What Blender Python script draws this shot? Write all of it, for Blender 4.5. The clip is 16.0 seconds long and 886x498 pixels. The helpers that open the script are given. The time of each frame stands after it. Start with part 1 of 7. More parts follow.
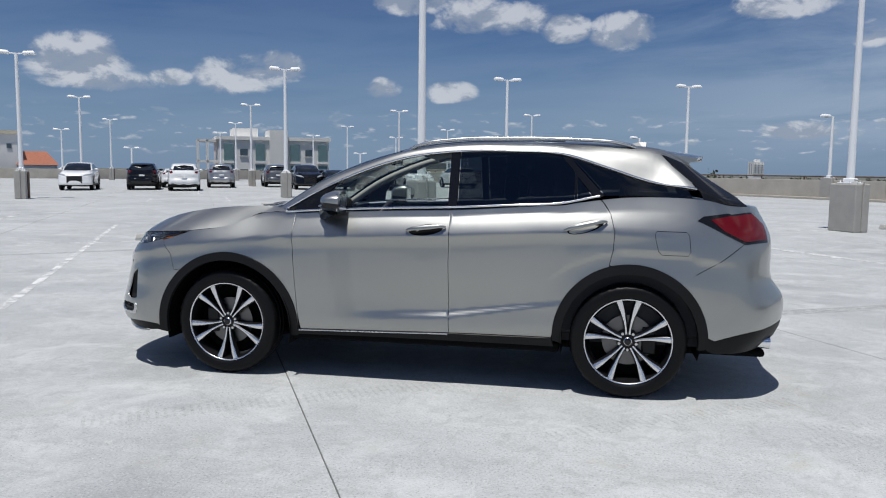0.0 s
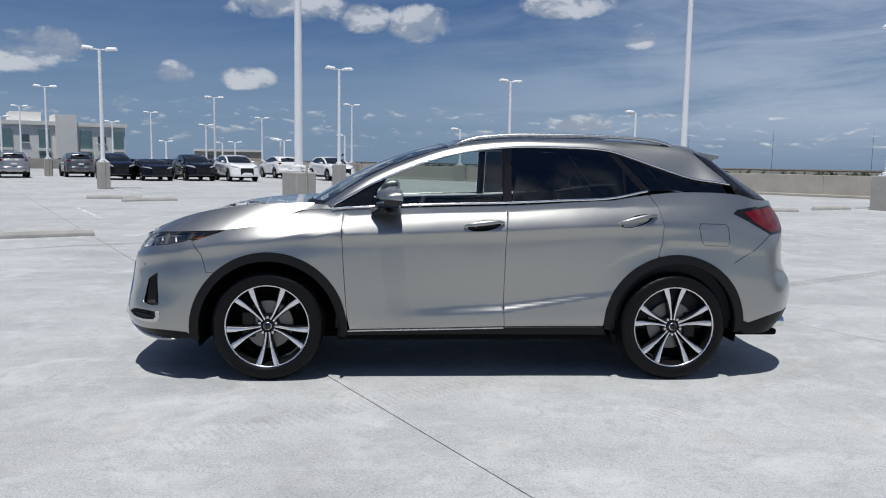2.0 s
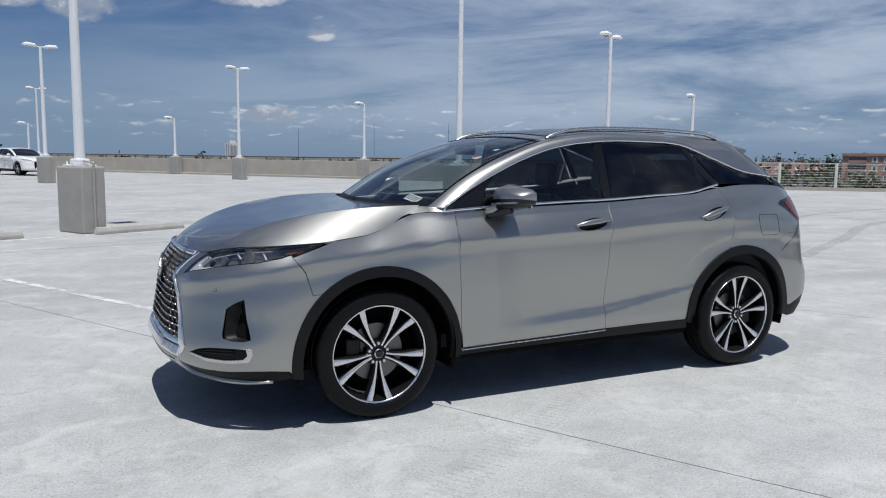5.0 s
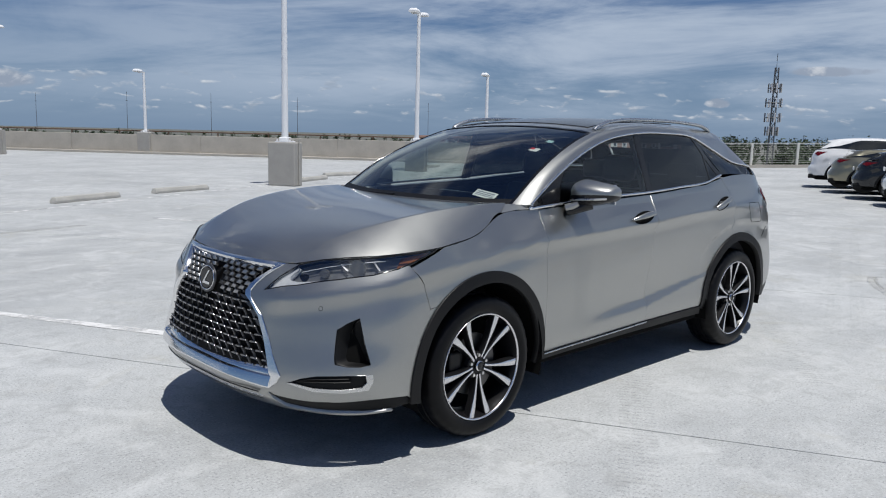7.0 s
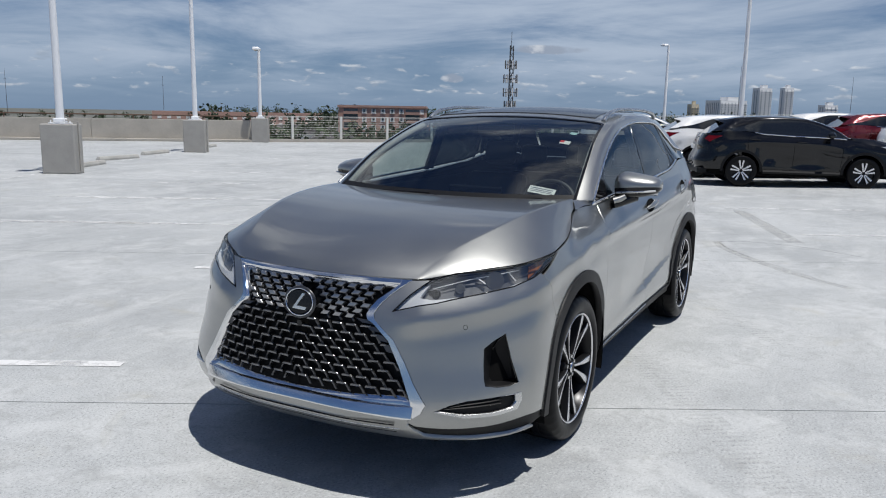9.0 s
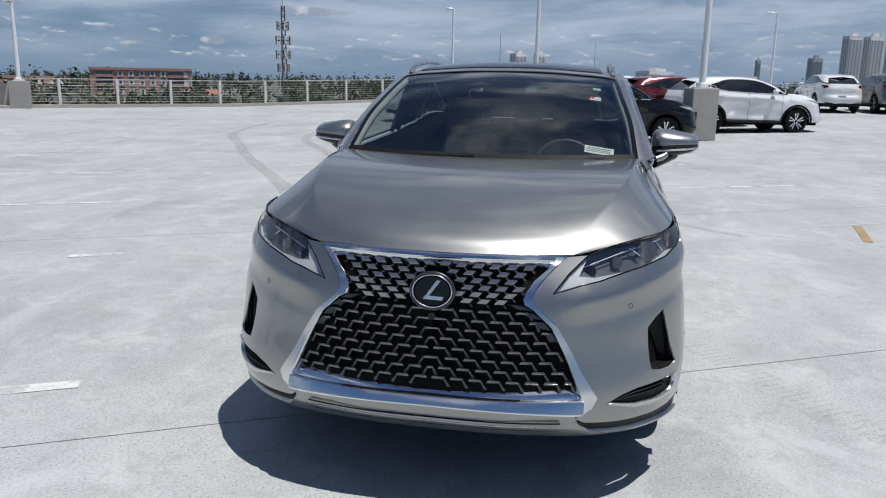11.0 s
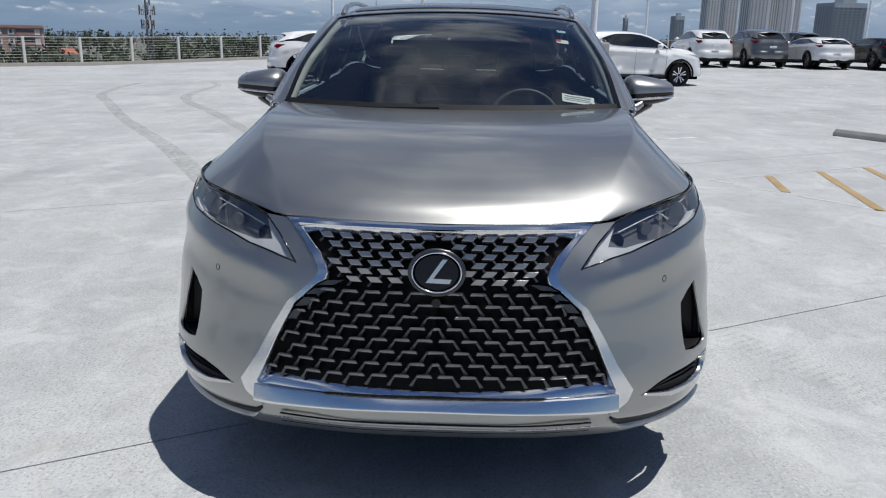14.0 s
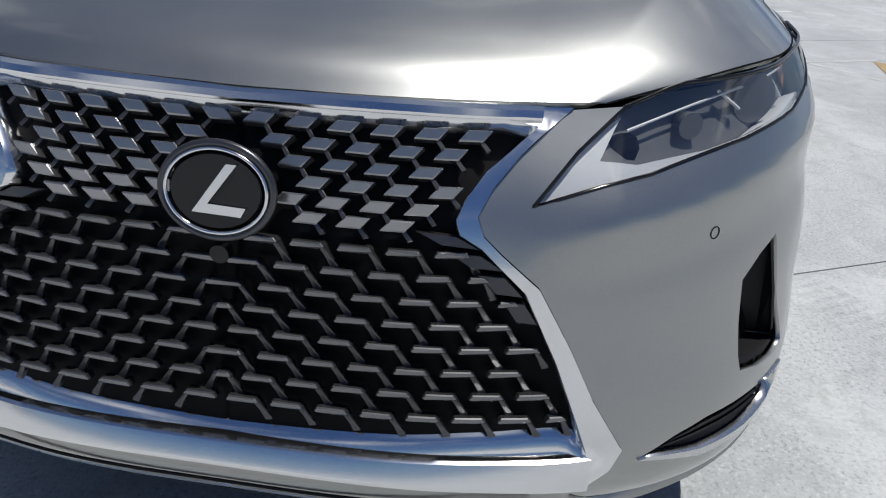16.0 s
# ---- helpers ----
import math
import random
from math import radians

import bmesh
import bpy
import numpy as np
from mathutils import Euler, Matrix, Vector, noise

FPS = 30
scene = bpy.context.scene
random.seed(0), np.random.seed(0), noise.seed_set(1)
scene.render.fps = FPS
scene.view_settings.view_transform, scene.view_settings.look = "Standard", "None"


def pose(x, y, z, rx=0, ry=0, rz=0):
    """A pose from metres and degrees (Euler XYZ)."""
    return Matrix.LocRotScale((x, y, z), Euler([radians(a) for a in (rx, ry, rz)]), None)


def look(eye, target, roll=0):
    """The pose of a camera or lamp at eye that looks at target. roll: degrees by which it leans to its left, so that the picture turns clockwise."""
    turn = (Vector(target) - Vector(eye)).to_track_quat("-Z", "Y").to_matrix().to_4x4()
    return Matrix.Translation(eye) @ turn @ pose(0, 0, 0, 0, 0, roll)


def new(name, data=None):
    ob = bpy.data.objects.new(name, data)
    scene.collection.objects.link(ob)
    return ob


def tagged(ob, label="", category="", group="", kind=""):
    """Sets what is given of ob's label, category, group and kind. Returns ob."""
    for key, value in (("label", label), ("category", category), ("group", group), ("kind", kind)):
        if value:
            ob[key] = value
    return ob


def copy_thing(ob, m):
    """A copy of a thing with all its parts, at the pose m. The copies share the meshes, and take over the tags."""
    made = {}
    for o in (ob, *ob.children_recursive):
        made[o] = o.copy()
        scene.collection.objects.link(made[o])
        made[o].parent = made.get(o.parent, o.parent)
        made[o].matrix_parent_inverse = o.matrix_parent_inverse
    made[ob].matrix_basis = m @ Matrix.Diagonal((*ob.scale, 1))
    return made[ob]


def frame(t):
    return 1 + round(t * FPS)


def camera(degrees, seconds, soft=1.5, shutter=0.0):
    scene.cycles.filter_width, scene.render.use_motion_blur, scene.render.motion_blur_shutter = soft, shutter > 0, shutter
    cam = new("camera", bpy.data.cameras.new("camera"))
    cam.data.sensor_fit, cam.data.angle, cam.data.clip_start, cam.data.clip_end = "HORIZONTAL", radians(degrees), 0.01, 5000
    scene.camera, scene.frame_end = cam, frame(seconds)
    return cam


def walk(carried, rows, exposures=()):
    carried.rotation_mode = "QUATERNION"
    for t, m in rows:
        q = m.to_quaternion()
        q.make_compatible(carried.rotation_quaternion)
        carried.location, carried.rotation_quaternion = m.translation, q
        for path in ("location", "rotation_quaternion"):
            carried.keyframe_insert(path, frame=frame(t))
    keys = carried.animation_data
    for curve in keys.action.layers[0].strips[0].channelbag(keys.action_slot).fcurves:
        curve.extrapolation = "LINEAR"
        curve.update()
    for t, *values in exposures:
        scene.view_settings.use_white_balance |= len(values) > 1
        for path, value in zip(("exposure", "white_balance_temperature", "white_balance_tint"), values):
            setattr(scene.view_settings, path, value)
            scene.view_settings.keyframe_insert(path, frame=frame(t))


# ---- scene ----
cam = camera(59.9, 16.0, soft=1.1)
PATH = [
    (0, (1.134, -5.943, 1.474), (0.76, -3.99, 1.268), 0.6),
    (0.5, (0.732, -6.114, 1.497), (0.491, -4.14, 1.284), 0.8),
    (1, (0.317, -6.116, 1.497), (0.202, -4.131, 1.279), 0.8),
    (1.5, (-0.122, -6.107, 1.484), (-0.113, -4.12, 1.261), 1.0),
    (2, (-0.562, -6.057, 1.497), (-0.43, -4.074, 1.27), 0.9),
    (2.5, (-0.98, -5.918, 1.505), (-0.718, -3.948, 1.277), 0.8),
    (3, (-1.425, -5.804, 1.493), (-1.03, -3.857, 1.266), 0.6),
    (3.5, (-1.828, -5.592, 1.476), (-1.297, -3.677, 1.246), 0.6),
    (4, (-2.229, -5.349, 1.464), (-1.564, -3.478, 1.229), 0.7),
    (4.2, (-2.388, -5.279, 1.466), (-1.682, -3.422, 1.233), 0.6),
    (6.3, (-3.791, -3.981, 1.523), (-2.578, -2.416, 1.242), 1.5),
    (6.5, (-3.907, -3.864, 1.525), (-2.648, -2.336, 1.238), 1.5),
    (7, (-4.216, -3.554, 1.566), (-2.848, -2.126, 1.269), 1.4),
    (7.5, (-4.443, -3.181, 1.576), (-2.968, -1.866, 1.268), 1.4),
    (8, (-4.707, -2.845, 1.606), (-3.134, -1.653, 1.286), 1.1),
    (8.5, (-4.924, -2.472, 1.636), (-3.259, -1.415, 1.303), 0.9),
    (9, (-5.042, -2.059, 1.643), (-3.297, -1.146, 1.295), 1.0),
    (9.2, (-5.067, -1.894, 1.64), (-3.296, -1.037, 1.28), 0.8),
    (11.3, (-5.07, -0.384, 1.544), (-3.14, -0.087, 1.113), 0.8),
    (11.5, (-5.03, -0.303, 1.534), (-3.094, -0.047, 1.1), 0.5),
    (12, (-4.946, -0.157, 1.536), (-3.003, 0.005, 1.089), 0.4),
    (12.5, (-4.984, -0.056, 1.529), (-3.039, 0.039, 1.071), 0.5),
    (13, (-5.0, -0.015, 1.529), (-3.058, 0.041, 1.055), 0.6),
    (13.5, (-4.843, -0.037, 1.51), (-2.904, 0.01, 1.02), 0.8),
    (14, (-4.594, -0.085, 1.478), (-2.664, -0.024, 0.955), 1.0),
    (14.5, (-4.287, -0.085, 1.405), (-2.375, 0.013, 0.825), 1.3),
    (15, (-3.981, -0.139, 1.356), (-2.096, -0.021, 0.696), 2.0),
    (15.5, (-3.697, -0.311, 1.299), (-1.85, -0.167, 0.545), 2.7),
    (16, (-3.381, -0.414, 1.212), (-1.577, -0.224, 0.371), 4.0),
]
walk(cam, [(t, look(e, g, r)) for t, e, g, r in PATH])

# ---- world and light ----
world = bpy.data.worlds.new("sky")
scene.world = world
world.use_nodes = True
wn = world.node_tree
STRENGTH = 0.05


def wnode(kind, *links, **values):
    n = wn.nodes.new("ShaderNode" + kind)
    for k, v in values.items():
        n.inputs[k].default_value = v
    for i, l in enumerate(links):
        if l is not None:
            wn.links.new(l, n.inputs[i])
    return n


def wmath(op, a, b=0.0, clamp=False):
    n = wn.nodes.new("ShaderNodeMath")
    n.operation, n.use_clamp = op, clamp
    for s, v in zip(n.inputs, (a, b)):
        if isinstance(v, (int, float)):
            s.default_value = v
        else:
            wn.links.new(v, s)
    return n.outputs[0]


def wramp(fac, lo, hi, a=0.0, b=1.0):
    n = wn.nodes.new("ShaderNodeMapRange")
    n.interpolation_type = "SMOOTHSTEP"
    for s, v in zip(n.inputs[1:5], (lo, hi, a, b)):
        s.default_value = v
    wn.links.new(fac, n.inputs[0])
    return n.outputs[0]


def wmix(fac, a, b, mode="MIX"):
    n = wn.nodes.new("ShaderNodeMix")
    n.data_type, n.blend_type = "RGBA", mode
    for s, v in ((n.inputs[0], fac), (n.inputs[6], a), (n.inputs[7], b)):
        if isinstance(v, (int, float)):
            s.default_value = v
        elif isinstance(v, tuple):
            s.default_value = (*v, 1)
        else:
            wn.links.new(v, s)
    return n.outputs[2]


def wnoise(x, y, scale, detail, rough, seed, warp=0.0):
    c = wn.nodes.new("ShaderNodeCombineXYZ")
    wn.links.new(x, c.inputs[0])
    wn.links.new(y, c.inputs[1])
    c.inputs[2].default_value = seed
    n = wnode("TexNoise", c.outputs[0], Scale=scale, Detail=detail, Roughness=rough, Distortion=warp)
    return n.outputs[0]


sky = wn.nodes.new("ShaderNodeTexSky")
sky.sky_type, sky.sun_disc, sky.sun_elevation, sky.sun_rotation = "NISHITA", False, radians(74.7), radians(193)
sky.air_density, sky.dust_density, sky.ozone_density = 1.0, 0.4, 2.5
ways = wnode("SeparateXYZ", wn.nodes.new("ShaderNodeTexCoord").outputs["Generated"])
up = wmath("MAXIMUM", ways.outputs[2], 0.0)
far = wmath("ADD", up, 0.06)
cx, cy = wmath("DIVIDE", ways.outputs[0], far), wmath("DIVIDE", ways.outputs[1], far)
blue = wmix(1.0, sky.outputs[0], (0.48, 0.70, 1.06), "MULTIPLY")
haze = wramp(up, 0.0, 0.20, 1.0, 0.0)
glow = lambda r, g, b: (r / STRENGTH, g / STRENGTH, b / STRENGTH)
blue = wmix(wmath("MULTIPLY", haze, 0.8), blue, glow(0.20, 0.29, 0.43))
around = wmath("ARCTAN2", ways.outputs[1], ways.outputs[0])
toward = lambda az: wmath("ADD", wmath("MULTIPLY", ways.outputs[0], math.cos(radians(az))), wmath("MULTIPLY", ways.outputs[1], math.sin(radians(az))))
# broad thin veils, thickest in the east
thick = wramp(toward(8), 0.0, 0.9, 0.10, 0.95)
streak = wnoise(wmath("MULTIPLY", wmath("ADD", around, wmath("MULTIPLY", up, 1.2)), 3.2), wmath("MULTIPLY", wmath("ADD", up, wmath("MULTIPLY", around, 0.03)), 17.0), 1.0, 8, 0.62, 4.4, 0.5)
puffy = wnoise(cx, wmath("MULTIPLY", cy, 1.3), 0.36, 9, 0.62, 3.1, 0.8)
veil = wmath("MULTIPLY", wramp(wmath("ADD", wmath("MULTIPLY", streak, 0.65), wmath("MULTIPLY", puffy, 0.35)), 0.33, 0.62), wmath("MULTIPLY", wramp(up, -0.01, 0.07), wramp(up, 0.30, 0.55, 1.0, 0.25)))
blue = wmix(wmath("MULTIPLY", veil, thick), blue, glow(0.42, 0.50, 0.62))
# heaped clouds high up, with greyer undersides
heap = wnoise(cx, cy, 2.1, 8, 0.55, 1.3, 0.3)
body = wmath("MULTIPLY", wramp(heap, 0.50, 0.68), wramp(up, 0.30, 0.42))
shade = wramp(wnoise(cx, wmath("ADD", cy, 0.06), 2.6, 6, 0.6, 1.3), 0.40, 0.66)
blue = wmix(wmath("MULTIPLY", body, 0.8), blue, wmix(shade, glow(0.34, 0.39, 0.46), glow(0.90, 0.91, 0.92)))
# heaped clouds lower down, seen from the side: round tops, flat grey bases


def heaps(wide, tall, seed, edge, lo, hi, fade, bank):
    u = wmath("MULTIPLY", around, wide)
    at = lambda d: wnoise(u, wmath("MULTIPLY", wmath("ADD", up, d), tall), 1.0, 6, 0.50, seed, 0.25)
    n = wmath("ADD", at(0.0), bank)
    full = wmath("MULTIPLY", wramp(n, edge, edge + 0.15), wmath("MULTIPLY", wramp(up, lo, lo + fade), wramp(up, hi, hi + 2 * fade, 1.0, 0.0)))
    lit = wramp(at(0.35 / tall), edge - 0.12, edge + 0.10, 1.0, 0.0)
    return full, wmix(lit, glow(0.30, 0.36, 0.45), glow(0.78, 0.80, 0.82))


# single clouds: bearing, height, half width and half height
CLOUDS = ((2.196, .118, .055, .028), (2.10, .105, .025, .010), (2.015, .109, .045, .026), (1.835, .097, .020, .014), (1.757, .095, .031, .014),
          (1.703, .184, .062, .025), (1.80, .206, .044, .020), (1.608, .171, .025, .018), (1.537, .165, .033, .022), (1.353, .194, .054, .022),
          (.347, .079, .048, .0055), (.475, .043, .012, .006), (2.22, .21, .03, .015), (2.06, .215, .07, .014),
          (1.33, .047, .036, .010), (1.262, .150, .018, .016), (2.165, .098, .060, .014), (1.965, .121, .028, .018))
ragged = wnoise(wmath("MULTIPLY", around, 15.0), wmath("MULTIPLY", up, 24.0), 1.0, 7, 0.58, 2.7, 0.3)
ragged_up = wnoise(wmath("MULTIPLY", around, 15.0), wmath("MULTIPLY", wmath("ADD", up, 0.02), 24.0), 1.0, 7, 0.58, 2.7, 0.3)


def single_cloud(az, el, wide, tall):
    u = wmath("DIVIDE", wmath("SUBTRACT", around, az), wide)
    v = wmath("DIVIDE", wmath("SUBTRACT", up, el), tall)
    flat = wmath("MULTIPLY", wmath("MINIMUM", v, 0.0), 0.45)
    v = wmath("ADD", v, flat)
    return wmath("ADD", wmath("MULTIPLY", u, u), wmath("MULTIPLY", v, v))


body = None
for spot in CLOUDS:
    d = single_cloud(*spot)
    inner = wramp(d, 0.0, 2.8, 1.0, 0.0)
    body = inner if body is None else wmath("MAXIMUM", body, inner)
full = wramp(wmath("ADD", body, wmath("MULTIPLY", wmath("SUBTRACT", ragged, 0.5), 2.6)), 0.40, 1.00)
full = wmath("MULTIPLY", full, wramp(body, 0.05, 0.3))
lit = wramp(wmath("SUBTRACT", ragged, ragged_up), -0.05, 0.09)
blue = wmix(wmath("MULTIPLY", full, 0.80), blue, wmix(lit, glow(0.29, 0.34, 0.43), glow(0.60, 0.63, 0.68)))
body, tone = heaps(34.0, 95.0, 9.1, 0.56, 0.012, 0.050, 0.014, 0.0)
blue = wmix(wmath("MULTIPLY", body, 0.65), blue, tone)
wn.links.new(blue, wn.nodes["Background"].inputs[0])
wn.nodes["Background"].inputs[1].default_value = STRENGTH
sun = new("sun", bpy.data.lights.new("sun", "SUN"))
sun.data.energy, sun.data.angle, sun.data.color = 4.2, radians(0.53), (1.0, 0.98, 0.945)
sun.matrix_world = look((-1.8, -7.8, 30), (0, 0, 0))

# ---- materials ----
def material(name):
    m = bpy.data.materials.new(name)
    m.use_nodes = True
    t = m.node_tree
    return m, t, t.nodes["Principled BSDF"]


def coords(t, scale=(1, 1, 1), kind="Object"):
    c = t.nodes.new("ShaderNodeTexCoord")
    s = t.nodes.new("ShaderNodeMapping")
    s.inputs["Scale"].default_value = scale
    t.links.new(c.outputs[kind], s.inputs[0])
    return s.outputs[0]


def noise_tex(t, vec, scale, detail=4.0, rough=0.55, warp=0.0):
    n = t.nodes.new("ShaderNodeTexNoise")
    n.inputs["Scale"].default_value, n.inputs["Detail"].default_value = scale, detail
    n.inputs["Roughness"].default_value, n.inputs["Distortion"].default_value = rough, warp
    t.links.new(vec, n.inputs["Vector"])
    return n.outputs[0]


def ramp(t, fac, *stops):
    r = t.nodes.new("ShaderNodeValToRGB")
    while len(r.color_ramp.elements) < len(stops):
        r.color_ramp.elements.new(0.5)
    for e, (p, c) in zip(r.color_ramp.elements, stops):
        e.position, e.color = p, (*c, 1) if not isinstance(c, (int, float)) else (c, c, c, 1)
    t.links.new(fac, r.inputs[0])
    return r.outputs[0]


def mix(t, fac, a, b, mode="MIX"):
    m = t.nodes.new("ShaderNodeMix")
    m.data_type, m.blend_type = "RGBA", mode
    for sock, v in ((m.inputs[0], fac), (m.inputs[6], a), (m.inputs[7], b)):
        if hasattr(v, "links"):
            t.links.new(v, sock)
        elif isinstance(v, (int, float)):
            sock.default_value = v if sock is m.inputs[0] else (v, v, v, 1)
        else:
            sock.default_value = (*v, 1)
    return m.outputs[2]


def calc(t, op, a, b=0.0, c=0.0):
    m = t.nodes.new("ShaderNodeMath")
    m.operation = op
    for sock, v in zip(m.inputs, (a, b, c)):
        if hasattr(v, "links"):
            t.links.new(v, sock)
        else:
            sock.default_value = v
    return m.outputs[0]


def bump(t, bsdf, height, strength=0.3, dist=0.01):
    b = t.nodes.new("ShaderNodeBump")
    b.inputs["Strength"].default_value, b.inputs["Distance"].default_value = strength, dist
    t.links.new(height, b.inputs["Height"])
    t.links.new(b.outputs[0], bsdf.inputs["Normal"])


def plain(name, color, rough=0.5, metal=0.0, coat=0.0, vary=0.12, scale=3.0, grain=0.0, fine=150.0, spec=0.5):
    """A surface with a base colour, mottled at two scales, and a fine relief."""
    m, t, b = material(name)
    v = coords(t)
    n = calc(t, "ADD", calc(t, "MULTIPLY", noise_tex(t, v, scale), 0.65), calc(t, "MULTIPLY", noise_tex(t, v, scale * 17), 0.35))
    lo, hi = [c * (1 - vary) for c in color], [min(1, c * (1 + vary)) for c in color]
    t.links.new(ramp(t, n, (0.3, lo), (0.7, hi)), b.inputs["Base Color"])
    t.links.new(ramp(t, n, (0.3, rough * 0.9), (0.7, min(1, rough * 1.12))), b.inputs["Roughness"])
    b.inputs["Metallic"].default_value = metal
    b.inputs["Coat Weight"].default_value, b.inputs["Coat Roughness"].default_value = coat, 0.03
    b.inputs["Specular IOR Level"].default_value = spec
    if grain:
        bump(t, b, noise_tex(t, v, fine, 2), grain, 0.002)
    return m


def car_paint(name, color, metal=0.75, rough=0.3, dusty=0.05):
    m, t, b = material(name)
    v = coords(t)
    flake = noise_tex(t, v, 900, 1)
    dust = noise_tex(t, v, 2.2, 5, 0.6)
    col = mix(t, ramp(t, flake, (0.35, 0.0), (0.65, 1.0)), [c * 0.9 for c in color], [min(1, c * 1.1) for c in color])
    t.links.new(mix(t, ramp(t, dust, (0.45, 0.0), (0.75, dusty)), col, (0.55, 0.54, 0.5)), b.inputs["Base Color"])
    b.inputs["Metallic"].default_value = metal
    t.links.new(ramp(t, dust, (0.4, rough), (0.8, rough + 0.07)), b.inputs["Roughness"])
    b.inputs["Coat Weight"].default_value, b.inputs["Coat Roughness"].default_value = 1.0, 0.02
    b.inputs["Specular IOR Level"].default_value = 0.5 if color[0] > 0.1 else 0.05
    return m


def glass(name, tint, base=0.05):
    """A thin tinted pane with its gloss."""
    m, t, b = material(name)
    t.nodes.remove(b)
    lw = t.nodes.new("ShaderNodeLayerWeight")
    lw.inputs[0].default_value = 0.5
    fac = calc(t, "MULTIPLY_ADD", calc(t, "POWER", lw.outputs["Facing"], 5.0), 1 - base, base)
    tr, gl, mx = (t.nodes.new("ShaderNodeBsdf" + k) for k in ("Transparent", "Glossy", "Transparent"))
    tr.inputs[0].default_value = (*tint, 1)
    gl.inputs[0].default_value, gl.inputs["Roughness"].default_value = (0.95, 0.97, 0.98, 1), 0.005
    t.nodes.remove(mx)
    mx = t.nodes.new("ShaderNodeMixShader")
    t.links.new(fac, mx.inputs[0])
    t.links.new(tr.outputs[0], mx.inputs[1])
    t.links.new(gl.outputs[0], mx.inputs[2])
    t.links.new(mx.outputs[0], t.nodes["Material Output"].inputs[0])
    return m


SILVER = car_paint("silver_paint", (0.355, 0.357, 0.342), 0.95, 0.355)
BLACK_TRIM = plain("black_plastic_trim", (0.0065, 0.0065, 0.007), 0.48, grain=0.2, spec=0.22)
GLOSS_BLACK = plain("gloss_black", (0.008, 0.008, 0.009), 0.10, spec=0.4)
GRILLE_BLACK = plain("grille_black", (0.003, 0.003, 0.0033), 0.5, spec=0.12)
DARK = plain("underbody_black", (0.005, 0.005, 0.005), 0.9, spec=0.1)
CHROME = plain("chrome", (0.80, 0.80, 0.80), 0.15, metal=1.0, vary=0.03)
SATIN = plain("satin_aluminium", (0.62, 0.62, 0.61), 0.27, metal=1.0, vary=0.05)
# same metal as GUNMETAL, darkened so the lower bars carry their shade as colour
SHADED_GUNMETAL = plain("shaded_gunmetal_grille", (0.2, 0.2, 0.205), 0.26, metal=0.9, vary=0.08)
GUNMETAL = plain("gunmetal_grille", (0.35, 0.35, 0.355), 0.28, metal=0.9, vary=0.08)
DARK_STEEL = plain("dark_badge_steel", (0.09, 0.09, 0.095), 0.3, metal=0.8)
BAR_LEG = plain("grille_leg_dark", (0.10, 0.10, 0.103), 0.28, metal=0.8)
MACHINED = plain("machined_alloy", (0.72, 0.72, 0.73), 0.25, metal=0.9, vary=0.05, scale=12)
ALLOY_DARK = plain("dark_alloy_pockets", (0.012, 0.012, 0.013), 0.3, metal=0.3, spec=0.3)
BRAKE = plain("brake_steel", (0.16, 0.155, 0.15), 0.4, metal=1.0)
RUBBER = plain("tyre_rubber", (0.0055, 0.0055, 0.006), 0.40, vary=0.2, grain=0.15, fine=90, spec=0.16)
CABIN = plain("cabin_dark_trim", (0.016, 0.016, 0.018), 0.7, grain=0.4, fine=300)
LEATHER = plain("black_leather", (0.03, 0.03, 0.032), 0.45, grain=0.4, fine=220)
HEADLINER = plain("pale_headliner", (0.48, 0.47, 0.44), 0.9, grain=0.3)
PAPER = plain("white_paper", (0.82, 0.82, 0.80), 0.6, vary=0.03)
INK = plain("grey_print", (0.25, 0.26, 0.3), 0.6)
RED_INK = plain("red_print", (0.65, 0.04, 0.03), 0.6)
PALE_BLUE = plain("pale_blue_sticker", (0.50, 0.72, 0.72), 0.5, vary=0.04)
TAIL_RED = plain("tail_lamp_red", (0.11, 0.002, 0.004), 0.10, coat=0.0, vary=0.25, scale=9)
AMBER = plain("amber_reflector", (0.22, 0.075, 0.018), 0.25, coat=0.1)
LAMP_GREY = plain("lamp_housing", (0.12, 0.123, 0.127), 0.4, metal=0.3)
CLEAR = glass("clear_lamp_lens", (0.88, 0.89, 0.89), 0.12)
LAMP_SILVER = plain("lamp_silver", (0.60, 0.61, 0.62), 0.38, metal=0.25, vary=0.03)
LAMP_LENS = plain("lamp_head_lens", (0.34, 0.35, 0.36), 0.3)
WINDSHIELD = glass("windshield_glass", (0.50, 0.57, 0.545), 0.13)
SIDE_GLASS = glass("side_glass", (0.76, 0.82, 0.79), 0.06)
PRIVACY = glass("privacy_glass", (0.045, 0.05, 0.055), 0.06)
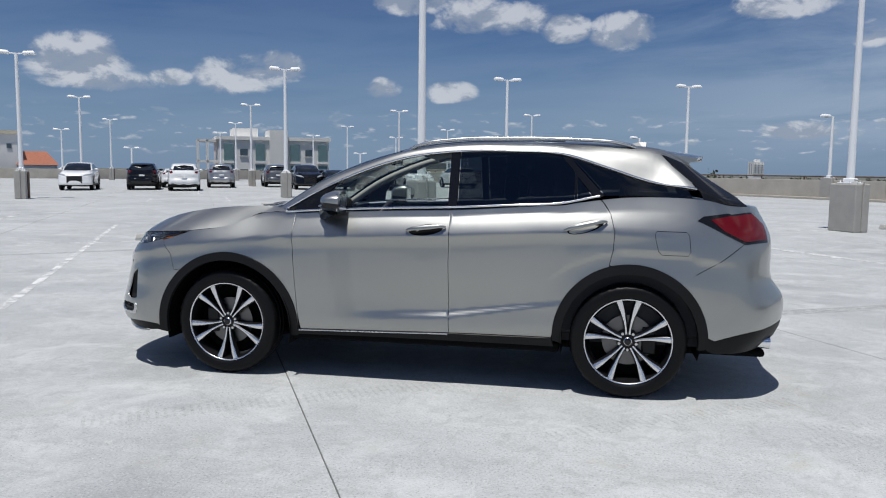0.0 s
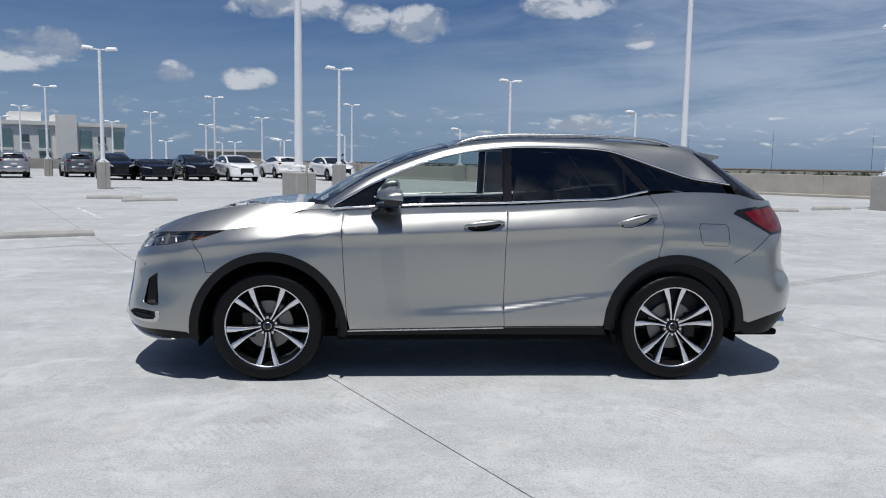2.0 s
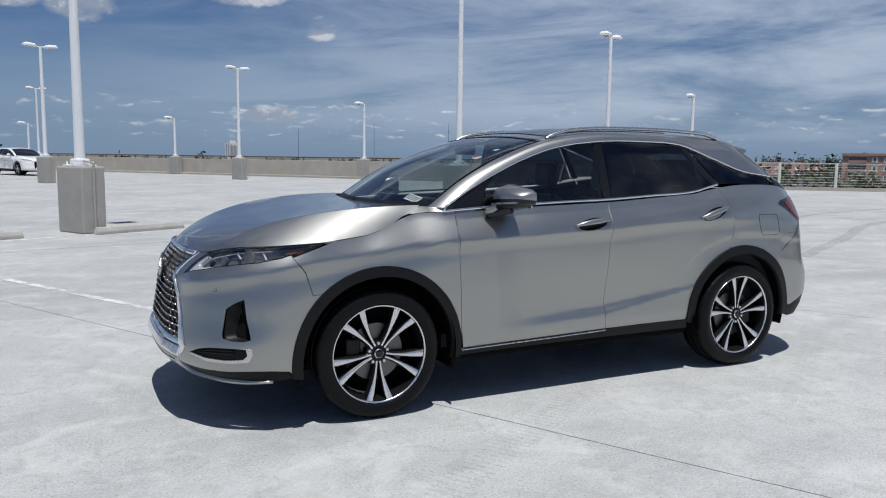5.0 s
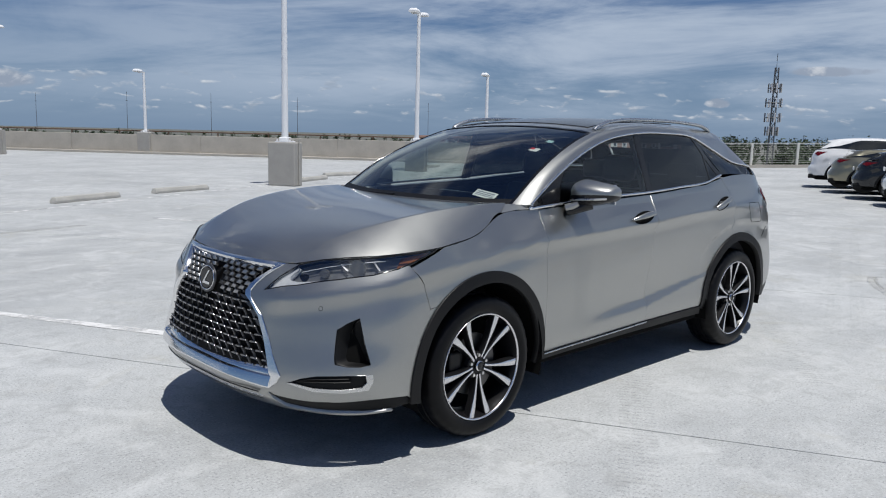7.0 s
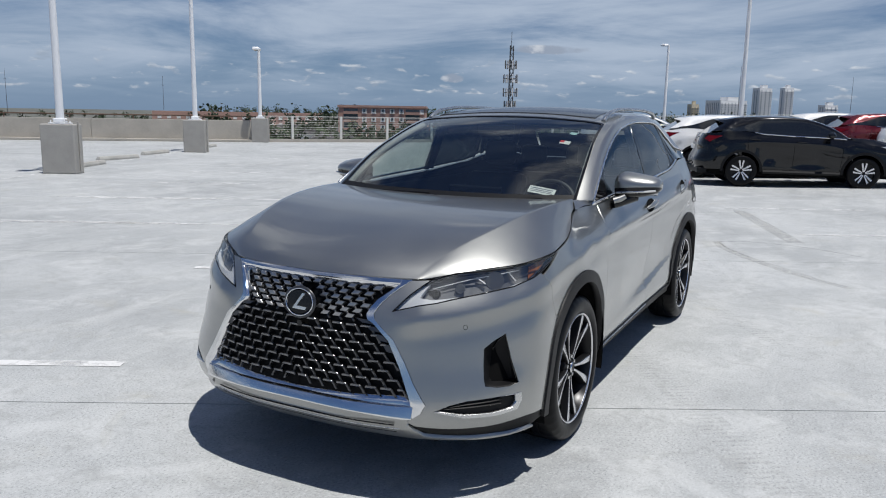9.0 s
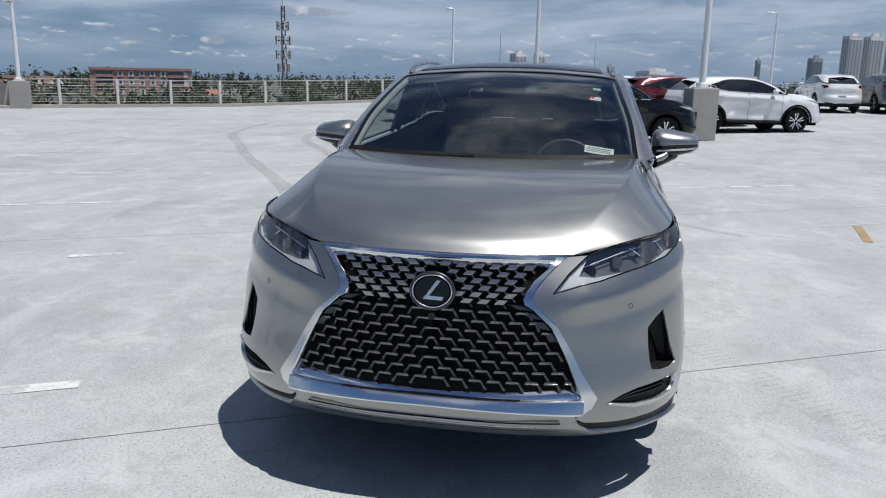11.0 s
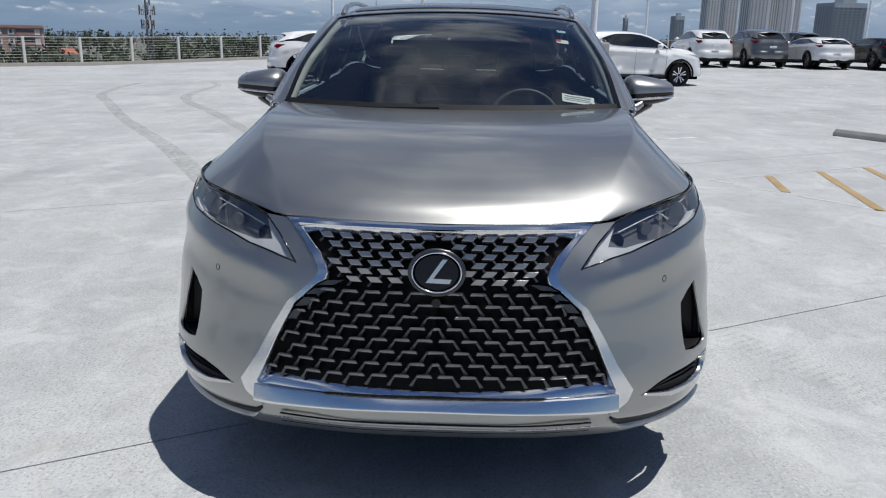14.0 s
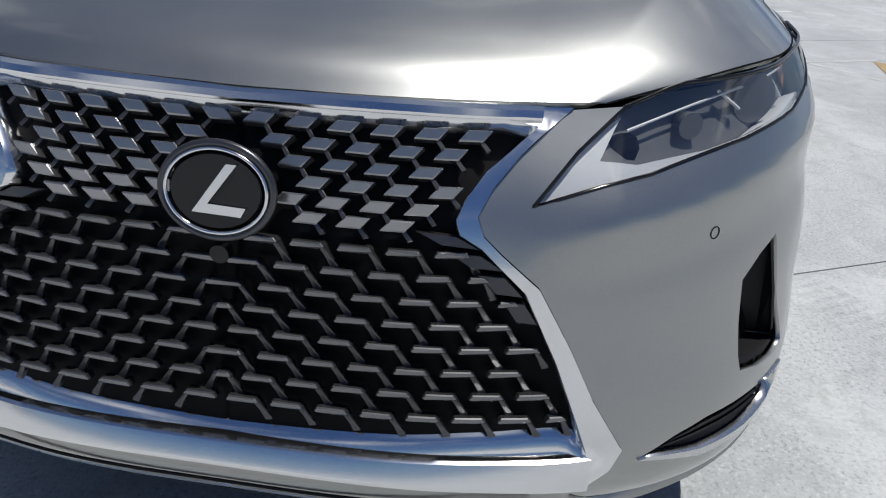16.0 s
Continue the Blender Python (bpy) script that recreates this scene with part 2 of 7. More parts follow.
# ---- lofted body surfaces ----
class Loft:
    """A smooth surface through rows of control points, given as stations of (x, w, z), w being the distance from the car's middle."""

    def __init__(self, stations, mirror, na=820, nb=200, dent=None, upward=False):
        c, self.ends, self.upward = np.array(stations, float), mirror == "ends", upward
        flip = np.array([1, -1, 1.0])
        if mirror == "ends":
            c = np.concatenate([c[1:2] * flip, c, c[-2:-1] * flip])
        else:
            c = np.concatenate([c, c[:, -2:-1] * flip], 1)
        ka = np.r_[0, np.cumsum(np.linalg.norm(np.diff(c, axis=0), axis=2).mean(1))]
        kb = np.r_[0, np.cumsum(np.linalg.norm(np.diff(c, axis=1), axis=2).mean(0))]
        a0, a1 = (ka[1], ka[-2]) if mirror == "ends" else (ka[0], ka[-1])
        b0, b1 = (kb[0], kb[-1]) if mirror == "ends" else (kb[0], kb[-2])
        self.a, self.b = np.linspace(a0, a1, na), np.linspace(b0, b1, nb)
        self.ka, self.kb = (ka[1:-1], kb) if mirror == "ends" else (ka, kb[:-1])
        g = self.spline(ka, c, self.a)
        self.p = self.spline(kb, g.transpose(1, 0, 2), self.b).transpose(1, 0, 2)
        self.finish()
        if dent is not None:
            self.p = self.p + self.n * dent(self.p)[..., None]
            self.finish()

    @staticmethod
    def spline(k, c, t):
        h = np.diff(k)
        d = np.diff(c, axis=0) / h.reshape((-1,) + (1,) * (c.ndim - 1))
        w = (h[:-1] / (h[:-1] + h[1:])).reshape((-1,) + (1,) * (c.ndim - 1))
        m = np.concatenate([d[:1], d[:-1] * (1 - w) + d[1:] * w, d[-1:]])
        i = np.clip(np.searchsorted(k, t) - 1, 0, len(h) - 1)
        s = ((t - k[i]) / h[i]).reshape((-1,) + (1,) * (c.ndim - 1))
        hh = h[i].reshape(s.shape)
        return ((1 + 2 * s) * (1 - s) ** 2 * c[i] + s * (1 - s) ** 2 * hh * m[i]
                + s * s * (3 - 2 * s) * c[i + 1] + s * s * (s - 1) * hh * m[i + 1])

    def finish(self):
        n = np.cross(np.gradient(self.p, axis=0), np.gradient(self.p, axis=1))
        n /= np.linalg.norm(n, axis=2, keepdims=True) + 1e-12
        mid = self.p.copy()
        mid[..., 0] = mid[..., 0].clip(-1.7, 1.6)
        mid[..., 1], mid[..., 2] = 0, mid[..., 2].clip(0.6, 1.1)
        out = n[..., 2] if self.upward else ((self.p - mid) * n).sum(2)
        n *= np.where(out < 0, -1, 1)[..., None]
        for edge in ((0, -1) if self.ends else ()):
            n[edge, :, 1] = 0
        if not self.ends:
            n[:, -1, 1] = 0
        self.n = n / np.linalg.norm(n, axis=2, keepdims=True)

    def grid(self, field, ab):
        ab = np.asarray(ab, float)
        i = ((ab[:, 0] - self.a[0]) / (self.a[1] - self.a[0])).clip(0, len(self.a) - 1.001)
        j = ((ab[:, 1] - self.b[0]) / (self.b[1] - self.b[0])).clip(0, len(self.b) - 1.001)
        i0, j0 = i.astype(int), j.astype(int)
        fi, fj = (i - i0)[:, None], (j - j0)[:, None]
        f = field
        return ((f[i0, j0] * (1 - fj) + f[i0, j0 + 1] * fj) * (1 - fi)
                + (f[i0 + 1, j0] * (1 - fj) + f[i0 + 1, j0 + 1] * fj) * fi)

    def at(self, ab):
        n = self.grid(self.n, ab)
        return self.grid(self.p, ab), n / np.linalg.norm(n, axis=1, keepdims=True)

    def find(self, view, pts, a=(-9, 99), b=(-9, 99)):
        """The (a, b) of points given in side view "xz", front view "wz" or top view "xw"."""
        ax = ["xwz".index(v) for v in view]
        ia = np.where((self.a >= a[0]) & (self.a <= a[1]))[0]
        ib = np.where((self.b >= b[0]) & (self.b <= b[1]))[0]
        sub = self.p[np.ix_(ia, ib)][..., ax]
        out = []
        for q in np.asarray(pts, float):
            k = ((sub - q) ** 2).sum(2).argmin()
            ab = np.array([self.a[ia[k // len(ib)]], self.b[ib[k % len(ib)]]])
            for _ in range(3):
                e = 0.004
                r = self.grid(self.p, [ab, ab + (e, 0), ab + (0, e)])[:, ax]
                jac = np.stack([(r[1] - r[0]) / e, (r[2] - r[0]) / e], 1)
                step = np.linalg.lstsq(jac, q - r[0], rcond=0.02)[0]
                ab = ab + step.clip(-0.03, 0.03)
                ab = ab.clip([self.a[ia[0]], self.b[ib[0]]], [self.a[ia[-1]], self.b[ib[-1]]])
            out.append(ab)
        return np.array(out)


def dense(pts, step=0.03):
    """The line through pts with points no further apart than step."""
    pts = np.asarray(pts, float)
    out = [pts[:1]]
    for p, q in zip(pts[:-1], pts[1:]):
        n = max(1, int(np.ceil(np.linalg.norm(q - p) / step)))
        out.append(p + (q - p) * (np.arange(1, n + 1) / n)[:, None])
    return np.concatenate(out)


def smooth(pts, n=8):
    """A rounded line through pts."""
    pts = np.asarray(pts, float)
    k = np.r_[0, np.cumsum(np.linalg.norm(np.diff(pts, axis=0), axis=1))]
    return Loft.spline(k, pts, np.linspace(0, k[-1], n * (len(pts) - 1) + 1))


def step_down(h, deep, rise=0.045, run=0.36):
    """A dish that starts at h = 0, is full at rise and dies away over run."""
    up = np.clip(h / rise, 0, 1)
    away = np.clip(1 - (h - rise) / run, 0, 1)
    return -deep * up * up * (3 - 2 * up) * away * away * (3 - 2 * away)


def ledge(p):
    """The creases: the rising ledge low on the doors, the shoulder, the haunch over the rear wheel."""
    x, w, z = p[..., 0], p[..., 1], p[..., 2]
    low = np.interp(x, [-0.95, 0.2, 1.05], [0.395, 0.47, 0.61])
    d = step_down(z - low, np.interp(x, [-0.95, -0.52, -0.25, 0.2, 0.7, 1.1], [0, 0.002, 0.013, 0.026, 0.017, 0]), np.interp(x, [-0.9, 0.2, 1.05], [0.085, 0.055, 0.03]))
    shoulder = np.interp(x, [-2.38, -2.2, -2.0, -1.9, -1.5, -1.2, -0.9, 0.2, 0.8, 1.3], [0.79, 0.83, 0.872, 0.892, 0.945, 0.972, 0.99, 1.03, 1.065, 1.08])
    round_off = np.interp(x, [-2.1, -1.5, -1.0], [0.020, 0.016, 0.007])
    away = np.sqrt((z - shoulder) ** 2 + round_off ** 2) - round_off
    ridge = np.where(z > shoulder, np.clip(1 - away / np.interp(x, [-1.3, -0.8], [0.16, 0.125]), 0, 1), np.clip(1 - away / 0.075, 0, 1) ** 2)
    d = d + ridge * np.interp(x, [-2.38, -2.2, -1.9, -1.5, -1.0, 0.3, 0.9, 1.3, 1.8], [0.020, 0.024, 0.026, 0.022, 0.029, 0.036, 0.030, 0.018, 0]) * np.clip((w - 0.42) / 0.12, 0, 1)
    haunch = np.interp(x, [0.88, 1.0, 1.2, 1.45, 1.75, 1.95], [0.78, 0.87, 0.945, 0.975, 0.95, 0.90])
    d = d + step_down(haunch - z, np.interp(x, [0.85, 1.0, 1.5, 1.9, 2.1], [0, 0.012, 0.013, 0.010, 0]), 0.03, 0.2)
    return np.where(w > 0.3, d, 0)


LOWER = Loft([
    [(-2.415, 0, 0.285), (-2.477, 0, 0.345), (-2.495, 0, 0.405), (-2.465, 0, 0.6), (-2.43, 0, 0.8), (-2.335, 0, 0.945)],
    [(-2.40, 0.35, 0.288), (-2.46, 0.35, 0.348), (-2.475, 0.36, 0.412), (-2.445, 0.36, 0.6), (-2.41, 0.34, 0.8), (-2.315, 0.36, 0.955)],
    [(-2.335, 0.6, 0.285), (-2.392, 0.6, 0.352), (-2.407, 0.6, 0.422), (-2.365, 0.6, 0.6), (-2.325, 0.58, 0.78), (-2.225, 0.56, 0.968)],
    [(-2.172, 0.81, 0.275), (-2.24, 0.815, 0.36), (-2.25, 0.815, 0.45), (-2.215, 0.8, 0.6), (-2.185, 0.78, 0.76), (-2.08, 0.767, 0.985)],
    [(-2.01, 0.92, 0.285), (-2.04, 0.93, 0.38), (-2.05, 0.935, 0.47), (-2.02, 0.93, 0.6), (-2, 0.912, 0.77), (-1.89, 0.863, 1)],
    [(-1.7, .935, .29), (-1.7, .94, .40), (-1.7, .945, .50), (-1.7, .945, .62), (-1.7, .938, .80), (-1.69, .89, 1.018)],
    [(-1.395, .94, .30), (-1.395, .945, .40), (-1.395, .95, .55), (-1.395, .95, .70), (-1.395, .94, .88), (-1.395, .86, 1.06)],
    [(-1.15, 0.91, 0.3), (-1.15, 0.92, 0.4), (-1.15, 0.93, 0.55), (-1.15, 0.935, 0.7), (-1.15, 0.928, 0.9), (-1.16, 0.812, 1.152)],
    [(-0.9, .885, .30), (-0.9, .905, .40), (-0.9, .915, .55), (-0.9, .925, .72), (-0.9, .915, .95), (-0.93, .84, 1.165)],
    [(-0.3, .88, .315), (-0.3, .90, .40), (-0.3, .90, .55), (-0.3, .915, .78), (-0.3, .91, 1.02), (-0.3, .86, 1.195)],
    [(0.3, .88, .315), (0.3, .90, .40), (0.3, .90, .55), (0.3, .915, .80), (0.3, .912, 1.04), (0.3, .865, 1.215)],
    [(0.9, .89, .315), (0.9, .915, .42), (0.9, .915, .55), (0.9, .925, .80), (0.9, .918, 1.06), (0.9, .865, 1.25)],
    [(1.4, .935, .315), (1.4, .94, .42), (1.4, .945, .55), (1.4, .945, .80), (1.4, .925, 1.06), (1.4, .835, 1.308)],
    [(1.85, .915, .315), (1.85, .925, .42), (1.85, .925, .55), (1.85, .925, .78), (1.85, .895, 1.05), (1.85, .80, 1.297)],
    [(2.085, 0.84, 0.315), (2.145, 0.85, 0.42), (2.165, 0.85, 0.56), (2.105, 0.855, 0.76), (2.075, 0.82, 1.04), (2.005, 0.74, 1.262)],
    [(2.265, 0.6, 0.315), (2.345, 0.62, 0.42), (2.375, 0.62, 0.6), (2.285, 0.65, 0.78), (2.265, 0.64, 1.04), (2.175, 0.6, 1.25)],
    [(2.325, 0, 0.315), (2.405, 0, 0.42), (2.425, 0, 0.6), (2.345, 0, 0.78), (2.335, 0, 1.04), (2.235, 0, 1.245)],
], "ends", dent=ledge)

UPPER = Loft([
    [(-0.97, 0.838, 1.168), (-0.965, 0.844, 1.178), (-0.96, 0.845, 1.19), (-1.04, 0.773, 1.19), (-1.17, 0.45, 1.182), (-1.22, 0, 1.178)],
    [(-0.7, 0.853, 1.182), (-0.7, 0.829, 1.255), (-0.7, 0.803, 1.335), (-0.75, 0.739, 1.375), (-0.83, 0.432, 1.392), (-0.86, 0, 1.398)],
    [(-0.43, 0.858, 1.193), (-0.43, 0.811, 1.33), (-0.43, 0.764, 1.455), (-0.47, 0.694, 1.5), (-0.52, 0.422, 1.53), (-0.54, 0, 1.54)],
    [(-0.15, 0.861, 1.203), (-0.15, 0.801, 1.37), (-0.15, 0.738, 1.545), (-0.18, 0.661, 1.592), (-0.19, 0.402, 1.622), (-0.2, 0, 1.635)],
    [(0.2, 0.865, 1.213), (0.2, 0.799, 1.4), (0.2, 0.726, 1.595), (0.19, 0.641, 1.645), (0.19, 0.382, 1.675), (0.19, 0, 1.688)],
    [(0.6, 0.865, 1.235), (0.6, 0.799, 1.42), (0.6, 0.726, 1.603), (0.6, 0.641, 1.655), (0.6, 0.382, 1.688), (0.6, 0, 1.7)],
    [(0.95, 0.86, 1.256), (0.95, 0.797, 1.42), (0.95, 0.727, 1.582), (0.95, 0.641, 1.65), (0.95, 0.382, 1.683), (0.95, 0, 1.695)],
    [(1.25, 0.845, 1.315), (1.25, 0.793, 1.4), (1.25, 0.742, 1.49), (1.25, 0.634, 1.63), (1.25, 0.38, 1.66), (1.25, 0, 1.672)],
    [(1.55, 0.825, 1.308), (1.55, 0.795, 1.35), (1.55, 0.757, 1.398), (1.55, 0.618, 1.595), (1.55, 0.366, 1.628), (1.55, 0, 1.64)],
    [(1.83, 0.8, 1.298), (1.83, 0.785, 1.33), (1.8, 0.769, 1.362), (1.66, 0.6, 1.56), (1.74, 0.362, 1.598), (1.77, 0, 1.61)],
    [(2, 0.748, 1.272), (1.98, 0.742, 1.295), (1.95, 0.732, 1.32), (1.75, 0.584, 1.522), (1.83, 0.35, 1.577), (1.87, 0, 1.588)],
    [(2.15, 0.62, 1.252), (2.13, 0.615, 1.275), (2.09, 0.61, 1.3), (1.8, 0.56, 1.495), (1.88, 0.338, 1.556), (1.92, 0, 1.57)],
], "side", dent=None)

# the hood: flat between two creases that run from the grille's corners to the windshield pillars, falling away outside them
class Sheet(Loft):
    """A surface spread between three lines along the car: outer edge, crease and middle, each given as rows of (t, x, w, z)."""

    def __init__(self, edge, crease, middle, na=240, nb=280, share=0.38, bulge=0.006):
        self.ends, self.upward = False, True
        t = np.linspace(0, 1, na)
        line = lambda rows: Loft.spline(np.array([r[0] for r in rows]), np.array([r[1:] for r in rows], float), t)
        e, c, m = line(edge), line(crease), line(middle)
        f = np.linspace(0, 1, nb)
        self.a = np.linspace(0, np.linalg.norm(np.diff(c, axis=0), axis=1).sum(), na)
        self.b = np.linspace(0, 0.88, nb)
        out = np.clip(f / share, 0, 1)[None, :, None]
        slope = e[:, None] + (c - e)[:, None] * out
        slope[..., 2] += bulge * (4 * out * (1 - out))[..., 0] * np.interp(t, [0, 0.15, 0.8, 1], [0.2, 1, 1, 0.1])[:, None]
        k = np.clip((1 - f) / (1 - share), 0, 1)[None, :, None]
        flat = m[:, None] + (c - m)[:, None] * np.concatenate([k * k + 0 * t[:, None, None], k + 0 * t[:, None, None], k ** 2.4 + 0 * t[:, None, None]], 2)
        self.p = np.where((f < share)[None, :, None], slope, flat)
        self.finish()


HOOD = Sheet(
    [(0, -2.256, .520, .949), (.10, -2.196, .614, .970), (.25, -2.116, .717, .989), (.40, -1.98, .829, 1.001), (.50, -1.87, .868, 1.009), (.62, -1.70, .890, 1.019), (.72, -1.58, .882, 1.032), (.82, -1.42, .863, 1.054), (.90, -1.29, .833, 1.096), (.96, -1.20, .804, 1.145), (1, -1.13, .797, 1.164)],
    [(0, -2.270, .492, .951), (.12, -2.190, .525, 1.004), (.25, -2.085, .575, 1.056), (.50, -1.82, .675, 1.136), (.75, -1.48, .738, 1.186), (.9, -1.25, .762, 1.199), (1, -1.09, .768, 1.202)],
    [(0, -2.338, 0, .946), (.06, -2.303, 0, .981), (.15, -2.235, 0, 1.016), (.28, -2.12, 0, 1.056), (.50, -1.88, 0, 1.116), (.75, -1.55, 0, 1.168), (.9, -1.33, 0, 1.184), (1, -1.21, 0, 1.188)])

# ---- panels cut from the surfaces ----
from mathutils import geometry


def inside(poly, q):
    """Which of the points q lie inside the closed line poly."""
    poly, q = np.asarray(poly), np.asarray(q)
    hit = np.zeros(len(q), bool)
    for (x0, y0), (x1, y1) in zip(poly, np.roll(poly, -1, 0)):
        if y0 != y1:
            c = ((y0 > q[:, 1]) != (y1 > q[:, 1])) & (q[:, 0] < (x1 - x0) * (q[:, 1] - y0) / (y1 - y0) + x0)
            hit ^= c
    return hit


def shrink(poly, d):
    """The closed line moved inwards by d."""
    p = np.asarray(poly, float)
    area = (p[:, 0] * np.roll(p[:, 1], -1) - p[:, 1] * np.roll(p[:, 0], -1)).sum()
    t = np.roll(p, -1, 0) - p
    t /= np.linalg.norm(t, axis=1, keepdims=True) + 1e-9
    n = np.stack([-t[:, 1], t[:, 0]], 1) * (1 if area > 0 else -1)
    m = n + np.roll(n, 1, 0)
    m /= (np.linalg.norm(m, axis=1, keepdims=True) + 1e-9)
    k = (m * n).sum(1, keepdims=True).clip(0.5, 1)
    return p + m * d / k


def tidy(poly, gap=0.003):
    out = []
    for p in np.asarray(poly, float):
        if not out or np.hypot(*(p - out[-1])) > gap:
            out.append(p)
    if np.hypot(*(out[0] - out[-1])) < gap:
        out.pop()
    return np.array(out)


def fill(outline, holes, step):
    loops = [tidy(outline)] + [tidy(h) for h in holes]
    pts, edges = [], []
    for l in loops:
        k = len(pts)
        pts += [tuple(p) for p in l]
        edges += [(k + i, k + (i + 1) % len(l)) for i in range(len(l))]
    rim = np.concatenate([dense(np.concatenate([l, l[:1]]), step / 2) for l in loops])
    lo, hi = loops[0].min(0), loops[0].max(0)
    gx, gy = np.meshgrid(np.arange(lo[0] + step / 2, hi[0], step), np.arange(lo[1] + step / 2, hi[1], step))
    g = np.stack([gx.ravel(), gy.ravel()], 1)
    if len(g):
        ok = inside(loops[0], g)
        for h in loops[1:]:
            ok &= ~inside(h, g)
        g = g[ok]
    if len(g):
        far = np.array([((rim - q) ** 2).sum(1).min() for q in g]) > (0.45 * step) ** 2
        pts += [tuple(p) for p in g[far]]
    v, _, f, *_ = geometry.delaunay_2d_cdt([Vector(p) for p in pts], edges, [], 0, 1e-6, False)
    v = np.array([tuple(p) for p in v])
    f = np.array([t for t in f if len(t) == 3])
    mid = v[f].mean(1)
    ok = inside(loops[0], mid)
    for h in loops[1:]:
        ok &= ~inside(h, mid)
    return v, f[ok]


def cut(surface, outline, holes=(), step=0.05, gap=0.002, off=0.0, flange=0.014, sides="L", lift=None):
    """Vertices, faces and normals of a panel of a surface, with its edges turned in. sides: L, R or both."""
    outline = shrink(tidy(outline), gap) if gap else outline
    v, f = fill(outline, holes, step)
    p, n = surface.at(v)
    if lift is None:
        p = p + n * off
    else:
        put = lambda q: (lambda at: at[0] + at[1] * (off + lift(at[0]))[:, None])(surface.at(q))
        p, e = put(v), 0.004
        t = np.cross(put(v + (e, 0)) - put(v - (e, 0)), put(v + (0, e)) - put(v - (0, e)))
        t /= np.linalg.norm(t, axis=1, keepdims=True) + 1e-12
        n = t * np.where((t * n).sum(1) < 0, -1, 1)[:, None]
    tri = np.cross(p[f[:, 1]] - p[f[:, 0]], p[f[:, 2]] - p[f[:, 0]])
    turn = (tri * n[f[:, 0]]).sum(1) < 0
    f[turn] = f[turn][:, ::-1]
    if sides == "both":
        middle = p[:, 1] < 0.004
        p[middle, 1] = 0
        n[middle, 1] = 0
        n /= np.linalg.norm(n, axis=1, keepdims=True) + 1e-12
    V, N, Fs = p, n, [tuple(t) for t in f]
    if flange:
        count = {}
        for t in Fs:
            for i in range(3):
                e = (t[i], t[(i + 1) % 3])
                count[tuple(sorted(e))] = count.get(tuple(sorted(e)), []) + [e]
        rim = [e[0] for e in count.values() if len(e) == 1]
        if sides == "both":
            rim = [e for e in rim if p[e[0], 1] > 1e-3 or p[e[1], 1] > 1e-3]
        ids = sorted({i for e in rim for i in e})
        at = {i: k for k, i in enumerate(ids)}
        base = len(V)
        top, low = p[ids], p[ids] - n[ids] * flange
        out = np.zeros_like(top)
        for i, j in rim:
            t = p[j] - p[i]
            o = np.cross(t / (np.linalg.norm(t) + 1e-9), n[i])
            out[at[i]] += o
            out[at[j]] += o
        out /= np.linalg.norm(out, axis=1, keepdims=True) + 1e-9
        V = np.concatenate([V, top, low])
        N = np.concatenate([N, out * 0.8 + n[ids] * 0.6, out])
        m = len(ids)
        Fs += [(base + at[j], base + at[i], base + m + at[i], base + m + at[j]) for i, j in rim]
    N = N / (np.linalg.norm(N, axis=1, keepdims=True) + 1e-9)
    flip = np.array([1, -1, 1.0])
    if sides == "R":
        return V, Fs, N
    left = (V * flip, [t[::-1] for t in Fs], N * flip)
    if sides == "L":
        return left
    k = len(V)
    return np.concatenate([V, left[0]]), Fs + [tuple(i + k for i in t) for t in left[1]], np.concatenate([N, left[2]])


def mesh_of(name, data, material):
    v, f, *n = data
    me = bpy.data.meshes.new(name)
    me.from_pydata([tuple(map(float, p)) for p in v], [], [tuple(map(int, t)) for t in f])
    me.materials.append(material)
    if n:
        me.polygons.foreach_set("use_smooth", [True] * len(me.polygons))
        me.normals_split_custom_set_from_vertices([tuple(map(float, p)) for p in n[0]])
    me.update()
    return me


def piece(name, data, material, parent, label=""):
    ob = new(name, mesh_of(name, data, material))
    ob.parent = parent
    return tagged(ob, label)


def part(name, bm, material, parent, label="", soft=None):
    me = bpy.data.meshes.new(name)
    if soft is not None:
        for f in bm.faces:
            f.smooth = True
        for e in bm.edges:
            if len(e.link_faces) == 2 and e.calc_face_angle(0) > radians(soft):
                e.smooth = False
    bm.to_mesh(me)
    bm.free()
    me.materials.append(material)
    ob = new(name, me)
    ob.parent = parent
    return tagged(ob, label)


def thing(name, m, label, category, group="", kind=""):
    ob = new(name)
    ob.matrix_world = m
    ob.empty_display_size = 0.2
    return tagged(ob, label, category, group, kind)


def add_box(bm, x0, x1, y0, y1, z0, z1, m=Matrix(), bevel=0.0):
    ret = bmesh.ops.create_cube(bm, size=1, matrix=m @ Matrix.Translation(((x0 + x1) / 2, (y0 + y1) / 2, (z0 + z1) / 2)) @ Matrix.Diagonal((x1 - x0, y1 - y0, z1 - z0, 1)))
    if bevel:
        edges = {e for v in ret["verts"] for e in v.link_edges}
        bmesh.ops.bevel(bm, geom=list(edges), offset=bevel, segments=2, profile=0.5, affect="EDGES")
    return bm


def box(x0, x1, y0, y1, z0, z1, bevel=0.0, m=Matrix()):
    return add_box(bmesh.new(), x0, x1, y0, y1, z0, z1, m, bevel)


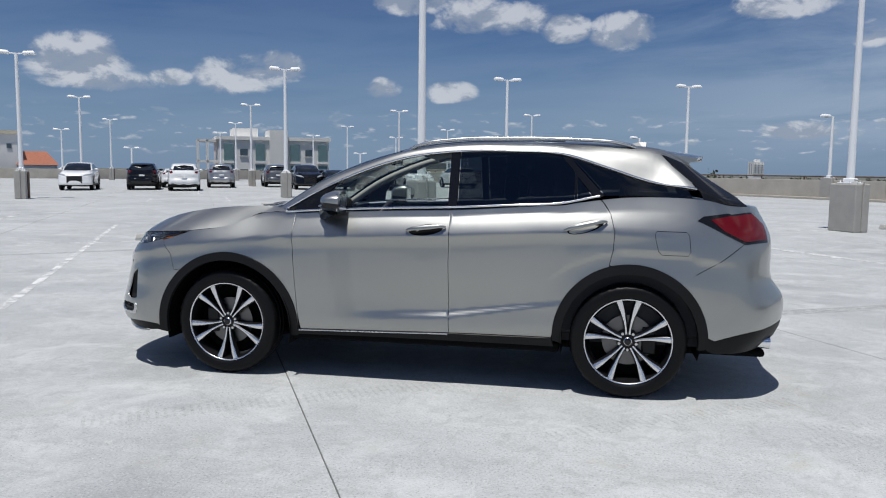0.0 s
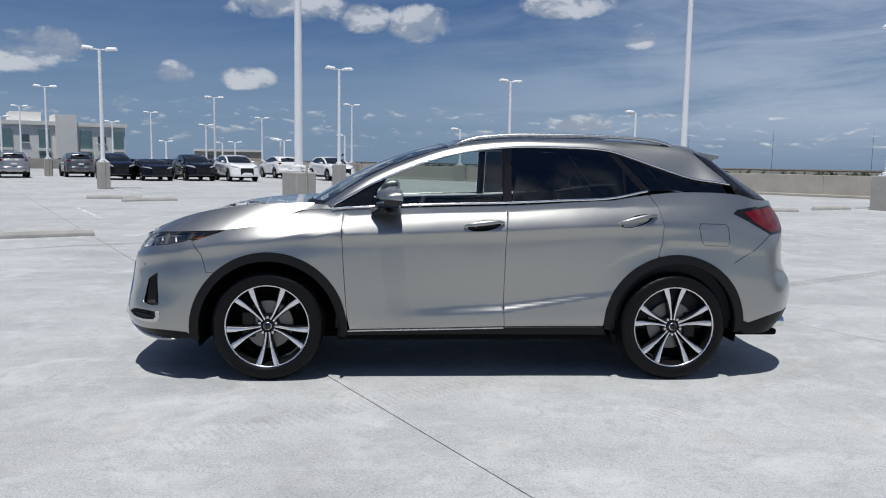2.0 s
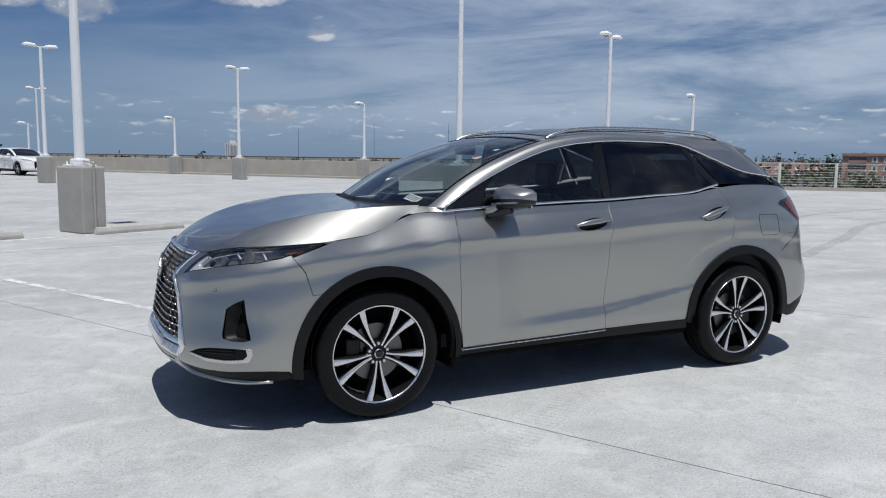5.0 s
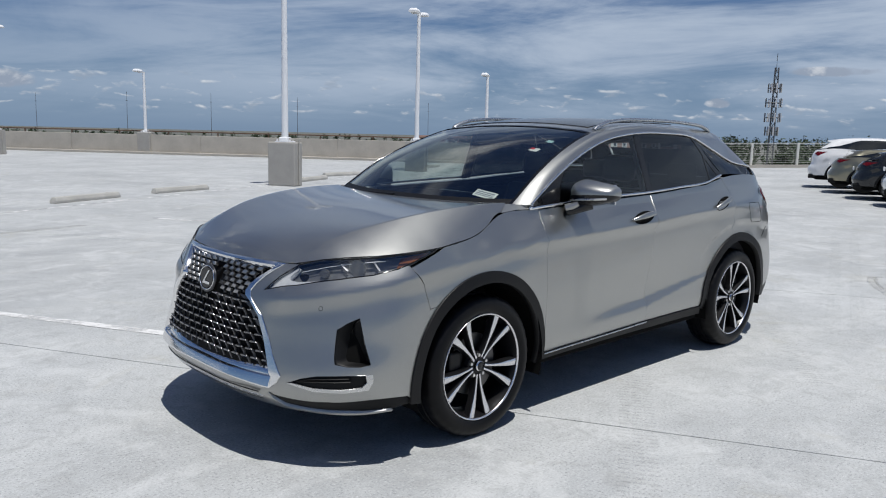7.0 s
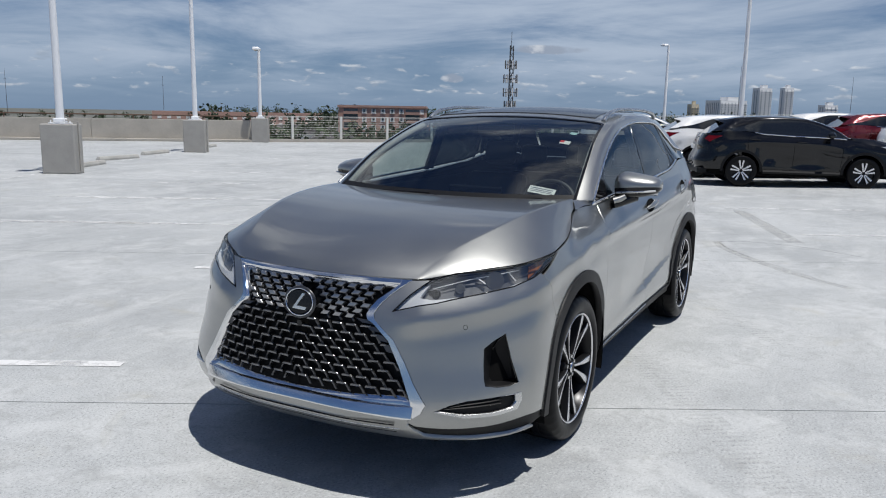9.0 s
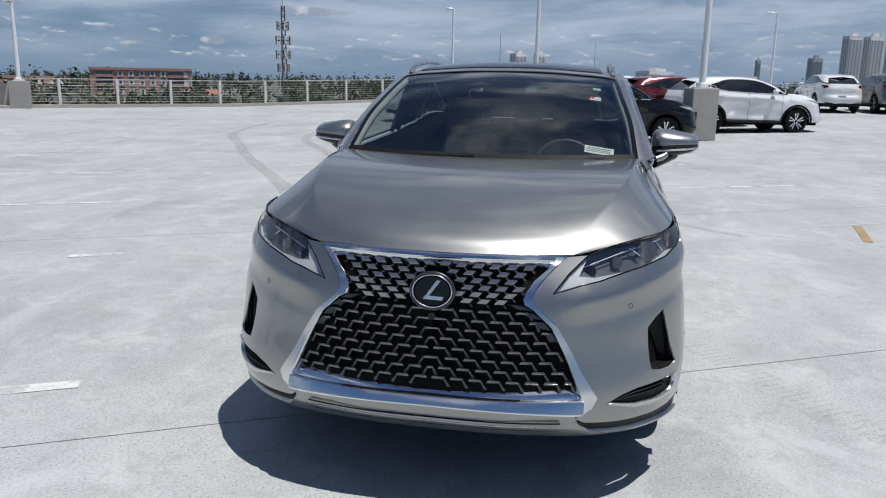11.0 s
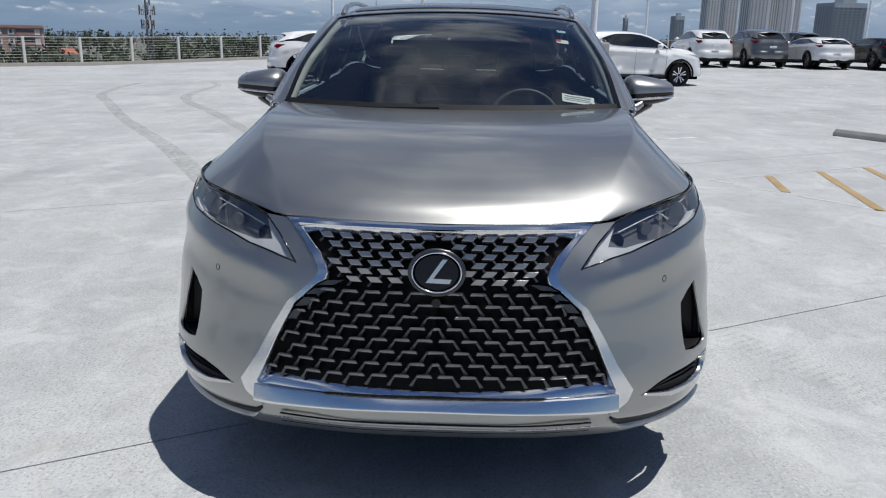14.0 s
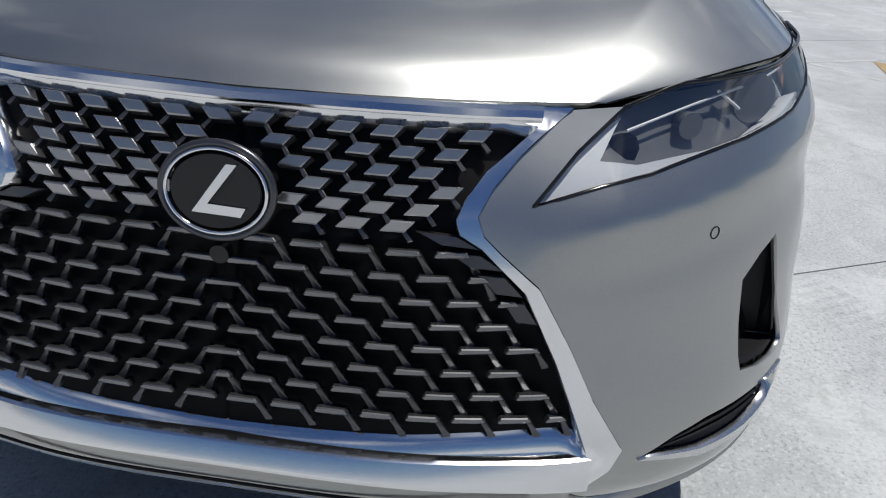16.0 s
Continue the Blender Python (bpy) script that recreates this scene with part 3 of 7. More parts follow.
def spin(profile, steps=48, axis="y", closed=False):
    """A bmesh turned from (radius, along) points round an axis."""
    bm = bmesh.new()
    rings = []
    for i in range(steps):
        a = 2 * math.pi * i / steps
        c, s = math.cos(a), math.sin(a)
        rings.append([bm.verts.new({"y": (r * c, h, r * s), "z": (r * c, r * s, h), "x": (h, r * c, r * s)}[axis]) for r, h in profile])
    n = len(profile)
    for i in range(steps):
        p, q = rings[i], rings[(i + 1) % steps]
        for k in range(n if closed else n - 1):
            l = (k + 1) % n
            bm.faces.new((p[k], p[l], q[l], q[k]))
    bmesh.ops.remove_doubles(bm, verts=bm.verts, dist=1e-6)
    bmesh.ops.recalc_face_normals(bm, faces=bm.faces)
    return bm


def tube(points, radius, sides=8, normals=None, flat=1.0, closed=False):
    """A round or flattened bar along points; normals give the side on which flat acts."""
    p = np.asarray(points, float)
    rad = np.broadcast_to(radius, (len(p),))
    t = np.gradient(p, axis=0)
    t /= np.linalg.norm(t, axis=1, keepdims=True) + 1e-12
    bm = bmesh.new()
    rings = []
    for i in range(len(p)):
        ref = np.array(normals[i]) if normals is not None else np.array([0, 0, 1.0]) if abs(t[i][2]) < 0.9 else np.array([1.0, 0, 0])
        u = np.cross(t[i], ref)
        u /= np.linalg.norm(u) + 1e-12
        v = np.cross(u, t[i])
        rings.append([bm.verts.new(p[i] + rad[i] * (u * math.cos(a) + flat * v * math.sin(a))) for a in np.arange(sides) * 2 * math.pi / sides])
    for q, r in zip(rings, rings[1:] + (rings[:1] if closed else [])):
        for k in range(sides):
            bm.faces.new((q[k], q[(k + 1) % sides], r[(k + 1) % sides], r[k]))
    if not closed:
        bm.faces.new(rings[0][::-1])
        bm.faces.new(rings[-1])
    bmesh.ops.recalc_face_normals(bm, faces=bm.faces)
    return bm

# ---- the silver car ----
CAR = thing("suv", pose(0, 0, 0), "silver-grey luxury crossover with black wheel-arch cladding, parked on pale deck", "car")


def both(name, surface, outline, mat, label="", parent=None, **kw):
    """The same panel on both sides of the car, each its own part."""
    return [piece(name, cut(surface, outline, sides=s, **kw), mat, parent or CAR, label) for s in "LR"]


def on(surface, pts, n=None):
    """Outline points given as (x, w, z) laid onto a surface."""
    return surface.find("xwz", dense(pts, 0.04))


def ring_of(cx, cz, r, a0, a1, n=40):
    a = np.radians(np.linspace(a0, a1, n))
    return np.stack([cx + r * np.cos(a), cz + r * np.sin(a)], 1)


def side(pts):
    return LOWER.find("xz", dense(pts, 0.05), a=(1.25, 5.7))


FA, RA = (-1.386, 0.360), (1.398, 0.388)
R_OUT, R_IN = 0.518, 0.460
R_REAR, R_REAR_IN = 0.492, 0.432

# hood
hood_rim = np.concatenate([HOOD.find("xwz", HOOD.p[::4, 0]), [(HOOD.a[-1], b) for b in HOOD.b[::3]],
                           [(a, HOOD.b[-1]) for a in HOOD.a[::-4]], [(HOOD.a[0], b) for b in HOOD.b[::-3]]])
piece("hood", cut(HOOD, tidy(hood_rim, 0.01), sides="both", gap=0.0, step=0.02), SILVER, CAR)

# front bumper, cut out for grille, lamps and vents
frame_out = [(.471, .944), (.437, .916), (.404, .885), (.372, .845), (.355, .81), (.366, .784), (.392, .76), (.451, .71), (.505, .62), (.55, .536), (.606, .452), (.59, .418), (.552, .391)]
frame_in = [(.425, .921), (.392, .892), (.36, .865), (.338, .833), (.327, .805), (.334, .786), (.365, .768), (.432, .705), (.488, .598), (.532, .50), (.552, .452)]
lamp = [(-2.373, .43, .822), (-2.314, .483, .888), (-2.252, .545, .944), (-2.199, .61, .965), (-2.118, .715, .984), (-1.98, .826, .996), (-1.87, .866, 1.004), (-1.70, .888, 1.014),
        (-1.82, .892, .973), (-1.935, .872, .931), (-2.04, .822, .905), (-2.16, .73, .884), (-2.283, .587, .852), (-2.373, .43, .822)]
vent = [(-2.125, .838, .727), (-2.12, .866, .62), (-2.108, .888, .54), (-2.105, .892, .516), (-2.145, .868, .506), (-2.19, .828, .506), (-2.226, .788, .515), (-2.224, .780, .54), (-2.216, .775, .60), (-2.206, .773, .672), (-2.168, .805, .704), (-2.125, .838, .727)]
trim = [(-2.386, .637, .425), (-2.344, .693, .452), (-2.298, .745, .466), (-2.191, .845, .472), (-2.10, .90, .474), (-2.098, .897, .44), (-2.115, .887, .405), (-2.20, .83, .396), (-2.30, .733, .398), (-2.386, .637, .425)]
trim_in = [(-2.128, .882, .471), (-2.122, .884, .440), (-2.140, .872, .417), (-2.215, .815, .409), (-2.305, .735, .411), (-2.370, .657, .427)]
fr = LOWER.find("wz", dense(frame_out, 0.03), a=(0, 1.3))
split_top, split_arch = (-1.885, .95), (-1.757, .76)
lamp_ab = on(LOWER, lamp)
vent_ab, trim_ab = on(LOWER, vent)[:-1], on(LOWER, trim)[:-1]
under = on(LOWER, [(-2.13, .873, .352), (-2.26, .765, .352), (-2.40, .56, .36), (-2.42, .53, .378)])
bumper = np.concatenate([
    fr[:1], on(LOWER, [(-2.25, .546, .945), (-2.314, .483, .888), (-2.373, .43, .822), (-2.283, .587, .852), (-2.16, .73, .884), (-2.04, .822, .905), (-1.935, .872, .931), (-1.885, .885, .948)]),
    side([(-1.885, .945), (-1.82, .86), (-1.775, .70)])[1:-1],
    side(ring_of(*FA, R_OUT, 132, 184)), side([(-1.92, .34), (-2.0, .348)]), under, fr[::-1][:-1]])
both("front_bumper", LOWER, bumper, SILVER, holes=[vent_ab, trim_ab], step=0.018, flange=0.008)
for s in "LR":
    m = -1 if s == "L" else 1
    rim = [(-2.125, .838, .727), (-2.168, .805, .704), (-2.206, .773, .672), (-2.216, .775, .60), (-2.224, .780, .54), (-2.226, .788, .515), (-2.19, .828, .506), (-2.145, .868, .506), (-2.105, .892, .516)]
    deep = [(-2.118, .838, .724), (-2.128, .802, .694), (-2.126, .782, .655), (-2.118, .784, .588), (-2.112, .788, .54), (-2.106, .798, .522), (-2.096, .832, .514), (-2.090, .865, .514), (-2.098, .889, .519)]
    bm = bmesh.new()
    rows = []
    for k in np.linspace(0, 1, 7):
        f, g = 1 - (1 - k) ** 2, k * k
        rows.append([bm.verts.new((x0 + (x1 - x0) * g, (w0 + (w1 - w0) * f) * m, z0 + (z1 - z0) * k)) for (x0, w0, z0), (x1, w1, z1) in zip(rim, deep)])
    for p, q in zip(rows, rows[1:]):
        for i in range(8):
            bm.faces.new((p[i], p[i + 1], q[i + 1], q[i]))
    bmesh.ops.recalc_face_normals(bm, faces=bm.faces)
    part("vent_surround", bm, BLACK_TRIM, CAR, "black wall of the side vent", soft=60)
    bm = bmesh.new()
    bm.faces.new([bm.verts.new((x + .001, w * m, z)) for x, w, z in deep + [(-2.102, .887, .54), (-2.115, .866, .62)]])
    bmesh.ops.triangulate(bm, faces=bm.faces)
    part("vent_insert", bm, BLACK_TRIM, CAR, "black bumper side vent")
    lip_line = [(-2.119, .837, .722), (-2.129, .804, .692), (-2.127, .785, .653), (-2.119, .787, .588), (-2.107, .801, .525), (-2.091, .863, .518), (-2.100, .886, .522), (-2.104, .884, .54), (-2.118, .864, .62), (-2.119, .837, .722)]
    part("vent_edge", tube(np.array(lip_line) * (1, m, 1) - (.002, 0, 0), 0.004, 6), GLOSS_BLACK, CAR, soft=60)
    piece("trim_insert", cut(LOWER, trim_ab, off=-0.014, gap=-0.004, step=0.03, sides=s, flange=0), BLACK_TRIM, CAR)
    flip = np.array([1, -1 if s == "L" else 1, 1])
    strip_ab = on(LOWER, trim[3:] + trim_in[::-1])
    piece("trim_strip", cut(LOWER, strip_ab, off=0.004, gap=0, step=0.02, sides=s, flange=0.016), SATIN, CAR, "bright lower vent trim")
    for k in (0.35, 0.68):
        p, n = LOWER.at(on(LOWER, [(-2.365 + .02 * k, .667, .430 + .014 * k), (-2.30, .742, .426 + .036 * k), (-2.185, .848, .426 + .046 * k)]))
        part("trim_louvre", tube((p - n * 0.008) * flip, 0.006, 6, flat=0.6), BLACK_TRIM, CAR, soft=60)
    q, n = LOWER.at(on(LOWER, [(-2.245, .705, .765), (-2.243, .708, .765)])[:1])
    side_way = np.cross(n[0], (0, 0, 1.0))
    side_way /= np.linalg.norm(side_way)
    up_way = np.cross(side_way, n[0])
    part("parking_sensor", tube([(q[0] + n[0] * 0.0005 + 0.0095 * (side_way * math.cos(a) + up_way * math.sin(a))) * flip for a in np.linspace(0, 2 * math.pi, 25)[:-1]], 0.0009, 5, closed=True), DARK, CAR)

# lower lip, with the black slot above its ends
slot = np.concatenate([on(LOWER, [(-2.41, .54, .362), (-2.26, .765, .352), (-2.13, .873, .352), (-1.99, .92, .35)]), side([(-1.94, .345), (-1.88, .30)]),
                       on(LOWER, [(-1.99, .915, .293), (-2.165, .81, .293), (-2.33, .60, .30), (-2.40, .50, .335)])])
both("bumper_slot", LOWER, slot, BLACK_TRIM, off=-0.006, gap=0, flange=0.01)
lip = np.concatenate([[(LOWER.a[0], b) for b in np.linspace(0.0, LOWER.find("wz", [(0.015, .402)], a=(0, 1.2))[0][1], 6)],
                      LOWER.find("wz", dense([(.02, .402), (.30, .399), (.548, .387)], 0.04), a=(0, 1.2)),
                      on(LOWER, [(-2.41, .535, .365), (-2.36, .58, .31), (-2.17, .81, .295), (-2.0, .917, .296), (-2.0, .915, .287)]), [(a, 0.0) for a in np.arange(1.40, LOWER.a[0], -0.05)]])
piece("lower_lip", cut(LOWER, lip, sides="both", gap=0, off=0.002, step=0.03, flange=0.03, lift=lambda p: np.interp(p[:, 2], [0.28, 0.30, 0.352, 0.362, 0.402], [0.006, 0.008, 0.004, -0.007, -0.010])), SILVER, CAR, "silver lower bumper lip")
for z in (0.338,):
    w = np.linspace(-0.50, 0.50, 41)
    p, n = LOWER.at(LOWER.find("wz", [(abs(k), z) for k in w], a=(0, 1.2)))
    part("lip_rib", tube(np.stack([p[:, 0], w, p[:, 2]], 1) + (-0.006, 0, 0), 0.004, 6), SATIN, CAR)
for z in (0.318, 0.356):
    w = np.linspace(-0.48, 0.48, 41)
    p, n = LOWER.at(LOWER.find("wz", [(abs(k), z) for k in w], a=(0, 1.2)))
    part("lip_groove", tube(np.stack([p[:, 0], w, p[:, 2]], 1) + (-0.0095 if z < 0.32 else -0.0055, 0, 0), 0.0028, 6), BLACK_TRIM, CAR)

# grille: frame, black backing, bars, badge
outer = np.concatenate([LOWER.find("wz", dense([(0.012, .940), (.26, .946), (.40, .947), (.471, .944)], 0.04), a=(0, 1.2)), fr[1:], LOWER.find("wz", dense([(.55, .391), (.287, .402), (0.012, .405)], 0.04), a=(0, 1.2))])
inner = np.concatenate([LOWER.find("wz", dense([(0.012, .923), (.26, .928), (.38, .929), (.425, .921)], 0.04), a=(0, 1.2)), LOWER.find("wz", dense(frame_in, 0.03)[1:], a=(0, 1.2)), LOWER.find("wz", dense([(.54, .446), (.27, .444), (0.012, .443)], 0.04), a=(0, 1.2))])
outer[[0, -1], 0] = inner[[0, -1], 0] = LOWER.a[0]
band = dense(np.concatenate([outer, inner[::-1], outer[:1]]), 0.014)[:-1]
tilt = lambda p: np.interp(p[:, 2], [0.391, 0.408, 0.442, 0.458], [0.006, 0.009, -0.020, 0.0]) * np.clip((0.565 - p[:, 1]) / 0.04, 0, 1) + np.interp(p[:, 2], [0.915, 0.938], [0.0, -0.008]) * np.clip((p[:, 0] + 2.28) / -0.03, 0, 1)
piece("grille_frame", cut(LOWER, band, sides="both", gap=0, off=0.006, step=0.022, flange=0.045, lift=tilt), CHROME, CAR, "bright chrome hourglass grille frame")
span = np.linspace(-0.562, 0.562, 81)
face, _ = LOWER.at(LOWER.find("wz", [(max(abs(w), .001), .424) for w in span], a=(0, 1.2)))
bm = bmesh.new()
rows = []
for w, x in zip(span, face[:, 0]):
    k = abs(w) / 0.562
    z1, z0 = .444 + .003 * k * k, .404 - .011 * k * k
    rows.append([bm.verts.new((x + dx, w, z)) for dx, z in ((.034, z1), (.002, z1 - .001), (-.004, z1 - .004), (-.0175, z0 + .010), (-.0185, z0 + .006), (-.0165, z0 + .001), (.01, z0 - .001))])
for a, b in zip(rows, rows[1:]):
    for k in range(6):
        bm.faces.new((a[k], b[k], b[k + 1], a[k + 1]))
bm.faces.new(rows[0])
bm.faces.new(rows[-1][::-1])
bmesh.ops.recalc_face_normals(bm, faces=bm.faces)
part("grille_bottom_bar", bm, CHROME, CAR, "bright chrome bar under the grille", soft=25)
span = np.linspace(-0.43, 0.43, 61)
top_z = lambda w: np.interp(abs(w), [0, .26, .40, .46], [.941, .946, .946, .944])
face, _ = LOWER.at(LOWER.find("wz", [(max(abs(w), .001), top_z(w) - .010) for w in span], a=(0, 1.2)))
bm = bmesh.new()
rows = [[bm.verts.new((x + dx, w, top_z(w) + dz)) for dx, dz in ((.034, -.018), (.0, -.018), (-.010, -.015), (-.011, -.011), (-.006, -.002), (.006, .002))] for w, x in zip(span, face[:, 0])]
for a, b in zip(rows, rows[1:]):
    for k in range(5):
        bm.faces.new((a[k], b[k], b[k + 1], a[k + 1]))
bm.faces.new(rows[0])
bm.faces.new(rows[-1][::-1])
bmesh.ops.recalc_face_normals(bm, faces=bm.faces)
part("grille_top_bar", bm, CHROME, CAR, "bright chrome strip over the grille", soft=25)
backing = piece("grille_backing", cut(LOWER, np.maximum(shrink(tidy(inner), -0.01), (LOWER.a[0], 0)), sides="both", gap=0, off=-0.034, step=0.05, flange=0), GRILLE_BLACK, CAR, "black grille backing")


def bar_mesh(name, length, height, deep, skew, leg, mirror):
    """One bar of the grille with its falling tail: x across, y up, z out."""
    bm = bmesh.new()
    l, h = length / 2, height / 2
    add = lambda pts: [bm.verts.new((x * mirror, y, z)) for x, y, z in pts]
    def block(line, rise, slot):
        """A bevelled block on an outline; rise gives its height at a point."""
        cx, cy = np.mean(line, 0)
        back = add([(x, y, -0.004) for x, y in line])
        edge = add([(x, y, rise(x, y) * .85) for x, y in line])
        front = add([(x + (cx - x) * .05, y + (cy - y) * .26, rise(x, y)) for x, y in line])
        faces = [bm.faces.new(front)]
        for p, q in ((back, edge), (edge, front)):
            faces += [bm.faces.new((p[i], p[(i + 1) % len(line)], q[(i + 1) % len(line)], q[i])) for i in range(len(line))]
        for f in faces:
            f.material_index = slot

    if leg:
        block([(-l, -h * .6), (-l + h * .9, h), (l, h), (l + .006, -h * .1), (l - .004, -h), (-l + h * .6, -h)], lambda x, y: deep * (1 if y > -h * .5 else .8), 0)
        ends = (1, -1) if skew else (1,)
        for e in ends:
            block([(e * x, y) for x, y in ((l - .004, h * .8), (l + .003, h * .4), (l + leg, -.031), (l + leg - .010, -.033))], lambda x, y: deep * (.8 if y > -h else .15), 1)
    else:
        block([(-l - skew, -h), (l - skew, -h), (l + skew, h), (-l + skew, h)], lambda x, y: deep * (.75 if y < 0 else 1), 0)
        block([(l - skew - .003, -h), (l - skew, -h * .4), (l - skew + .012, -h - .012), (l - skew + .006, -h - .014)], lambda x, y: deep * .5, 1)
    bmesh.ops.recalc_face_normals(bm, faces=bm.faces)
    me = bpy.data.meshes.new(name)
    bm.to_mesh(me)
    bm.free()
    me.materials.append(SHADED_GUNMETAL if leg else GUNMETAL)
    me.materials.append(BAR_LEG)
    return me


BARS = {(k, m): bar_mesh("grille_bar", *a, m) for k, a in {"low": (0.046, 0.0105, 0.016, 0.0, 0.024), "mid": (0.026, 0.0105, 0.016, 0.0, 0.020), "centre": (0.052, 0.0105, 0.016, 1.0, 0.022), "peak": (0.020, 0.0105, 0.016, 1.0, 0.020), "up": (0.034, 0.0165, 0.016, 0.007, 0.0)}.items() for m in (1, -1)}
hole = [(0, .920), (.37, .925), (.404, .916), (.352, .865), (.322, .806), (.332, .782), (.362, .762), (.427, .70), (.482, .598), (.526, .50), (.544, .455), (0, .452)]


def grille_bar(me, w, z, m, off=-0.019):
    p, n = LOWER.at(LOWER.find("wz", [(abs(w), z)], a=(0, 1.2)))
    n = Vector((n[0][0], n[0][1] * m, n[0][2]))
    at = Vector((p[0][0], p[0][1] * m, p[0][2])) + n * off
    across = Vector((0, 0, 1)).cross(n).normalized()
    up = n.cross(across)
    ob = new("grille_bar", me)
    ob.parent = CAR
    ob.matrix_local = Matrix(((across.x, up.x, n.x, at.x), (across.y, up.y, n.y, at.y), (across.z, up.z, n.z, at.z), (0, 0, 0, 1)))


for row_n in range(8):
    z = 0.507 + row_n * 0.0356
    for k in range(0, 10):
        w = (k + (row_n % 3) / 3) * 0.068 + 0.030
        if k == 0 and row_n % 3 > 0 and z < 0.71:
            grille_bar(BARS["centre" if row_n % 3 == 2 else "peak", 1], 0.0, z, 1)
        for m in (1, -1):
            fits = lambda r: inside(hole, [(w + r, z - 0.008), (w + r, z + 0.008)]).all()
            if z > 0.735 and w < 0.05:
                continue
            if fits(0.030):
                grille_bar(BARS["low", -m], w, z, m)
            elif fits(0.012):
                grille_bar(BARS["mid", -m], w - 0.006, z, m)
for row_n in range(6):
    z = 0.793 + row_n * 0.0234
    for k in range(-8, 9):
        w = (k + (0.5 if row_n % 2 else 0)) * 0.062
        d2 = (w / 0.088) ** 2 + ((z - 0.825) / 0.066) ** 2
        if d2 > 1 and inside(hole, [(abs(w) + 0.022, z - 0.009), (abs(w) + 0.022, z + 0.009)]).all():
            grille_bar(BARS["up", 1 if w < 0 else -1], abs(w), z, 1 if w >= 0 else -1)
# inner black blades beside the waist
BLADE_LINE = [(.336, .786), (.372, .760), (.408, .729), (.440, .690), (.464, .648)]
for i, ((w0, z0), (w1, z1)) in enumerate(zip(BLADE_LINE, BLADE_LINE[1:])):
    inner_w = .062 - .008 * i
    corners = LOWER.find("wz", [(w0 - .004, z0 - .003), (w1 - .004, z1 + .004), (w1 - inner_w, z1 + .010), (w0 - inner_w, z0 + .002)], a=(0, 1.2))
    p, n = LOWER.at(corners)
    for m in (1, -1):
        bm = bmesh.new()
        low, mid, top = ([bm.verts.new((p[k] + n[k] * h + (p.mean(0) - p[k]) * g) * (1, m, 1)) for k in range(4)] for h, g in ((-.034, 0), (-.010, 0), (-.006, .12)))
        bm.faces.new(top)
        for a, b in ((low, mid), (mid, top)):
            for k in range(4):
                bm.faces.new((a[k], a[(k + 1) % 4], b[(k + 1) % 4], b[k]))
        bmesh.ops.recalc_face_normals(bm, faces=bm.faces)
        part("grille_blade", bm, DARK_STEEL, CAR)

badge = new("badge")
badge.parent = CAR
badge.matrix_local = pose(-2.436, 0, 0.822, 90, 0, -90) @ pose(0, 0, 0, -9, 0, 0) @ Matrix.Scale(0.93, 4)
ring = [(0.0775 * math.cos(a), 0.0630 * math.sin(a), 0.012) for a in np.linspace(0, 2 * math.pi, 49)[:-1]]
part("badge_ring", tube(ring, 0.0030, 10, closed=True), CHROME, badge, soft=70)
disc = bmesh.new()
low, high = ([disc.verts.new((0.0755 * k * math.cos(a), 0.061 * k * math.sin(a), h)) for a in np.linspace(0, 2 * math.pi, 41)[:-1]] for k, h in ((1.0, 0.004), (0.9, 0.014)))
disc.faces.new(high)
for i in range(40):
    disc.faces.new((low[i], low[(i + 1) % 40], high[(i + 1) % 40], high[i]))
part("badge_disc", disc, GLOSS_BLACK, badge)
collar = [(0.0855 * math.cos(a), 0.0705 * math.sin(a), 0.006) for a in np.linspace(0, 2 * math.pi, 49)[:-1]]
part("badge_collar", tube(collar, 0.0065, 10, closed=True), DARK_STEEL, badge, soft=70)
mark = [(0.018, 0.043), (0.034, 0.043), (-0.010, -0.018), (0.048, -0.020), (0.041, -0.034), (-0.034, -0.032)]
bm = bmesh.new()
lo, hi = [bm.verts.new((x, y, 0.013)) for x, y in mark], [bm.verts.new((x, y, 0.019)) for x, y in mark]
bm.faces.new(hi)
for i in range(6):
    bm.faces.new((lo[i], lo[(i + 1) % 6], hi[(i + 1) % 6], hi[i]))
bmesh.ops.recalc_face_normals(bm, faces=bm.faces)
part("badge_mark", bm, CHROME, badge)
part("front_camera", tube([(-2.45, 0, 0.730), (-2.43, 0, 0.730)], 0.014, 14), GLOSS_BLACK, CAR)

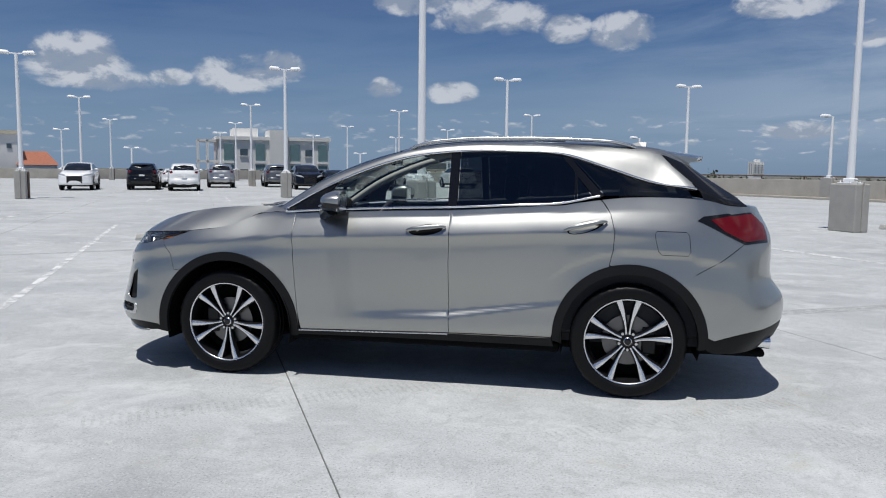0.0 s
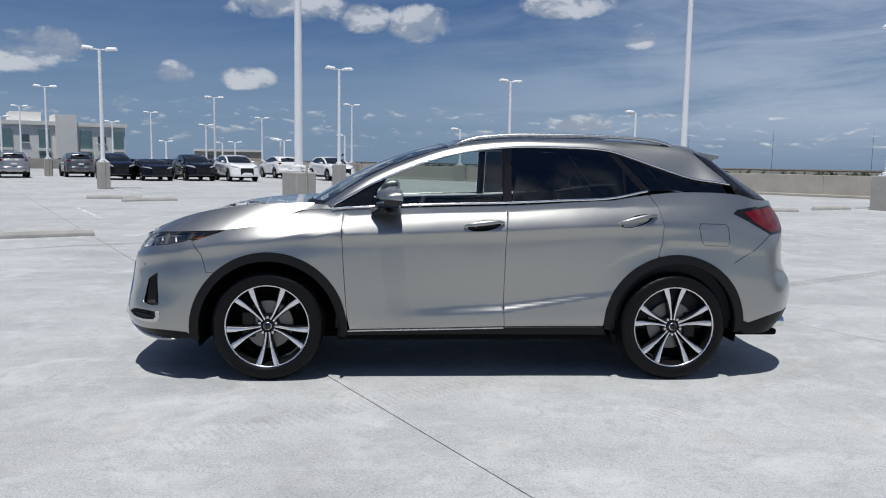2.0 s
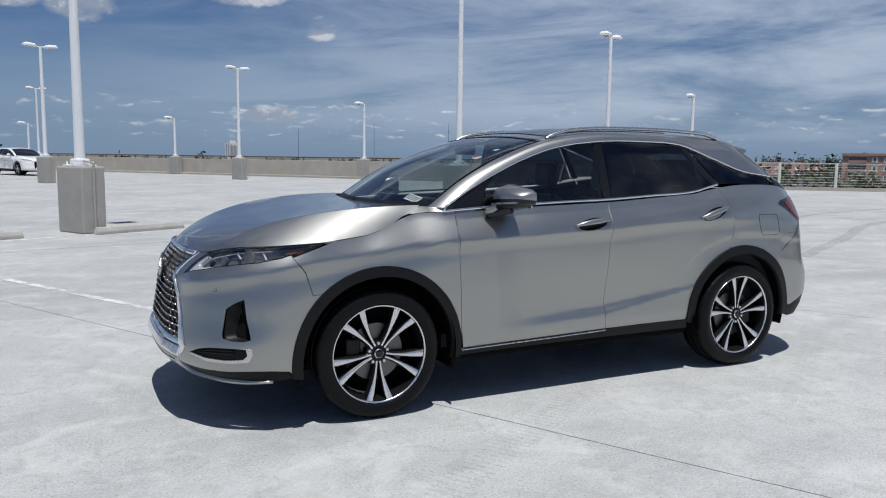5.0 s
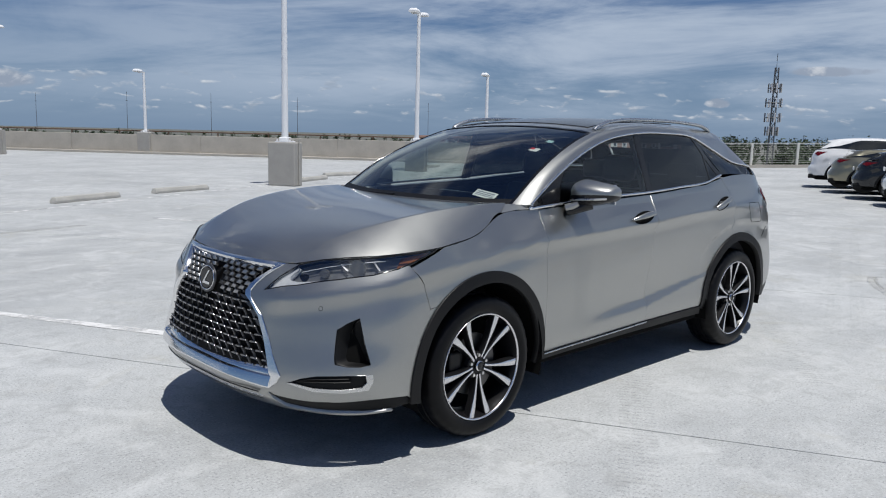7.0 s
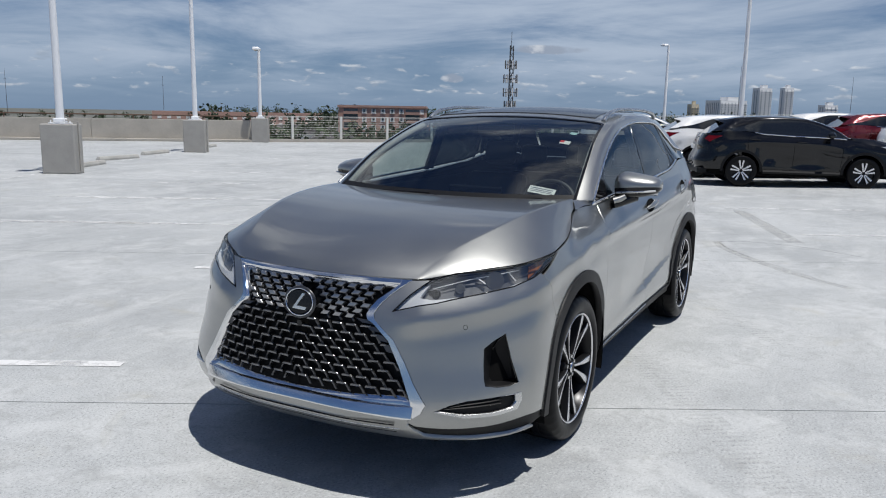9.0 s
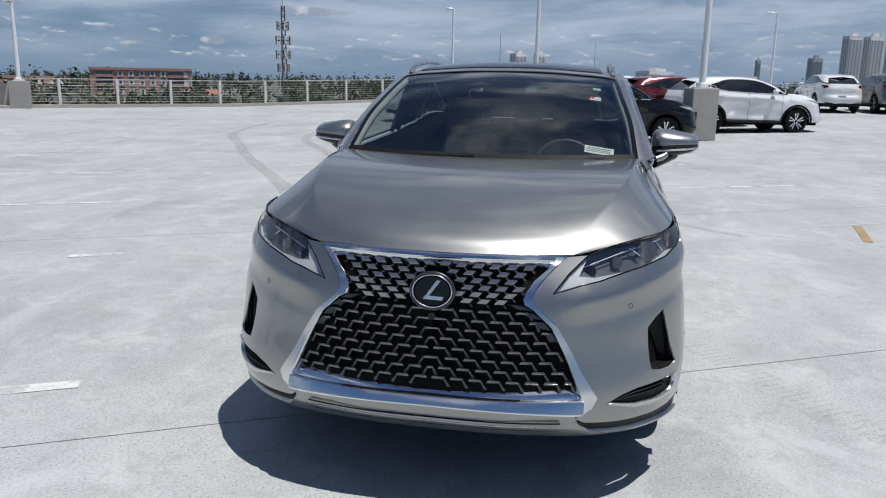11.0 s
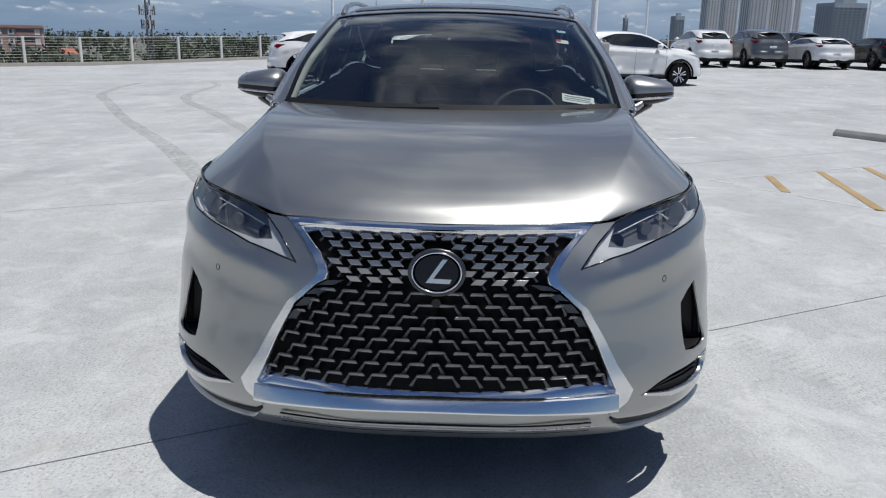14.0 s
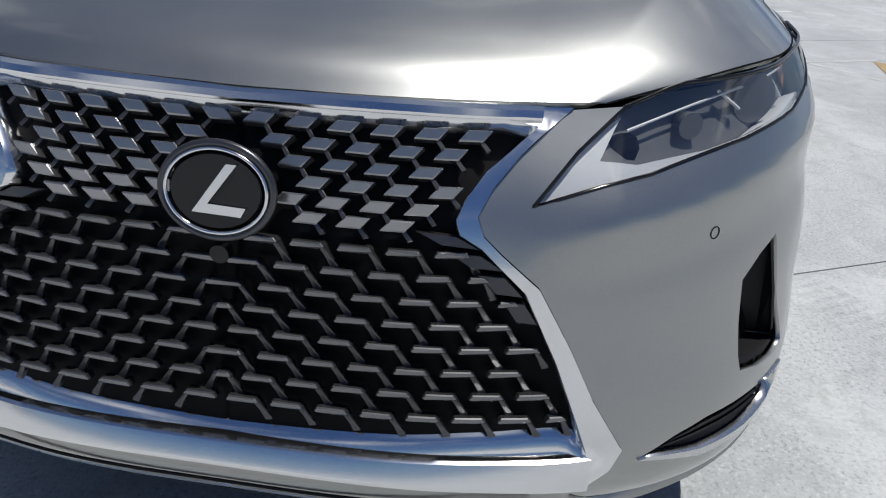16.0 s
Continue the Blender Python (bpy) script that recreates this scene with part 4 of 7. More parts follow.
# headlamps
for s in "LR":
    lampo = piece("headlamp", cut(LOWER, lamp_ab[:-1], off=-0.045, gap=-0.004, step=0.035, sides=s, flange=0), LAMP_GREY, CAR, "slim clear headlamp with amber corner")
    piece("lens", cut(LOWER, lamp_ab[:-1], off=-0.001, gap=0.004, step=0.035, sides=s, flange=0.012), CLEAR, lampo).visible_shadow = False
    low = on(LOWER, [(-2.366, .438, .826), (-2.306, .552, .845), (-2.216, .678, .869), (-2.138, .766, .884), (-2.04, .822, .905), (-1.96, .863, .925), (-1.963, .860, .929), (-2.045, .817, .911), (-2.135, .760, .892), (-2.208, .681, .880), (-2.282, .572, .868), (-2.305, .518, .877), (-2.276, .534, .913), (-2.258, .545, .934), (-2.285, .512, .914), (-2.318, .482, .882)])
    piece("lamp_bezel", cut(LOWER, low, off=-0.012, gap=0, step=0.03, sides=s, flange=0.03), LAMP_SILVER, lampo, "bright lower lamp bezel")
    p, n = LOWER.at(lamp_ab[:-1])
    part("lamp_seal", tube((p - n * 0.002) * (1, -1 if s == "L" else 1, 1), 0.0036, 6, closed=True), GLOSS_BLACK, lampo, soft=60)
    amb = on(LOWER, [(-1.935, .868, .938), (-1.82, .888, .976), (-1.735, .886, 1.004), (-1.79, .884, 1.0), (-1.90, .865, .992)])
    piece("amber_reflector", cut(LOWER, amb, off=-0.038, gap=0, step=0.03, sides=s, flange=0.005), AMBER, lampo)
    m = -1 if s == "L" else 1
    fl = np.array([1, m, 1])
    d = np.array([-0.90, 0.44, 0.0])
    for x, w, z, r in ((-2.075, .765, .946, .034), (-2.19, .655, .925, .018)):
        p, n = LOWER.at(on(LOWER, [(x, w, z), (x + .001, w, z)])[:1])
        c = p[0] - n[0] * 0.042
        part("lamp_shroud", tube([c * fl, (c + d * 0.024) * fl], [r * 1.0, r * 1.18], 20), LAMP_GREY, lampo, soft=50)
        part("projector", tube([(c + d * 0.014) * fl, (c + d * 0.017) * fl, (c + d * 0.020) * fl, (c + d * 0.021) * fl], [r * 1.0, r * 0.95, r * 0.7, r * 0.2], 20), GLOSS_BLACK, lampo, soft=80)
    for pts in ([(-2.13, .70, .955), (-2.105, .725, .918)], [(-2.02, .806, .972), (-2.0, .82, .925)]):
        p, n = LOWER.at(on(LOWER, pts))
        part("lamp_blade", tube((p - n * 0.026) * fl, 0.006, 6, flat=0.5), LAMP_SILVER, lampo)
    rod = on(LOWER, [(-2.26, .56, .918), (-2.15, .68, .945), (-2.06, .77, .962), (-1.97, .828, .972)])
    p, n = LOWER.at(rod)
    part("light_guide", tube((p - n * 0.022) * (1, m, 1), 0.0022, 8), LAMP_SILVER, lampo, soft=60)

# fenders, doors, quarters
belt = lambda x: float(np.interp(x, UPPER.p[:, 0, 0], UPPER.p[:, 0, 2]))
fender = np.concatenate([
    side([(-1.70, 1.008), (-1.82, .968), (-1.885, .945), (-1.82, .86), (-1.775, .70)])[:-1],
    side(ring_of(*FA, R_OUT, 132, -4)), side([(-.862, .335), (-.868, .464), (-.88, .66), (-.892, .854), (-.90, 1.046), (-.893, 1.16)]),
    [(a, LOWER.b[-1]) for a in np.arange(LOWER.find("xz", [(-.90, 1.165)], a=(1.3, 3))[0][0], LOWER.find("xz", [(-1.69, 1.018)], a=(1.3, 3))[0][0], -0.05)]])
both("front_fender", LOWER, fender, SILVER, step=0.024)
door1 = side([(-.893, 1.160), (-.70, 1.172), (-.43, 1.184), (0, 1.198), (.214, 1.206), (.212, 1.065), (.206, .872), (.206, .678), (.207, .482), (.212, .372), (-.2, .362), (-.849, .347), (-.868, .464), (-.88, .66), (-.892, .854), (-.90, 1.046)])
door2 = np.concatenate([side([(.214, 1.206), (.3, 1.209), (.73, 1.236), (.96, 1.250), (1.094, 1.276), (1.195, 1.300), (1.262, 1.2), (1.290, 1.083), (1.283, .967), (1.262, .872)]),
                        side(ring_of(*RA, R_REAR, 106, 178)), side([(.90, .378), (.5, .376), (.212, .372), (.207, .482), (.206, .678), (.206, .872), (.212, 1.065)])])
doors = [both("front_door", LOWER, door1, SILVER, step=0.015, flange=0.02), both("rear_door", LOWER, door2, SILVER, step=0.015, flange=0.02)]
end = LOWER.a[-1]
b_at = lambda z: float(np.interp(z, LOWER.p[-1, :, 2], LOWER.b))
quarter = np.concatenate([side([(1.200, 1.302), (1.262, 1.2), (1.290, 1.083), (1.283, .967), (1.262, .872)]), side(ring_of(*RA, R_REAR, 104, 4)),
                          side([(1.93, .405), (2.05, .44)]), LOWER.find("wz", dense([(.80, .47), (.6, .50), (.3, .51), (0, .51)], 0.05), a=(5.2, 9)),
                          [(end, b) for b in np.arange(b_at(.53), LOWER.b[-1], 0.05)], [(a, LOWER.b[-1]) for a in np.arange(end, LOWER.find("xz", [(1.2, 1.3)], a=(3, 5.5))[0][0], -0.05)]])
piece("rear_quarter", cut(LOWER, quarter, sides="both", step=0.028, flange=0.02), SILVER, CAR)
valance = np.concatenate([side(ring_of(*RA, R_REAR, 4, -6, 6)), side([(1.93, .318), (2.05, .318)]), [(a, 0.003) for a in np.arange(5.5, end, 0.06)], [(end, b) for b in np.linspace(0.003, b_at(.51), 6)],
                          LOWER.find("wz", dense([(.02, .51), (.3, .51), (.6, .50), (.80, .47)], 0.05), a=(5.2, 9)), side([(2.05, .44), (1.93, .405)])])
piece("rear_valance", cut(LOWER, valance, sides="both", off=-0.004, flange=0.02), BLACK_TRIM, CAR, "black lower rear bumper")
sill = side([(-.88, .345), (-.2, .36), (.212, .37), (.9, .376), (.92, .318), (.3, .318), (-.3, .318), (-.87, .31)])
both("sill_cladding", LOWER, sill, BLACK_TRIM, off=0.010, gap=0.001, flange=0.03)
for s in (-1, 1):
    p, n = LOWER.at(side([(-.86, .343), (-.2, .357), (.205, .367)]))
    part("sill_strip", tube((p + n * 0.011) * (1, s, 1), 0.004, 6), SATIN, CAR)
    p, n = LOWER.at(side([(1.55, 1.098), (1.735, 1.094), (1.752, 1.07), (1.762, .97), (1.745, .945), (1.585, .948), (1.563, .97), (1.54, 1.07), (1.55, 1.098)]))
    part("fuel_flap_gap", tube((p + n * 0.0003) * (1, s, 1), 0.0016, 6), DARK, CAR)
cl_f = np.concatenate([side(ring_of(*FA, R_OUT, 187, -7, 60)), side(ring_of(*FA, R_IN, -10, 190, 60))])
cl_r = np.concatenate([side(ring_of(*RA, R_REAR, 183, -4, 60)), side(ring_of(*RA, R_REAR_IN, -6, 186, 60))])
both("arch_cladding", LOWER, cl_f, BLACK_TRIM, "black wheel-arch cladding", off=0.009, gap=0, step=0.04, flange=0.035)
both("arch_cladding", LOWER, cl_r, BLACK_TRIM, "black wheel-arch cladding", off=0.009, gap=0, step=0.04, flange=0.035)
tail = np.concatenate([side([(1.885, 1.172), (2.0, 1.192)]), on(LOWER, [(2.03, .79, 1.20), (2.16, .66, 1.205), (2.22, .60, 1.12), (2.23, .63, 1.03), (2.13, .76, 1.03)]), side([(2.10, 1.035), (1.97, 1.10)])])
rim_tail = np.concatenate([side([(1.80, 1.165), (1.835, 1.192), (2.0, 1.212)]), on(LOWER, [(2.03, .79, 1.216), (2.16, .66, 1.22), (2.235, .59, 1.12), (2.245, .62, 1.015), (2.14, .755, 1.012)]), side([(2.105, 1.015), (1.97, 1.082)])])
both("lamp_surround", LOWER, rim_tail, GLOSS_BLACK, "gloss black tail lamp surround", off=0.003, gap=0, step=0.03, flange=0.015)
both("tail_lamp", LOWER, tail, TAIL_RED, "red wraparound tail lamp", off=0.008, gap=0, step=0.03, flange=0.02)

# dark shell behind the panels, underbody and wheel houses
shell = np.concatenate([[(a, 0.0) for a in np.arange(LOWER.a[0], 1.45, 0.1)], side(ring_of(*FA, R_OUT - .03, 186, -8)), side([(-.80, .305), (.80, .318)]), side(ring_of(*RA, R_REAR - .03, 188, -8)),
                        [(a, 0.0) for a in np.arange(5.35, end, 0.1)], [(end, b) for b in np.linspace(0, LOWER.b[-1] - .02, 8)], [(a, LOWER.b[-1] - .02) for a in np.arange(end, LOWER.a[0], -0.1)],
                        [(LOWER.a[0], b) for b in np.linspace(LOWER.b[-1] - .02, 0, 8)]])
piece("inner_shell", cut(LOWER, shell, sides="both", gap=0, off=-0.055, step=0.08, flange=0), DARK, CAR)
part("underbody", box(-2.3, 2.3, -.62, .62, .25, .30, 0.02), DARK, CAR)
part("floor_pan", box(-.92, .95, -.86, .86, .27, .33, 0.01), DARK, CAR)
part("engine_bay", box(-2.25, -.95, -.58, .58, .30, .90, 0.02), DARK, CAR)
for (cx, cz), rr in ((FA, R_IN), (RA, R_REAR_IN)):
    for s in (-1, 1):
        bm = bmesh.new()
        arc = ring_of(cx, cz, rr + .012, -15, 195, 30)
        rows = [[bm.verts.new((x, s * w, z)) for x, z in arc] for w in (.93, .60)]
        for i in range(29):
            bm.faces.new((rows[0][i], rows[0][i + 1], rows[1][i + 1], rows[1][i]))
        bm.faces.new(rows[1])
        part("wheel_house", bm, DARK, CAR)


def make_wheel(parent, y, x, s, turn):
    """A wheel with its axle along y; s: -1 faces the left side."""
    wheel = new("wheel")
    wheel.parent = parent
    wheel.matrix_local = Matrix.Translation((x, y, 0.376)) @ (Matrix() if s < 0 else pose(0, 0, 0, 0, 0, 180)) @ pose(0, 0, 0, 0, turn, 0)
    return wheel


def tyre_mesh():
    prof = [(.279, -.098), (.290, -.112), (.315, -.119), (.343, -.115), (.362, -.102), (.371, -.088), (.3755, -.060), (.3755, -.034), (.368, -.031), (.368, -.025), (.376, -.022), (.376, .022), (.368, .025), (.368, .031),
            (.3755, .034), (.3755, .060), (.371, .088), (.362, .102), (.343, .115), (.315, .119), (.290, .112), (.276, .098)]
    bm = spin(prof, 120)
    for v in bm.verts:
        r = math.hypot(v.co.x, v.co.z)
        k = round(math.atan2(v.co.z, v.co.x) / (2 * math.pi) * 120)
        if r > 0.3605 and abs(v.co.y) > 0.05 and k % 3 == 0:
            f = (r - 0.004) / r
            v.co.x, v.co.z = v.co.x * f, v.co.z * f
    return bm


def spoke_mesh(sign):
    """Half of a split spoke: bright face, dark flanks."""
    bm = bmesh.new()
    rr = np.linspace(0.045, 0.276, 9)
    k = (rr - 0.045) / 0.231
    off = sign * (0.0105 + 0.0555 * k ** 1.55)
    half = np.interp(k, [0, 0.15, 0.45, 0.8, 1], [0.0100, 0.0085, 0.0115, 0.0205, 0.0235])
    face = np.interp(k, [0, 0.3, 0.8, 1], [-0.080, -0.084, -0.096, -0.101])
    rows = []
    for r, o, h, f in zip(rr, off, half, face):
        rows.append([bm.verts.new(p) for p in ((r, f + 0.035, o - h - 0.006), (r, f + 0.004, o - h), (r, f, o - h + 0.004), (r, f, o + h - 0.004), (r, f + 0.004, o + h), (r, f + 0.035, o + h + 0.006))])
    for a, b in zip(rows, rows[1:]):
        for i in range(5):
            fc = bm.faces.new((a[i], a[i + 1], b[i + 1], b[i]))
            fc.material_index = 0 if i == 2 else 1
            fc.smooth = i == 2
    bmesh.ops.recalc_face_normals(bm, faces=bm.faces)
    if sum(f.normal.y for f in bm.faces if f.material_index == 0) > 0:
        bmesh.ops.reverse_faces(bm, faces=bm.faces)
    me = bpy.data.meshes.new("spoke")
    bm.to_mesh(me)
    bm.free()
    me.materials.append(MACHINED)
    me.materials.append(ALLOY_DARK)
    return me


def build_wheel(parent, x, y, s, turn):
    w = make_wheel(parent, y, x, s, turn)
    part("tyre", tyre_mesh(), RUBBER, w, soft=40)
    part("rim", spin([(.284, -.100), (.280, -.108), (.274, -.106), (.268, -.090), (.256, -.06), (.252, .06), (.276, .098)], 72), ALLOY_DARK, w, soft=35)
    part("rim_edge", spin([(.2835, -.1055), (.2805, -.1100), (.2745, -.1090), (.2725, -.1040)], 72), MACHINED, w, soft=60)
    part("brake_disc", spin([(.06, -.030), (.165, -.030), (.165, -.015), (.06, -.015)], 48), BRAKE, w, soft=40)
    part("caliper", box(-.18, -.09, -.045, .02, -.09, .09, 0.012), ALLOY_DARK, w)
    # black disc added behind the brake to stand in for shade inside the wheel
    part("wheel_shade_disc", spin([(.0, .03), (.25, .03)], 32), DARK, w)
    for k in range(5):
        for sign in (-1, 1):
            ob = new("spoke", SPOKES[sign])
            ob.parent = w
            ob.matrix_local = pose(0, 0, 0, 0, 90 + 72 * k, 0)
        a = radians(90 + 72 * k)
        part("lug_nut", tube([(.057 * math.cos(a), -.066, .057 * math.sin(a)), (.057 * math.cos(a), -.082, .057 * math.sin(a))], 0.0095, 6), SATIN, w)
    part("hub", spin([(.0, -.074), (.045, -.074), (.070, -.066), (.076, -.04)], 40), ALLOY_DARK, w, soft=40)
    cap = part("centre_cap", spin([(.0, -.092), (.022, -.091), (.028, -.087), (.029, -.076)], 32), GLOSS_BLACK, w, soft=40)
    part("cap_ring", spin([(.023, -.0922), (.0275, -.0895), (.0285, -.086), (.028, -.08)], 32), CHROME, w, soft=60)
    return w


SPOKES = {k: spoke_mesh(k) for k in (-1, 1)}
for x, y, s, turn in ((-1.395, -.820, -1, 0), (1.395, -.820, -1, 180), (-1.395, .820, 1, 20), (1.395, .820, 1, 60)):
    build_wheel(CAR, x, y, s, turn)

for s in (-1, 1):
    bm = bmesh.new()
    line = [(-1.165, .812, 1.154), (-1.05, .82, 1.166), (-.93, .842, 1.166), (-.955, .826, 1.192), (-1.0, .785, 1.194), (-1.04, .778, 1.194), (-1.09, .770, 1.196), (-1.115, .785, 1.186)]
    mid = bm.verts.new((-1.04, .79 * s, 1.188))
    rim = [bm.verts.new((x, w * s, z)) for x, w, z in line]
    for i in range(len(rim)):
        bm.faces.new((rim[i], rim[(i + 1) % len(rim)], mid))
    bmesh.ops.recalc_face_normals(bm, faces=bm.faces)
    part("cowl_corner", bm, SILVER, CAR, soft=80)

# greenhouse
K0, K1, K2, K3 = 0.0, UPPER.kb[1], UPPER.kb[2], UPPER.kb[3]
ENDB = UPPER.b[-1]
ua = lambda x, b: float(np.interp(x, UPPER.grid(UPPER.p, [(a, b) for a in UPPER.a])[:, 0], UPPER.a))
row = lambda b, x0, x1, n=24: [(a, b) for a in np.linspace(ua(x0, b), ua(x1, b), n)]
strut = np.array(row(K2, -.96, 1.80, 60) + [(ua(1.77, K2 + .05), K2 + .05), (ua(1.66, K2 + .11), K2 + .11), (ua(1.58, K3), K3)] + row(K3, 1.56, -1.04, 50))
both("pillar_and_cant_rail", UPPER, strut, SILVER, step=0.045, gap=0.001, flange=0.02)
wrap = np.array(row(K2 + 0.004, 1.82, 2.08, 8) + [(UPPER.a[-1], b) for b in np.linspace(K2 + .01, K3, 5)] + row(K3, 1.795, 1.595, 8) + [(ua(1.67, K2 + .11), K2 + .11), (ua(1.78, K2 + .05), K2 + .05)])
both("rear_glass_wrap", UPPER, wrap, GLOSS_BLACK, step=0.05, gap=0.0)
low_wrap = np.array(row(0.0, 1.85, 2.14, 8) + row(K2, 2.08, 1.82, 8))
both("rear_glass_wrap", UPPER, low_wrap, GLOSS_BLACK, step=0.05, gap=0.0)


def pane(name, pts, mat, label=""):
    out = both(name, UPPER, UPPER.find("xz", dense(pts, 0.05), b=(0, K2)), mat, label, step=0.06, gap=0.002, off=-0.005, flange=0)
    for o in out:
        o.visible_shadow = False


top = lambda x: float(np.interp(x, UPPER.p[:, 0, 0], UPPER.grid(UPPER.p, [(a, K2) for a in UPPER.a])[:, 2]))
tp = lambda *xs: [(x, top(x) - .004) for x in xs]
bt = lambda *xs: [(x, belt(x) + .004) for x in xs]
pane("front_side_window", bt(-.70, -.4, -.1, .185) + tp(.185, .05, -.05, -.2, -.35, -.5, -.60) + [(-.68, 1.27)], SIDE_GLASS, "clear front door glass")
pane("rear_side_window", bt(.255, .5, .75, .9, 1.03) + [(1.03, 1.46), (.945, 1.565)] + tp(.92, .7, .5, .255), PRIVACY, "dark tinted rear door glass")
pane("rear_door_light", bt(1.045, 1.10, 1.15) + [(1.045, 1.44)], PRIVACY, "dark tinted fixed light")
pane("quarter_window", bt(1.225, 1.4, 1.6, 1.78) + tp(1.74, 1.55, 1.35, 1.15, .99), PRIVACY, "dark tinted tapering quarter glass")
backs = [bt(-.95, -.8, -.705) + [(-.685, 1.27)] + tp(-.605, -.75, -.94), bt(.19, .22, .25) + tp(.25, .22, .19), bt(1.03, 1.045) + [(1.045, 1.44), (1.15, 1.312)] + bt(1.16, 1.22) + tp(.985, .925) + [(.945, 1.565), (1.03, 1.46)]]
for b in backs:
    both("window_pillar", UPPER, UPPER.find("xz", dense(b, 0.05), b=(0, K2)), GLOSS_BLACK, "gloss black window pillar", step=0.05, gap=0.0, off=-0.002, flange=0.02)
for s in (-1, 1):
    fl = (1, s, 1)
    p, n = UPPER.at(row(0.004, -.965, 1.19, 70))
    part("belt_strip", tube((p + n * 0.003) * fl, 0.0085, 8), CHROME, CAR, "bright window surround", soft=70)
    p, n = UPPER.at(row(K2, -.955, 1.80, 80))
    part("upper_strip", tube((p + n * 0.003) * fl, 0.0075, 8), CHROME, CAR, "bright window surround", soft=70)
    p, n = UPPER.at([(UPPER.a[0] + .004, b) for b in np.linspace(0, K2, 6)])
    part("front_strip", tube((p + n * 0.003) * fl, 0.008, 8), CHROME, CAR, soft=70)
    # roof rail
    p, n = UPPER.at(row(K3 + .03, -.12, 1.42, 60))
    k = np.linspace(0, 1, 60)
    lift = 0.030 * np.clip(np.minimum(k, 1 - k) / 0.10, 0, 1) ** 0.6
    part("roof_rail", tube((p + n * lift[:, None]) * fl, 0.017, 10, flat=0.75), SATIN, CAR, "satin roof rail", soft=70)

ws_top = UPPER.a[0] + 0.965
ws = np.array([(a, K3 + .008) for a in np.linspace(UPPER.a[0], ws_top, 24)] + [(ws_top, b) for b in np.linspace(K3 + .04, ENDB, 14)] + [(a, ENDB) for a in np.linspace(ws_top, UPPER.a[0], 20)] + [(UPPER.a[0], b) for b in np.linspace(ENDB, K3 + .04, 14)])
piece("windshield", cut(UPPER, ws, sides="both", step=0.06, gap=0.0, off=-0.004, flange=0), WINDSHIELD, CAR, "windshield with paper label and stickers").visible_shadow = False
frit = [(a, K3 + .002) for a in np.linspace(UPPER.a[0], ws_top, 24)]
both("windshield_seal", UPPER, np.array(frit + [(a, K3 + .020) for a in np.linspace(ws_top, UPPER.a[0], 24)]), GLOSS_BLACK, gap=0, off=0.001, flange=0.012)
hdr = np.array([(a, b) for a, b in [(ws_top - .012, b) for b in np.linspace(K3 + .02, ENDB, 14)] + [(ws_top + .01, b) for b in np.linspace(ENDB, K3 + .02, 14)]])
piece("windshield_header", cut(UPPER, hdr, sides="both", gap=0, off=0.001, flange=0.01), GLOSS_BLACK, CAR)
base = np.array([(UPPER.a[0] - 0.0, b) for b in np.linspace(K3 + .02, ENDB, 14)] + [(UPPER.a[0] + .05, b) for b in np.linspace(ENDB, K3 + .02, 14)])
piece("cowl", cut(UPPER, base, sides="both", gap=0, off=-0.003, flange=0.06), BLACK_TRIM, CAR)
part("cowl_tray", box(-1.28, -.98, -.74, .74, 1.10, 1.16, 0.01), DARK, CAR)
for y0, y1, x0, x1 in ((-.60, .02, -1.10, -1.19), (.05, .62, -1.19, -1.12)):
    part("wiper", tube([(x0, y0, 1.192), ((x0 + x1) / 2 - .02, (y0 + y1) / 2, 1.188), (x1, y1, 1.184)], 0.008, 8), BLACK_TRIM, CAR)
roof_rim = np.array([(a, K3 + .001) for a in np.linspace(ws_top + .012, UPPER.a[-1], 40)] + [(UPPER.a[-1], b) for b in np.linspace(K3 + .03, ENDB, 14)] + [(a, ENDB) for a in np.linspace(UPPER.a[-1], ws_top + .012, 30)] + [(ws_top + .012, b) for b in np.linspace(ENDB, K3 + .03, 14)])
piece("roof", cut(UPPER, roof_rim, sides="both", step=0.06, gap=0.0, flange=0.012), SILVER, CAR)
sr = np.array([(a, K3 + .10) for a in np.linspace(ws_top + .10, ua(.95, K3 + .1), 20)] + [(ua(.95, b), b) for b in np.linspace(K3 + .13, ENDB, 10)] + [(a, ENDB) for a in np.linspace(ua(.95, ENDB), ws_top + .10, 16)] + [(ws_top + .10, b) for b in np.linspace(ENDB, K3 + .13, 10)])
piece("sunroof", cut(UPPER, sr, sides="both", step=0.06, gap=0.0, off=0.004, flange=0.01), GLOSS_BLACK, CAR, "dark glass sunroof")
fin = bmesh.new()
for x, w, z in ((1.30, .0, 0), (1.52, .035, 0), (1.52, -.035, 0), (1.47, .0, .062), (1.525, .0, .068), (1.535, .0, 0)):
    fin.verts.new((x, w, z + 1.645 - (x - 1.3) * 0.10))
bmesh.ops.convex_hull(fin, input=fin.verts)
part("antenna_fin", fin, SILVER, CAR)
bm = bmesh.new()
lines = []
for x0, bow, z0, crown in ((1.46, 0.0, 1.606, .045), (1.66, .02, 1.590, .038), (1.83, .09, 1.566, .026), (1.825, .09, 1.548, .026), (1.70, .06, 1.512, .026), (1.56, .02, 1.50, .03)):
    lines.append([bm.verts.new((x0 + bow * (1 - k * k), (.60 - .09 * max(0, x0 - 1.5) / .33) * k, z0 + crown * (1 - k * k))) for k in np.linspace(-1, 1, 23)])
